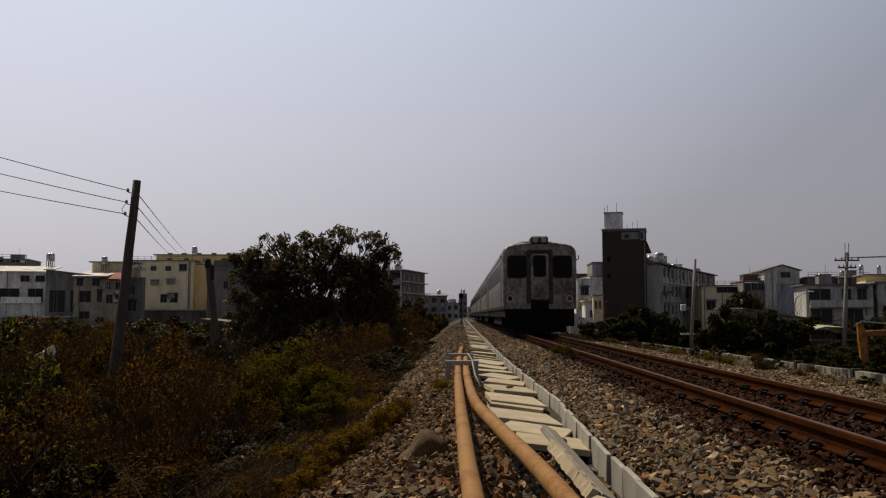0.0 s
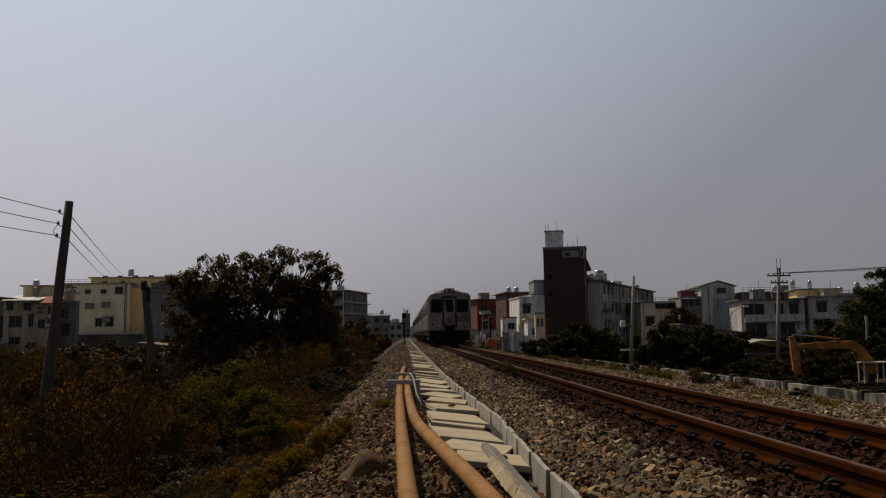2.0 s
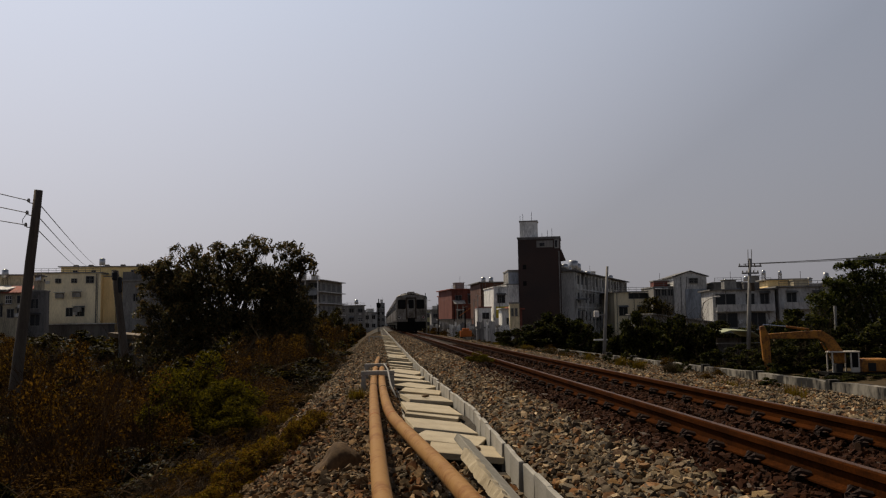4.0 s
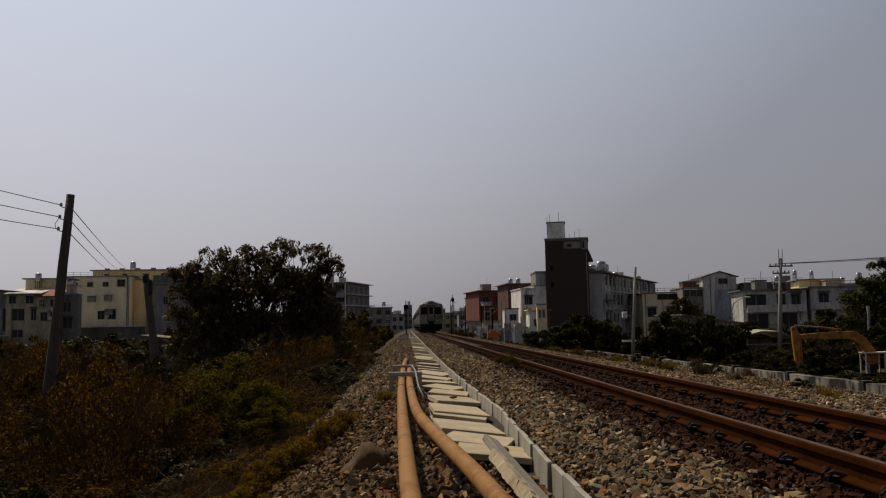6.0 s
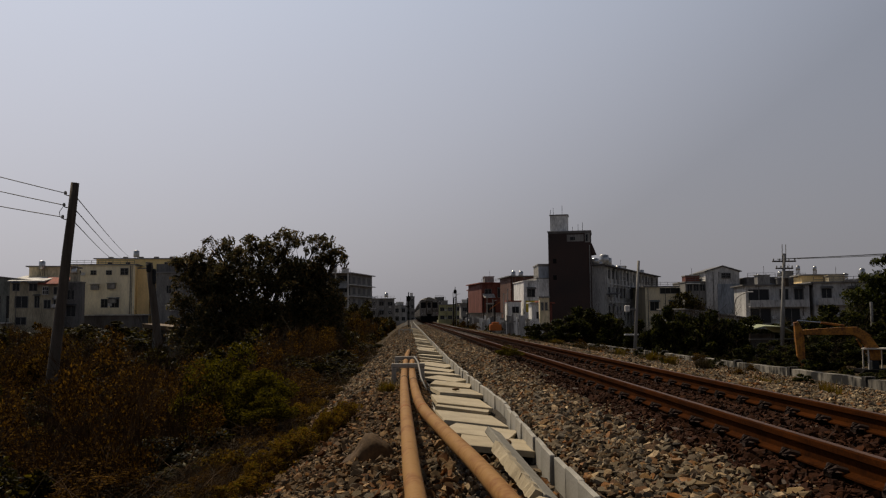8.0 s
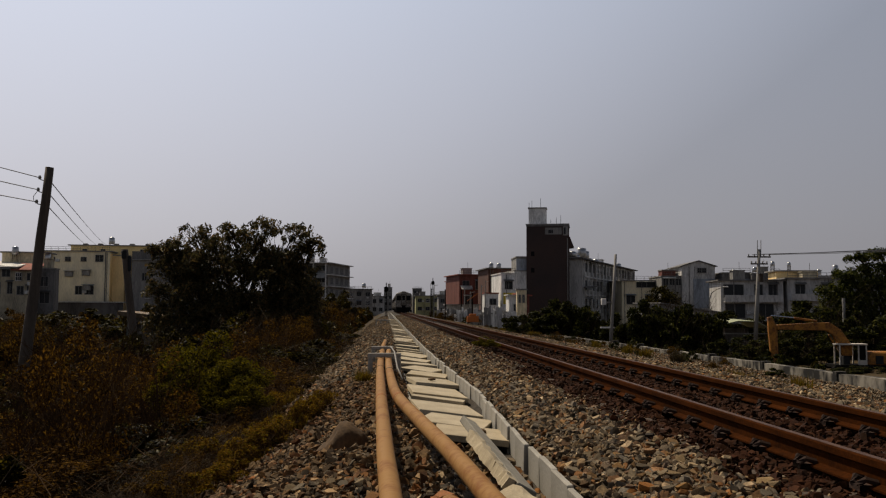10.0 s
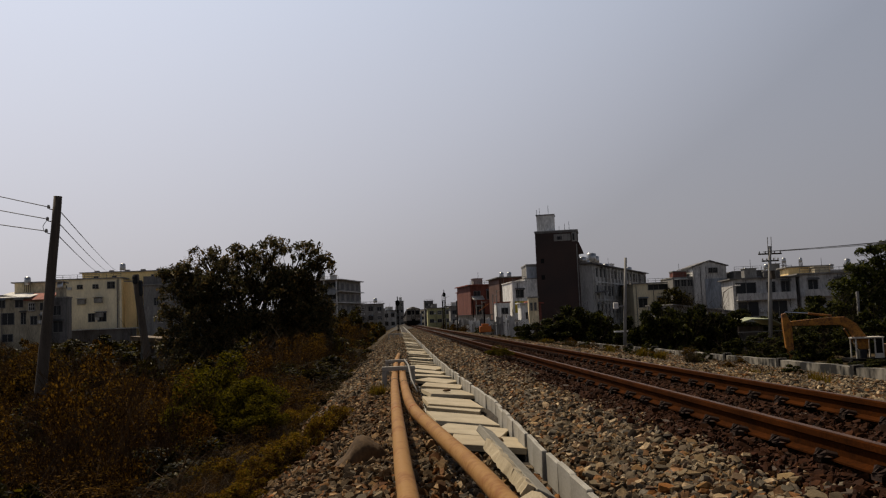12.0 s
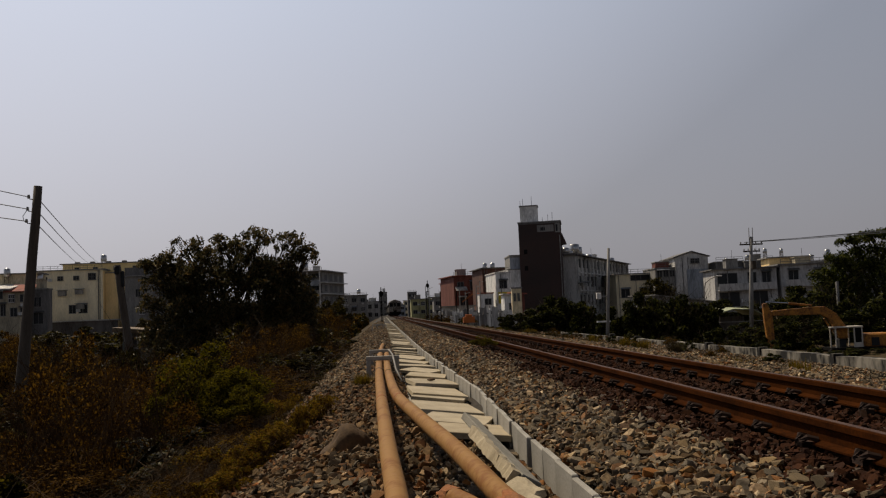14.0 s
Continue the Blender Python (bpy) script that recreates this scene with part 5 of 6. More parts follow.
box(bm, -0.95, 1.35, -0.06, -0.004, 4.2, 6.2)
part("yellow_panel", bm, W_ACID, wy, "acid-yellow painted panel")
house("narrow_house", 24.0, 151, 3.2, 10, 7.4, W_BRIGHT, "whitewashed narrow house with rooftop railings", 3, -2.6, roofmat=W_GREY)
house("side_house", 18.2, 149, 2.3, 3, 3.4, W_BRIGHT, "small white house with a red roof edge", 3, -2.6, [(2.0, 1.0, [(0.2, 1.1)])], roofmat=W_REDROOF)
house("shack", 20.6, 138, 1.8, 4, 2.9, W_BRIGHT, "small white shack beside the line", 0, -2.6, [(1.0, 1.0, [(0.1, 0.5)])], roof="shed", roofmat=W_TIN)
house("shack", 22.0, 138, 1.9, 4, 3.1, W_RED, "small maroon shack beside the line", 0, -2.6, roof="shed", roofmat=W_REDROOF)
house("gatehouse", 18.9, 120, 1.35, 2.6, 3.4, W_CREAM, "cream rendered gatehouse with two slit windows", -6, -2.6, [(2.2, 1.0, [(-0.3, 0.22), (0.25, 0.22)])])
for k in range(7):
    house("yard_wall", 12.5 + 1.05 * k, 118 + 2 * (k % 2), 0.95, 0.4, rnd.uniform(-0.5, 0.5), rnd.choice([W_WHITE, W_GREY, W_TIN]), "pale patched yard wall panel beside the line", rnd.uniform(-8, 8), -2.0, cat="wall")
for k in range(48):
    y = 76 + 1.55 * k
    wd, hh = fit_rnd.uniform(0.6, 1.3), fit_rnd.uniform(0.9, 2.1)
    t = thing("fence_panel", pose(11.5 - 0.034 * (y - 75) + fit_rnd.uniform(-0.25, 0.25), y, -1.1, 0, fit_rnd.uniform(-3, 3), fit_rnd.uniform(35, 75)), "patched pale sheet fence panel between thin posts", "fence", "fence panels")
    ragged = [(wd / 2 - wd * i / 6, hh + fit_rnd.uniform(-0.12, 0.12)) for i in range(7)]
    part("sheet", slab(B(), [(-wd / 2, 0), (wd / 2, 0)] + ragged, -0.015, 0.015), fit_rnd.choice([W_LIGHT, W_WHITE, W_GREY, W_BRIGHT, W_DGREY, W_DGREY]), t)
    part("post", tube(B(), [(wd / 2, 0.05, 0), (wd / 2, 0.05, hh + 0.35)], 0.04, 6), M_CPOLE, t)
for x, y, h in ((8.2, 150, 6.2), (12.4, 128, 4.6), (13.4, 122, 5.4), (16.0, 140, 6.6), (9.4, 185, 7.5), (14.9, 165, 6.0)):
    t = thing("street_post", pose(x, y, -1.2), "slim pale post standing among the houses", "post", "posts among the houses")
    part("shaft", tube(B(), [(0, 0, 0), (0.04, 0, h)], [0.1, 0.06], 8), M_CPOLE, t)
    part("arm", tube(B(), [(0.04, 0, h - 0.3), (0.7, 0, h - 0.1)], 0.035, 6), M_CPOLE, t)
house("market_hall", 15.6, 176, 6.5, 4, 1.5, W_WHITE, "low white canopy building beyond the crossing", 0, -2.0)

tower = house("stair_tower", 28.2, 150, 7.4, 7, 15.6, W_BRICK, "dark brown-black brick stair tower", -13, -3.0, cat="tower")
bm = B()
box(bm, -0.4, 2.5, -0.06, 0.02, 16.9, 18.1)
part("sign_board", bm, W_GREY, tower, "pale grey opening band")
bm = B()
box(bm, 2.72, 3.6, -0.05, 0.02, 16.7, 18.3)
part("corner_window", bm, W_GREY, tower)
bm = slab(B(), [(3.7, 14.6), (4.6, 14.7), (3.9, 16.5), (3.7, 16.5)], 0.2, 4)
part("awning", bm, W_BRICK, tower, "dark side awning")
for zc, xo in ((13.5, -2.6), (10.6, -2.6)):
    bm = B()
    box(bm, xo - 0.3, xo + 0.3, -0.05, 0.02, zc - 0.4, zc + 0.4)
    part("vent_opening", bm, M_GLASS, tower, "small black vent opening")
bm = B()
for k in range(6):
    box(bm, -0.4 + 0.58 * k - 0.03, -0.4 + 0.58 * k + 0.03, -0.10, -0.061, 16.9, 18.1)
part("mullion", bm, W_DGREY, tower)
bm = B()
box(bm, 0.1, 1.0, -0.075, -0.062, 17.1, 17.7)
box(bm, 2.85, 3.2, -0.075, -0.051, 16.9, 18.1)
part("pane", bm, M_GRAYGLASS, tower)
bm = B()
box(bm, -3.75, 3.75, -0.06, 0.0, 18.35, 18.56)
part("cornice", bm, W_DGREY, tower)
part("drainpipe", tube(B(), [(3.5, -0.12, 0.5), (3.5, -0.12, 16.2)], 0.09, 6), W_GREY, tower)
house("roof_tank_room", 26.8, 152.2, 3.1, 3, 18.75, W_BRIGHT, "pale grey square tank room on the stair tower", -13, 15.83, cat="tank room")
for k in range(6):
    bm = B()
    tube(bm, [(0, 0, 0), (0, 0, 1.0 + 0.4 * (k % 3))], 0.035, 5)
    solid("roof_rod", bm, M_UNDER, "thin rod sticking up from the tower roof", "rod", "roof rods", m=pose((25.5, 26.0, 27.6, 29.2, 30.2, 31.0)[k], 153.2 if k < 3 else 152.0, 18.9 if k < 3 else 15.75))
house("factory_wing", 24.2, 151.5, 2.6, 8, 9.9, W_GREY, "grey-green side wing beside the stair tower", -2, -3.0)
bm = B()
box(bm, -1.32, 1.32, -0.08, -0.01, 9.3, 12.6)
part("panel", bm, W_BLUE, bpy.data.objects["factory_wing"], "blue-grey upper panel")
# long building running back from the tower: its front runs from (35.5, 155) to (58, 200)
ang = math.degrees(math.atan2(45, 22.5))
cx, cy = (35.5 + 58) / 2, (155 + 200) / 2
L = math.hypot(22.5, 45)
# The wide top windows stand in for an open gallery's dark shade.
fac = house("factory", cx, cy, L, 9, 9.9, W_LIGHT, "long white three-storey factory with rows of dark windows, the top row standing in for an open gallery", ang, -3.0,
      [(8.5, 1.5, [(-L / 2 + 2.2 + 3.1 * k, 2.6) for k in range(16)]), (5.2, 1.7, [(-L / 2 + 2.2 + 3.1 * k, 2.3) for k in range(16)]), (1.8, 1.6, [(-L / 2 + 2.2 + 3.1 * k, 1.7) for k in range(16)])], roofmat=W_DGREY, cat="factory")
bm = B()
box(bm, -L / 2, L / 2, -1.1, -0.13, 12.75, 12.93)
part("eave", bm, W_DGREY, fac, "dark overhanging eave")
for k in range(17):
    bm = B()
    box(bm, -L / 2 + 0.65 + 3.1 * k - 0.22, -L / 2 + 0.65 + 3.1 * k + 0.22, -0.35, -0.01, 0, 12.7)
    part("pilaster", bm, W_LIGHT, fac)
for z in (6.4, 9.7):
    bm = B()
    box(bm, -L / 2, L / 2, -0.5, -0.36, z - 0.15, z + 0.1)
    part("floor_band", bm, W_LIGHT, fac)
bm = slab(B(), [(-4.0, 7.6), (0.0, 7.9), (0.0, 8.1), (-4.0, 7.8)], -2.2, -0.36)
canopy = part("canopy", bm, W_DGREY, fac, "dark sheet canopy over the yard door")
canopy.matrix_basis = pose(-L / 2 + 3.5, 0, 0)
house("factory_end", 33.9, 157, 4.0, 8, 10.2, W_LIGHT, "white end bay of the factory", 0, -3.0, [(4.0, 3.0, [(-0.6, 1.4)])], roofmat=W_DGREY, cat="factory")
for f, zt, rt, ht in ((0.02, 10.3, 0.75, 0.9), (0.09, 10.1, 0.55, 0.7), (0.16, 10.6, 1.0, 1.7), (0.215, 10.4, 0.95, 1.5), (0.30, 9.9, 0.6, 0.8), (0.42, 9.9, 0.7, 0.9), (0.50, 9.8, 0.6, 0.8), (0.56, 9.8, 0.6, 0.7), (0.9, 9.9, 0.8, 1.2)):
    tank(34.5 + 22 * f, 159.5 + 45 * f, zt - 0.1, rt, ht)
house("factory_shed", 47, 128, 14, 6, 1.6, W_GREY, "long low grey shed in front of the factory", 20, -3.0, roof="shed", roofmat=W_GREY)

gh = house("gabled_house", 59.0, 160, 6.2, 12, 9.9, W_LIGHT, "white gabled house with a small attic window", -6, -3.0, [(8.2, 0.8, [(0.6, 1.6)])], "gable", W_DGREY)
bm = B()
box(bm, -1.0, 3.05, -0.25, -0.01, 4.0, 9.6)
part("blue_wall", bm, W_BLUE, gh, "blue-grey rendered wall")
house("terrace_house", 54.2, 161, 4.0, 10, 7.0, W_GREY, "grey house with a small maroon roof box", -4, -3.0, [(6.0, 1.2, [(-1.2, 0.9), (0, 0.9), (1.2, 0.9)])])
house("roof_box", 54.6, 164, 2.6, 3, 8.3, W_RED, "small maroon rooftop box", -4, 7.2)
house("terrace_house", 49.6, 166, 7.5, 10, 6.3, W_OLIVE, "putty house with an open dark roof terrace", 0, -3.0, [(5.6, 1.0, [(1.2, 4.0)]), (2.6, 1.6, [(-2, 1.6), (1.6, 1.4)])])
for k, (x, z, wm) in enumerate(((65.6, 7.6, W_DGREY), (70.4, 7.4, W_DGREY), (75.6, 7.2, W_GREY), (81.0, 6.8, W_WHITE), (86.6, 7.4, W_GREY))):
    house("row_house", x, 158 - 2 * k, 5.2, 11, z, wm, "grey concrete row house with a balcony", -8, -3.0, [(5.2, 2.0, [(-1.2, 1.5), (1.3, 1.5)]), (1.6, 1.8, [(-1.2, 1.5), (1.2, 1.2)])], balcony=((3.3, -2.4, 2.4),))
    if k in (1, 3):
        tank(x, 163 - 2 * k, z + 0.2, 0.45, 0.8)
house("row_house", 57.2, 132, 9.5, 9, 5.3, W_WHITE, "pale grey two-storey house with a long balcony", -10, -3.0, [(3.7, 2.0, [(-2.8, 3.0), (1.0, 1.2), (3.2, 1.3)]), (0.6, 2.2, [(-2.6, 3.0), (2, 2.4)])], balcony=((2.1, -4.4, 4.4),), roofmat=W_DGREY)
house("row_house", 66.8, 130, 9.0, 9, 5.6, W_WHITE, "white two-storey house with a balcony rail", -10, -3.0, [(3.9, 1.6, [(-2.6, 1.4), (1.4, 1.5)]), (0.6, 1.6, [(-2.2, 1.6), (2, 1.4)])], balcony=((2.3, -4.2, 4.2),), roofmat=W_GREY)
house("row_house", 76.5, 128, 9.5, 9, 5.6, W_GREY, "grey two-storey house beside the trees", -12, -3.0, [(3.6, 1.6, [(-3, 1.6), (0.6, 1.3)])], roofmat=W_DGREY)
house("rooftop_storey", 66.5, 136, 6.5, 5, 7.0, W_YEL, "yellow rooftop room on the row houses", -10, 5.6)
for x, r, h in ((63.6, 0.35, 0.6), (66.4, 0.3, 0.5), (72.4, 0.5, 1.3), (73.6, 0.4, 0.5), (57, 0.35, 0.6)):
    tank(x, 138.5 if x < 70 else 135, 7.6 if 60 < x < 70 else 6.2, r, h)

# ---- plants ----
def leaves(n, centres, radii, size, spread_up=0.3, long=1.9, droop=0.15):
    """Folded leaf blades set round clump centres: two triangles each."""
    k = rng.integers(0, len(centres), n)
    u = rng.normal(0, 1, (n, 3))
    u /= np.linalg.norm(u, axis=1)[:, None]
    r = rng.uniform(0.25, 1.0, n) ** 0.45
    p = centres[k] + u * (radii[k] * r)[:, None]
    a = rng.normal(0, 1, (n, 3)) + u * 0.8
    a[:, 2] -= droop
    a /= np.linalg.norm(a, axis=1)[:, None]
    w = np.cross(a, rng.normal(0, 1, (n, 3)) + np.array([0, 0, spread_up * 3]))
    w /= np.linalg.norm(w, axis=1)[:, None]
    nrm = np.cross(a, w)
    s = size * rng.uniform(0.6, 1.3, n)
    A, W, N = a * (s * long / 2)[:, None], w * (s * 0.42)[:, None], nrm * (s * 0.14)[:, None]
    v = np.stack([p - A, p + W + N, p + A, p - W + N], 1).reshape(-1, 3)
    q = np.arange(n)[:, None] * 4
    f = np.concatenate([q + np.array([0, 1, 2]), q + np.array([0, 2, 3])], 1).reshape(-1, 3)
    return v, f


def clumps(n, box3, rlo, rhi, shape):
    """Clump centres within an ellipsoid-like hull of half sizes box3, standing on z = 0."""
    c = []
    while len(c) < n:
        p = rng.uniform(-1, 1, 3)
        if shape(p):
            c.append((p[0] * box3[0], p[1] * box3[1], (p[2] + 1) / 2 * box3[2]))
    return np.array(c), rng.uniform(rlo, rhi, n)


def dome(p):
    return p[0] ** 2 + p[1] ** 2 + max(0, (p[2] + 1) / 2) ** 2 < 1


TALL = 2.3                              # height of the shrub models for a radius of 1


def shrub_arrays(n, cl, size, rlo=0.14, rhi=0.34, long=1.9, low=-0.75):
    c, r = clumps(cl, (0.95, 0.95, TALL), rlo, rhi, lambda p: dome(p) and p[2] > low)
    return leaves(n, c, r, size, long=long)


def shrub_mesh(n, cl, size, material, low):
    v, f = shrub_arrays(n, cl, size, low=low)
    return np_mesh("foliage", v, f, material)


def stems_mesh(n, half, r0, material, wild=0.9):
    bm = B()
    for k in range(n):
        a, l = rnd.uniform(0, math.tau), rnd.uniform(0.5, 1.0)
        tip = Vector((math.cos(a) * half[0] * l, math.sin(a) * half[1] * l, half[2] * rnd.uniform(0.6, 1.08)))
        pts = [Vector((0.1 * math.cos(a), 0.1 * math.sin(a), -0.2)), tip * 0.35 + Vector((rnd.uniform(-wild, wild), rnd.uniform(-wild, wild), 0)) * 0.4, tip * 0.7 + Vector((rnd.uniform(-wild, wild), rnd.uniform(-wild, wild), 0)) * 0.4, tip]
        tube(bm, pts, [r0, r0 * 0.7, r0 * 0.45, r0 * 0.2], 4)
        for b in range(3):
            s = pts[1].lerp(tip, rnd.uniform(0.1, 0.8))
            tube(bm, [s, s + Vector((rnd.uniform(-1, 1), rnd.uniform(-1, 1), rnd.uniform(0.2, 1))) * 0.28 * half[2]], [r0 * 0.4, r0 * 0.12], 3)
    return mesh_of("stems", bm, material)


KINDS = {
    "dark": dict(label="green broadleaf shrub on the embankment slope, shade put into its leaf tones", mats=[(5200, 0.06, L_SHADED)], half=(1, 1, TALL), stems=(14, 0.018, M_BARK)),
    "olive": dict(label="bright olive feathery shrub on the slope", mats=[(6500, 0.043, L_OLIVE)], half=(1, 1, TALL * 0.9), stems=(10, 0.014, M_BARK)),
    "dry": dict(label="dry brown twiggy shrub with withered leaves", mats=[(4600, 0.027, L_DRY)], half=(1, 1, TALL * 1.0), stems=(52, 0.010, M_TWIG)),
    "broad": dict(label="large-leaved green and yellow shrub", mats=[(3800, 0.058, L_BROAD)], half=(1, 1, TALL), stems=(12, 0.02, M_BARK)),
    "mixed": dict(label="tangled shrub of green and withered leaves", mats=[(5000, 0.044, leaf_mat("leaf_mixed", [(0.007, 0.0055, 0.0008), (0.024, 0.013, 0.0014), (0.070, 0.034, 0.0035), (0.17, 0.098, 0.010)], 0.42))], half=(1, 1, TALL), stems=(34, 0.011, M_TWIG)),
    "bush": dict(label="dense green bush beside the track, shade put into its dark leaf tones", mats=[(5200, 0.095, L_RIGHT)], half=(1, 1, TALL), stems=(10, 0.02, M_BARK)),
}
KINDS["weed"] = dict(label="low yellow-orange weed hugging the ballast slope", mats=[(2600, 0.075, leaf_mat("leaf_weed", [(0.045, 0.025, 0.003), (0.115, 0.060, 0.005), (0.20, 0.108, 0.009), (0.15, 0.120, 0.008)], 0.4))], half=(1, 1, TALL), stems=(16, 0.02, M_TWIG))
KINDS["tangle"] = dict(label="tangle of bare grey-brown twigs at the foot of the ballast", mats=[(260, 0.04, L_STRAW)], half=(1, 1, TALL), stems=(80, 0.011, mat("grey_twig", (0.115, 0.088, 0.058), (0.045, 0.032, 0.020), 0.9, scale=6, spec=0.05)))
LIB = {}
for key, q in KINDS.items():
    LIB[key] = []
    for v in range(3):
        n, size, lm = q["mats"][0]
        LIB[key].append((shrub_mesh(n, 20, size, lm, 0.15 if key == "olive" else -0.75), stems_mesh(q["stems"][0], q["half"], q["stems"][1], q["stems"][2])))


def shrub(kind, x, y, top, r, ground=None, label=None):
    """A shrub of radius r whose crown reaches up to the height top."""
    g = ground_z(x) - 0.1 if ground is None else ground
    fol, stm = LIB[kind][rnd.randrange(3)]
    t = thing("shrub", pose(x, y, g, 0, 0, rnd.uniform(0, 360)), label or KINDS[kind]["label"], "shrub", "shrubs beside the track")
    hgt = max(0.4, top - g)
    for nm, me in (("foliage", fol), ("branchwork", stm)):
        o = part(nm, me, None, t)
        o.scale = (r, r, hgt / TALL)
    return t


def left_top(x, y):
    """Height of the scrub's upper surface left of the line."""
    edge = -1.75 - x
    return min(-0.75 + 0.62 * edge, 0.42) + 0.16 * noise.noise((x * 0.5, y * 0.35, 5))


def crown_top(x, y):
    """The scrub is lower before the pole and the hut, and in the hollow below the olive bushes."""
    top, q = left_top(x, y), x / y
    if -0.52 < q < -0.36 and y < 21.5:
        top = min(top, 0.66 - 0.066 * y)
    elif -0.36 <= q < -0.19 and y > 11:
        top = min(top, 0.45 - 0.024 * y)
    if x > -4.4 and 6.5 < y < 12:
        top -= 0.4
    return max(top, ground_z(x) + 0.45)


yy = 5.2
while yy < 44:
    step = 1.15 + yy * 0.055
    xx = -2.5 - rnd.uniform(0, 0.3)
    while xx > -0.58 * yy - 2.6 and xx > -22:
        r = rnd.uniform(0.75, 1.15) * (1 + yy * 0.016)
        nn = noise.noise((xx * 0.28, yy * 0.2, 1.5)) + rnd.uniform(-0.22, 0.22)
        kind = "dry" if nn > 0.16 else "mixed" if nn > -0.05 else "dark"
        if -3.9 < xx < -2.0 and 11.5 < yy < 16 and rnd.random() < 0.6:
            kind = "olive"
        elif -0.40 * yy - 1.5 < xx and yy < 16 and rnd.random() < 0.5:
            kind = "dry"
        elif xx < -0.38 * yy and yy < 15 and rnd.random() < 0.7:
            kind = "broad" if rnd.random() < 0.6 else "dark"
        # Nearest shrubs take the blackest leaves in place of deep shade.
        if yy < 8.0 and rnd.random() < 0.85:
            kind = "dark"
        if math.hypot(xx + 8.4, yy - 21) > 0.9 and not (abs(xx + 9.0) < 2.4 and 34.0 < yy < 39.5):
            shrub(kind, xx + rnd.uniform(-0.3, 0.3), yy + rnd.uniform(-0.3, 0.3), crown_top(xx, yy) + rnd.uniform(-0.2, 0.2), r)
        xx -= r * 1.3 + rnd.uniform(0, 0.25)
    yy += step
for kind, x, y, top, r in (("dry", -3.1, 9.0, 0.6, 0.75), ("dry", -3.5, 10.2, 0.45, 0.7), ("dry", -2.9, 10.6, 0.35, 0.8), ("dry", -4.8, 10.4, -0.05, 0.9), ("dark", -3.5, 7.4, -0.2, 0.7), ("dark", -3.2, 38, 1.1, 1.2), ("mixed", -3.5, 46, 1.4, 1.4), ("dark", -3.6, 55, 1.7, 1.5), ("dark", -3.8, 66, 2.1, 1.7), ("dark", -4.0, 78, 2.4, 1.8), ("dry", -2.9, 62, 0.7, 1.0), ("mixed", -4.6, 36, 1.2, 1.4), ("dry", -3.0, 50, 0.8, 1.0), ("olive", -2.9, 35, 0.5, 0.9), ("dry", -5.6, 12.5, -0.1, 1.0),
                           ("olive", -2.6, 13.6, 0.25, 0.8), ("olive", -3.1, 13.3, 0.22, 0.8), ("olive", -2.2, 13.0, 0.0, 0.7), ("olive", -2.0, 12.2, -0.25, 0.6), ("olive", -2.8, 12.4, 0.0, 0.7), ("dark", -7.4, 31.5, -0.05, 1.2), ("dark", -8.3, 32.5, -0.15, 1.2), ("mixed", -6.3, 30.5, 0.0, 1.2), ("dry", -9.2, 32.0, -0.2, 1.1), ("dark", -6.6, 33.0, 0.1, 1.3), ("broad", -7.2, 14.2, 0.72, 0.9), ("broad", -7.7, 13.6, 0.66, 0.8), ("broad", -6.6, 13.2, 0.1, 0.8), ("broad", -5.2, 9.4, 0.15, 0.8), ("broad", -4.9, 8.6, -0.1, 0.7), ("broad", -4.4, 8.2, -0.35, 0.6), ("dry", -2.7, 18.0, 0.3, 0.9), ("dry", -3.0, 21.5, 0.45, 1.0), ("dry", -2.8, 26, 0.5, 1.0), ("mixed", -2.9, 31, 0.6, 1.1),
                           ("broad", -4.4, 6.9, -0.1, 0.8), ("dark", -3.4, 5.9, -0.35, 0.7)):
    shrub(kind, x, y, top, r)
# low weeds creeping over the edge of the ballast
for k in range(26):
    y = 6.2 + 0.42 * k + rnd.uniform(-0.2, 0.2)
    x = -1.62 - rnd.uniform(0, 0.4)
    shrub(rnd.choice(["dry", "mixed", "weed", "tangle"]), x, y, -0.66 + rnd.uniform(-0.12, 0.18), rnd.uniform(0.25, 0.45))
for k in range(11):
    y = 7.4 + 0.30 * k
    x = -1.42 + 0.075 * k + rnd.uniform(-0.08, 0.08)
    shrub("weed", x, y, float(np.interp(x, BX, BZ)) + rnd.uniform(0.08, 0.24), rnd.uniform(0.16, 0.30), float(np.interp(x, BX, BZ)) - 0.08)
for k in range(9):
    y = 7.6 + 0.45 * k
    shrub("tangle", -1.85 - rnd.uniform(0, 0.35), y, -0.72 + rnd.uniform(-0.08, 0.15), rnd.uniform(0.3, 0.5))
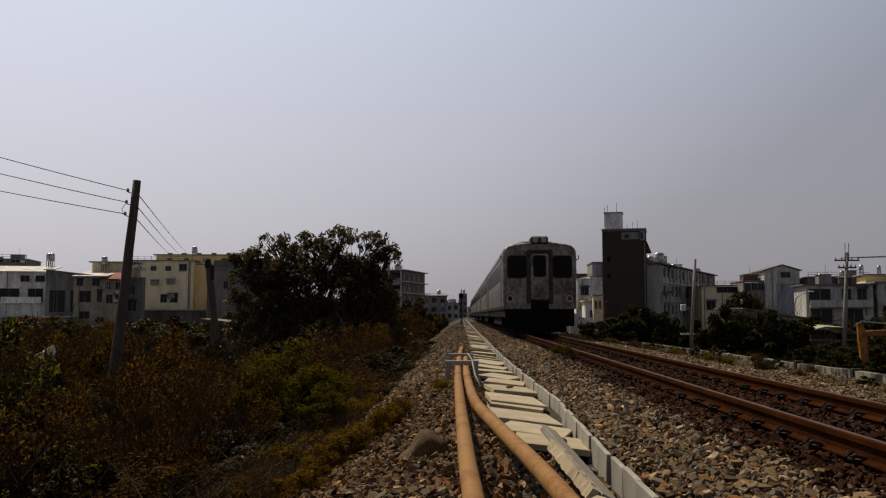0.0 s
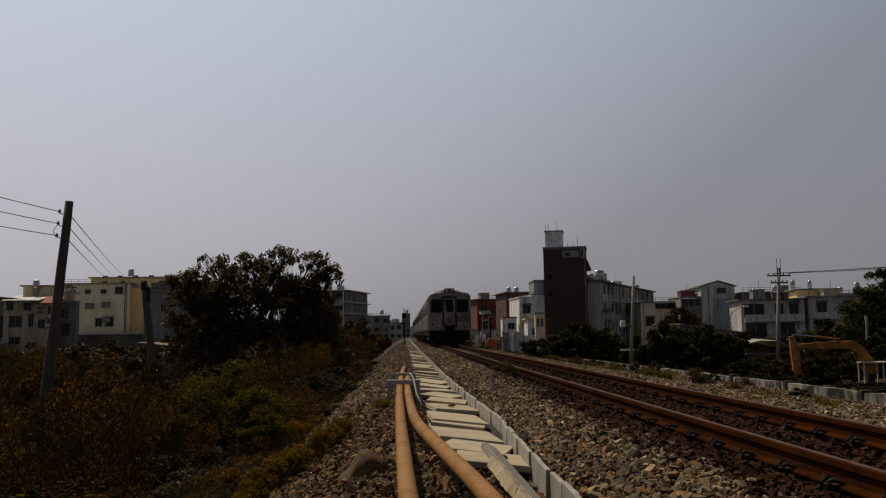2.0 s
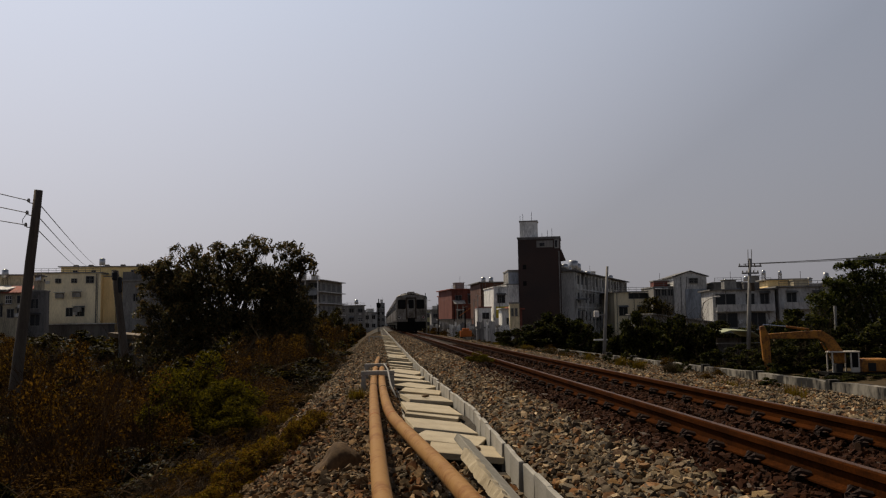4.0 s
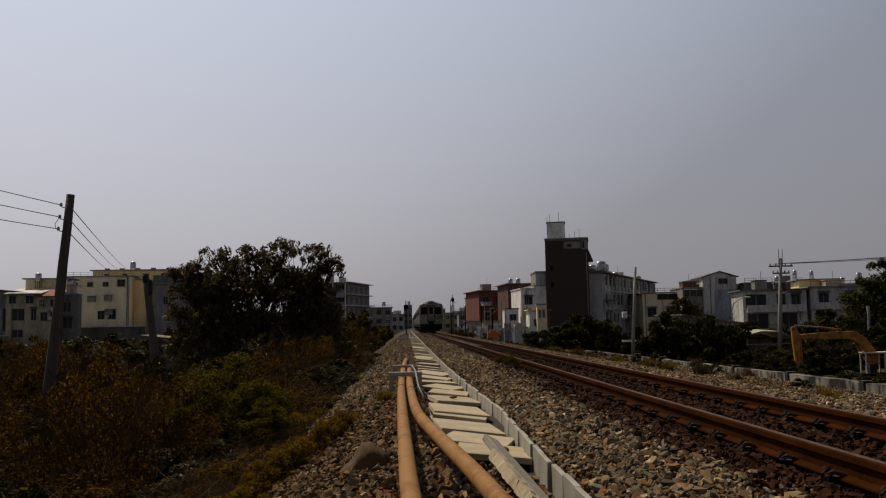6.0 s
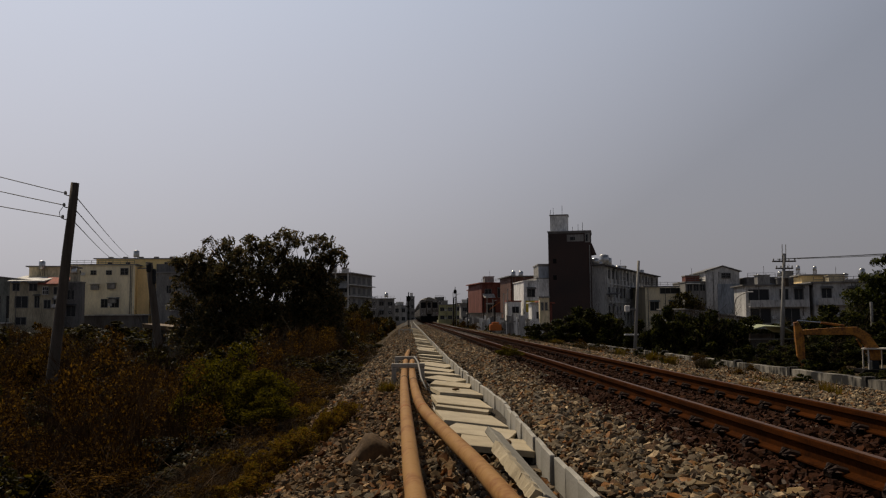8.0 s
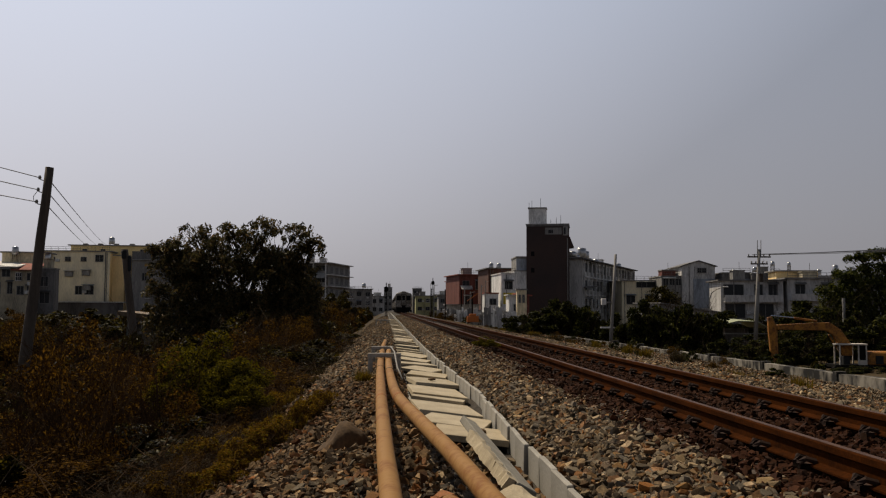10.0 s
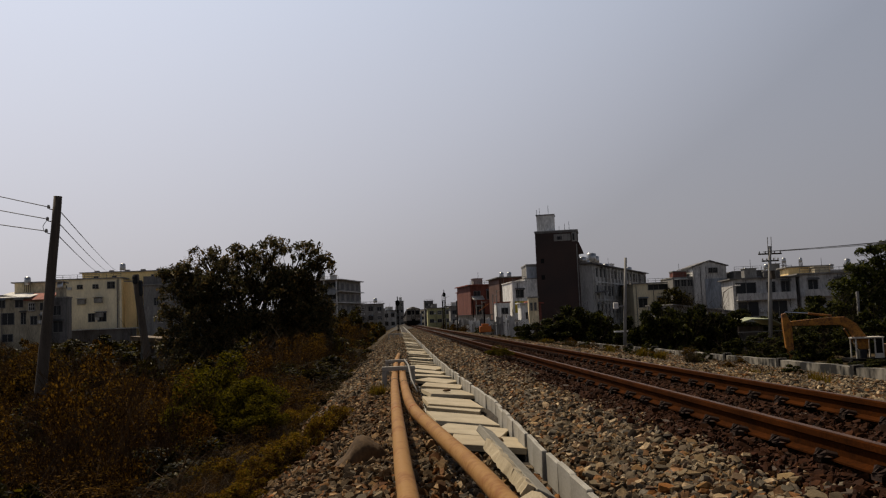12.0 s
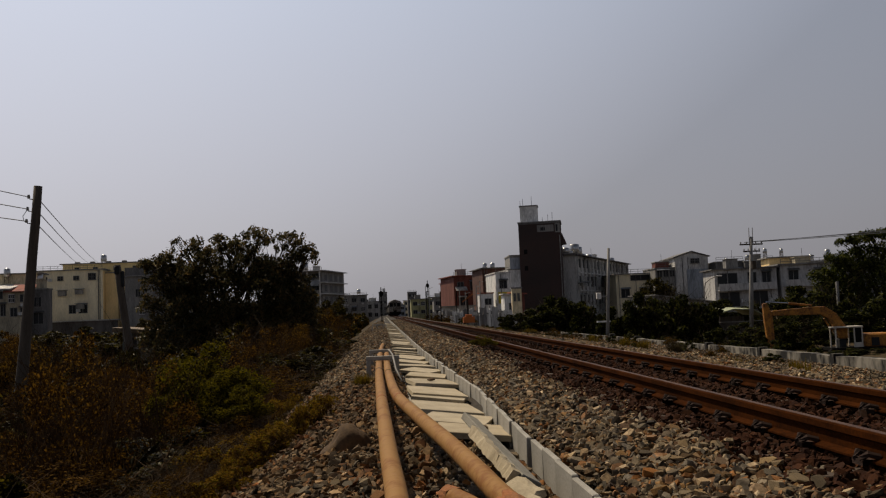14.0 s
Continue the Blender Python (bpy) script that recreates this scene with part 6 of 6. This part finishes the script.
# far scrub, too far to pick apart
for mname, lm, seed in (("far_scrub", L_SHADED, 1), ("far_dry_scrub", bpy.data.materials["leaf_mixed"], 2)):
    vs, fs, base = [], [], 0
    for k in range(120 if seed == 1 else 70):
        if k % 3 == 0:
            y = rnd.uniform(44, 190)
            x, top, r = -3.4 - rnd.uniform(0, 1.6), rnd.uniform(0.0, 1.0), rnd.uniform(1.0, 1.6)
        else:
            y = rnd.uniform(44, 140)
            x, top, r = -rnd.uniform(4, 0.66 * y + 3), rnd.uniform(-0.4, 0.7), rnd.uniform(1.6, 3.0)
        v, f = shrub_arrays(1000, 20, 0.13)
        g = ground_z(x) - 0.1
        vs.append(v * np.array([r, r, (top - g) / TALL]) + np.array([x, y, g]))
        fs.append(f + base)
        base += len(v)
    tagged(new(mname, np_mesh(mname, np.concatenate(vs), np.concatenate(fs), lm)), "scrub of green and brown bushes reaching to the houses, shade put into the leaf tones", "scrub", kind="stuff")
# bushes right of the line, their black shade put into the leaf tones
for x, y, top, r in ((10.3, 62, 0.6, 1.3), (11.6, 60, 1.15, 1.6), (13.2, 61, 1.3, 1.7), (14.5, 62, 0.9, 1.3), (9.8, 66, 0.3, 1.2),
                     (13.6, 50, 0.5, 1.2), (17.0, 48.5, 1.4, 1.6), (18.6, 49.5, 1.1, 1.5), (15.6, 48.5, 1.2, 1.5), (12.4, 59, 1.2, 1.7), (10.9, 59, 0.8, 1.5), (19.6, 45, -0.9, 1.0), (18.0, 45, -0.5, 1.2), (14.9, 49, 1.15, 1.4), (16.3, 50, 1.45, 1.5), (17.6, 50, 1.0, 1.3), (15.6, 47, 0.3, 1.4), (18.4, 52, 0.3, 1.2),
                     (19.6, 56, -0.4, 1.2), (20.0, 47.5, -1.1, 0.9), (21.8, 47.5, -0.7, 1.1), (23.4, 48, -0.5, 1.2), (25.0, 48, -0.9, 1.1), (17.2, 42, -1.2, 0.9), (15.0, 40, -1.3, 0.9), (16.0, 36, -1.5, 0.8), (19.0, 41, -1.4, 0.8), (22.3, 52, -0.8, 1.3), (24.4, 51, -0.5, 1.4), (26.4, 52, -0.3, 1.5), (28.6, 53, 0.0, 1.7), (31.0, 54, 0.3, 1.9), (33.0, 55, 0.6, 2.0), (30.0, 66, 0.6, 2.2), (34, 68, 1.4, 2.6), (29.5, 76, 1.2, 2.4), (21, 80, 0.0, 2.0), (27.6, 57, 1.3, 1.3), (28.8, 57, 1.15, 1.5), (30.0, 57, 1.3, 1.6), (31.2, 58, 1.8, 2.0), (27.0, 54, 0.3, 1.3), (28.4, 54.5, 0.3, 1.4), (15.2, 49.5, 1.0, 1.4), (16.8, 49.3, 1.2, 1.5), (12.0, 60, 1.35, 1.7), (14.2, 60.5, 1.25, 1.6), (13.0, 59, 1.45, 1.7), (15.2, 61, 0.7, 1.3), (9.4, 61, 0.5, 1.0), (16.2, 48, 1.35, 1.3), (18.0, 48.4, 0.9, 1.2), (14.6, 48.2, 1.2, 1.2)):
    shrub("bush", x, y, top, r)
for k in range(20):
    shrub(rnd.choice(["bush", "mixed"]), rnd.uniform(8.2, 10.4), 22 + 3.0 * k, rnd.uniform(-0.95, -0.65), rnd.uniform(0.3, 0.5))
for k in range(16):
    shrub(rnd.choice(["bush", "dark"]), rnd.uniform(22, 70), rnd.uniform(84, 122), rnd.uniform(-1.4, 0.3), rnd.uniform(1.6, 2.8))
for k in range(14):
    shrub(rnd.choice(["bush", "mixed"]), 8.0 + rnd.uniform(0, 3), 92 + 6 * k, rnd.uniform(-0.3, 0.5), rnd.uniform(0.8, 1.4))

for k in range(14):
    shrub(rnd.choice(["bush", "mixed", "dry"]), rnd.uniform(10.3, 10.95), 27 + 2.4 * k + rnd.uniform(-0.6, 0.6), rnd.uniform(-0.85, -0.55), rnd.uniform(0.3, 0.5))
for k in range(14):
    shrub(rnd.choice(["bush", "bush", "dark"]), 12.5 + rnd.uniform(0, 1.2), 15 + 2.3 * k, rnd.uniform(-1.05, -0.7), rnd.uniform(0.5, 0.7))
for k in range(9):
    shrub("bush", 20.5 + 0.9 * k, 41.3 + rnd.uniform(-0.5, 0.5), rnd.uniform(-2.15, -1.9), rnd.uniform(0.7, 1.0))
# grass tufts along the ballast edge and between stones
bl = []
for v in range(4):
    n = 170
    a, l = rng.uniform(0, math.tau, n), rng.uniform(0.5, 1.0, n)
    lean = rng.uniform(0.15, 0.9, n)
    base = np.stack([rng.normal(0, 0.22, n), rng.normal(0, 0.22, n), np.zeros(n)], 1)
    tip = base + np.stack([np.cos(a) * lean * l, np.sin(a) * lean * l, l * (1.1 - 0.5 * lean)], 1)
    mid = (base + tip) / 2 + np.array([0, 0, 0.12])
    side = np.stack([-np.sin(a), np.cos(a), np.zeros(n)], 1) * 0.022
    vv = np.stack([base - side, base + side, mid + side * 0.8, tip, mid - side * 0.8], 1).reshape(-1, 3)
    q = np.arange(n)[:, None] * 5
    ff = np.concatenate([q + np.array([0, 1, 2]), q + np.array([0, 2, 4]), q + np.array([4, 2, 3])], 1).reshape(-1, 3)
    bl.append(np_mesh("grass_tuft", vv, ff, L_YELLOW if v % 2 else L_STRAW))


def tuft(x, y, z, s, label="yellowed grass tuft on the ballast slope"):
    o = tagged(new("grass_tuft", bl[rnd.choice((0, 2)) if label.startswith("dull") else rnd.randrange(4)]), label, "grass", "grass tufts")
    o.matrix_basis = Matrix.Translation((x, y, z)) @ pose(0, 0, 0, 0, 0, rnd.uniform(0, 360)) @ Matrix.Diagonal((s, s, s, 1))
    return o


for k in range(30):
    y = 6 + 1.1 * k + rnd.uniform(-0.3, 0.3)
    x = -1.62 + rnd.uniform(-0.35, 0.25)
    tuft(x, y, float(np.interp(x, BX, BZ)) - 0.03, rnd.uniform(0.14, 0.26), "dull straw-coloured grass tuft on the ballast slope" if k % 4 else "yellowed grass tuft on the ballast slope")
for x, y, s in ((-0.98, 9.2, 0.30), (-1.1, 9.6, 0.33), (-1.2, 8.9, 0.3), (-0.85, 9.9, 0.24), (-1.05, 9.0, 0.22), (-1.25, 9.3, 0.3), (-0.3, 13.2, 0.25), (-0.36, 13.6, 0.22)):
    tuft(x, y, float(np.interp(x, BX, BZ)) - 0.02, s)
for k in range(40):
    x = 7.2 + rnd.uniform(0, 2.4)
    tuft(x, 12 + 1.3 * k, -0.95, rnd.uniform(0.3, 0.5), "green-yellow grass tuft beside the track")
shrub("olive", 2.25, 19.2, -0.06, 0.42, -0.28, "low green weed patch growing beside the rail")
bm = B()
bmesh.ops.create_icosphere(bm, subdivisions=4, radius=0.085)
for q in bm.verts:
    k = 1 + 0.9 * noise.noise(q.co * 14) + 0.5 * noise.noise(q.co * 33)
    q.co = Vector((q.co.x * 1.25, q.co.y * 0.7, q.co.z * 0.75 + 0.10 * max(0.0, 1 - abs(q.co.x - 0.02) * 22))) * k
solid("plastic_bag", bm, M_WHITE, "crumpled white plastic bag caught in the scrub", "plastic bag", m=pose(-6.75, 14, 0.12, 20, 10, 0))
# tall dry stalks standing out of the scrub
for k in range(14):
    y = rnd.uniform(8.5, 19)
    x = -y * rnd.uniform(0.24, 0.56)
    st = thing("dry_stalk", pose(x, y, crown_top(x, y) - 0.7, rnd.uniform(-8, 8), rnd.uniform(-14, 14), rnd.uniform(0, 360)), "tall bare straw-brown stalk standing out of the scrub", "stalk", "dry stalks")
    hh = rnd.uniform(0.8, 1.25)
    bm = B()
    tube(bm, [(0, 0, 0), (0.03, 0, hh * 0.5), (0.10, 0.02, hh)], [0.006, 0.0045, 0.0025], 5)
    part("stem", bm, M_TWIG, st)
    for b in range(6):
        z0, a = hh * rnd.uniform(0.35, 0.95), rnd.uniform(0, math.tau)
        le = rnd.uniform(0.12, 0.32)
        bm = B()
        tube(bm, [(0.04, 0, z0), (0.04 + math.cos(a) * le * 0.5, math.sin(a) * le * 0.5, z0 + le * 0.5), (0.04 + math.cos(a) * le * 0.8, math.sin(a) * le * 0.8, z0 + le)], [0.004, 0.003, 0.0015], 4)
        part("twig", bm, M_TWIG, st)
# spiky plant and bare twigs in the hollow
spk = thing("spiky_plant", pose(-3.1, 10.4, -1.4), "spiky green agave-like plant in the scrub", "plant")
n = 26
for k in range(n):
    a, le = k * 2.4, rnd.uniform(0.5, 0.85)
    bm = B()
    dx, dy = math.cos(a), math.sin(a)
    pts = [Vector((dx * 0.04, dy * 0.04, 0)), Vector((dx * 0.25, dy * 0.25, 0.6)) * le, Vector((dx * 0.6, dy * 0.6, 0.95)) * le]
    sd = Vector((-dy, dx, 0))
    vs = [bm.verts.new(p) for p in (pts[0] - sd * 0.02, pts[0] + sd * 0.02, pts[1] + sd * 0.03, pts[2], pts[1] - sd * 0.03)]
    bmesh.ops.solidify(bm, geom=[bm.faces.new(vs)], thickness=0.006)
    part("blade", bm, L_BROAD, spk)
for k, (x, y, z) in enumerate(((-1.85, 9.2, -0.85), (-2.0, 9.6, -0.9), (-2.3, 12.5, -0.6), (-3.4, 8.0, -0.9))):
    tw = thing("dead_branch", pose(x, y, z), "bare grey dead branch sticking out of the scrub", "branch", "dead branches")
    for b in range(7):
        a = rnd.uniform(-1.2, 1.2)
        bm = B()
        tube(bm, [(0, 0, 0), (0.2 * math.sin(a), rnd.uniform(-0.1, 0.1), 0.25), (0.55 * math.sin(a * 1.2), rnd.uniform(-0.2, 0.2), 0.3 + 0.35 * math.cos(a))], [0.005, 0.0035, 0.002], 4)
        part("twig", bm, M_TWIG, tw, "dry brown-grey twig")


# ---- trees ----
def tree(name, base, sprays, masses, counts, leaf_size, lm, label, trunk_r=0.22, droop=0.3):
    """sprays: open upper crown parts, masses: dense ones, as (x, y, z, rx, ry, rz) from the base. counts: clusters in a spray and in a mass,
    and leaves in a cluster of either. Limbs reach into each part, and twigs to its clusters."""
    t = thing(name, Matrix.Translation(base), label, "tree")
    bm = B()
    fork = Vector((0.15, 0, 1.5))
    tube(bm, [(0, 0, -0.3), (0.05, 0, 0.6), fork], [trunk_r * 1.25, trunk_r, trunk_r * 0.85], 10)
    part("trunk", bm, M_BARK, t)
    vs, fs, total = [], [], 0
    for lobes, n, per, open_ in ((sprays, counts[0], counts[2], True), (masses, counts[1], counts[3], False)):
        cen, rad = [], []
        for lx, ly, lz, rx, ry, rz in lobes:
            c = Vector((lx, ly, lz))
            bm = B()
            mid = fork.lerp(c, 0.55) + Vector((rnd.uniform(-0.3, 0.3), rnd.uniform(-0.3, 0.3), -0.1))
            tube(bm, [fork, mid, c], [trunk_r * 0.5, trunk_r * 0.3, trunk_r * 0.10], 6)
            for k in range(n):
                u = Vector((rnd.gauss(0, 1), rnd.gauss(0, 1), rnd.gauss(0.2 if open_ else 0, 1))).normalized() * (rnd.uniform(0.45, 1.0) if open_ else rnd.uniform(0.1, 1.0) ** 0.4)
                e = c + Vector((u.x * rx, u.y * ry, u.z * rz))
                cen.append(e[:])
                rad.append(rnd.uniform(1.3, 2.6) * leaf_size * (1.0 if open_ else 1.6))
                if open_ or k % 4 == 0:
                    p = mid.lerp(c, rnd.uniform(0.3, 1.0))
                    tube(bm, [p, p.lerp(e, 0.55) + Vector((rnd.uniform(-0.1, 0.1), rnd.uniform(-0.1, 0.1), 0.08)), e], [trunk_r * 0.09, trunk_r * 0.06, trunk_r * 0.025], 4)
            part("limb", bm, M_BARK, t)
        v, f = leaves(len(cen) * per, np.array(cen), np.array(rad), leaf_size, long=2.3 if open_ else 1.9, droop=droop)
        vs.append(v)
        fs.append(f + total)
        total += len(v)
    part("crown", np_mesh("crown", np.concatenate(vs), np.concatenate(fs), lm), None, t, "uneven crown of small dark leaves")
    return t


tree("tree", (-5.9, 35, -2.7), [(-3.1, 0, 5.75, 0.5, 0.5, 0.35), (-2.45, 0, 5.8, 0.5, 0.6, 0.4), (-1.75, 0, 6.4, 0.75, 0.8, 0.5), (-0.95, 0, 6.0, 0.6, 0.7, 0.4), (-0.2, 0, 6.45, 0.75, 0.8, 0.48), (1.05, 0, 6.65, 0.75, 0.8, 0.55), (0.4, 0, 6.1, 0.7, 0.7, 0.4), (2.15, 0, 6.5, 0.8, 0.8, 0.5), (3.0, 0, 5.95, 0.55, 0.6, 0.38), (2.4, 0, 5.8, 0.6, 0.6, 0.4), (-2.9, 0, 5.0, 0.7, 0.8, 0.5), (-3.2, 0, 4.2, 0.55, 0.7, 0.5), (2.7, 0, 4.9, 0.55, 0.7, 0.5), (3.0, 0, 4.1, 0.5, 0.6, 0.5), (-2.2, 0, 5.4, 0.6, 0.7, 0.4), (-3.0, -0.2, 3.3, 0.6, 0.7, 0.5)],
     [(-2.0, 0, 4.7, 0.8, 0.9, 0.6), (-1.0, 0, 5.2, 1.2, 1.2, 0.65), (0.6, 0, 5.35, 1.3, 1.2, 0.75), (1.6, 0, 5.1, 0.9, 1.0, 0.7), (-1.6, -0.3, 3.8, 1.3, 1.3, 0.9), (0.4, -0.4, 4.2, 1.9, 1.4, 1.1), (2.1, -0.3, 3.9, 1.0, 1.0, 0.9), (-2.0, -0.5, 2.7, 1.5, 1.3, 1.0), (0.2, -0.6, 2.7, 2.1, 1.4, 1.2), (2.2, -0.5, 2.7, 1.2, 1.2, 1.2), (0.4, -0.7, 1.6, 2.6, 1.3, 1.0), (0.0, -0.3, 3.5, 1.6, 1.0, 1.2), (2.6, -0.3, 3.4, 0.8, 0.9, 0.9)],
     (30, 120, 20, 34), 0.08, L_TREE, "spreading dark-leaved tree in the scrub", 0.2, 0.5)
tree("tree", (37.5, 62, -2.4), [(-2.3, 0, 7.1, 1.2, 1.0, 0.28), (-0.6, 0, 7.4, 1.4, 1.2, 0.35), (1.4, 0, 7.6, 1.6, 1.2, 0.4), (-3.4, 0, 5.8, 1.1, 1.0, 0.3), (-1.6, 0, 6.2, 1.3, 1.2, 0.35), (-4.6, 0, 4.6, 1.2, 1.0, 0.35)],
     [(-2.0, 0, 5.2, 2.0, 1.6, 0.55), (0.8, 0, 6.2, 2.2, 1.8, 0.7), (-3.6, 0, 4.0, 1.9, 1.6, 0.7), (-1.0, 0, 4.0, 2.6, 1.8, 0.9), (2.2, 0, 4.8, 2.4, 1.8, 1.1), (-3.6, 0, 2.6, 2.0, 1.6, 0.9), (-0.8, 0, 2.4, 2.6, 1.8, 1.2), (2.4, 0, 2.6, 2.6, 1.8, 1.3), (-3.0, 0, 1.2, 2.4, 1.6, 1.0), (1.0, 0, 1.0, 3.0, 1.6, 1.0)],
     (30, 70, 24, 30), 0.13, L_LAYER, "layered green tree beyond the excavator", 0.25, 0.0)
tree("tree", (48.5, 150, -3.0), [(0, 0, 7.2, 1.6, 1.4, 0.8)], [(0, 0, 6.0, 2.4, 2.0, 1.5), (1.6, 0, 5.0, 2.2, 2.0, 1.5), (-1.8, 0, 4.6, 2.0, 1.8, 1.4), (0, 0, 3.0, 2.6, 2.0, 1.6)], (20, 50, 16, 24), 0.22, L_SHADED, "round olive tree between the houses", 0.25)


def motions():
    """The train draws away at a steady 12.6 m/s."""
    for k, c in enumerate(cars):
        walk(c, [(0.5 * i, pose(TRACK, 35.0 + (CAR_L + 0.7) * k + 6.3 * i, 0)) for i in range(29)])


motions()
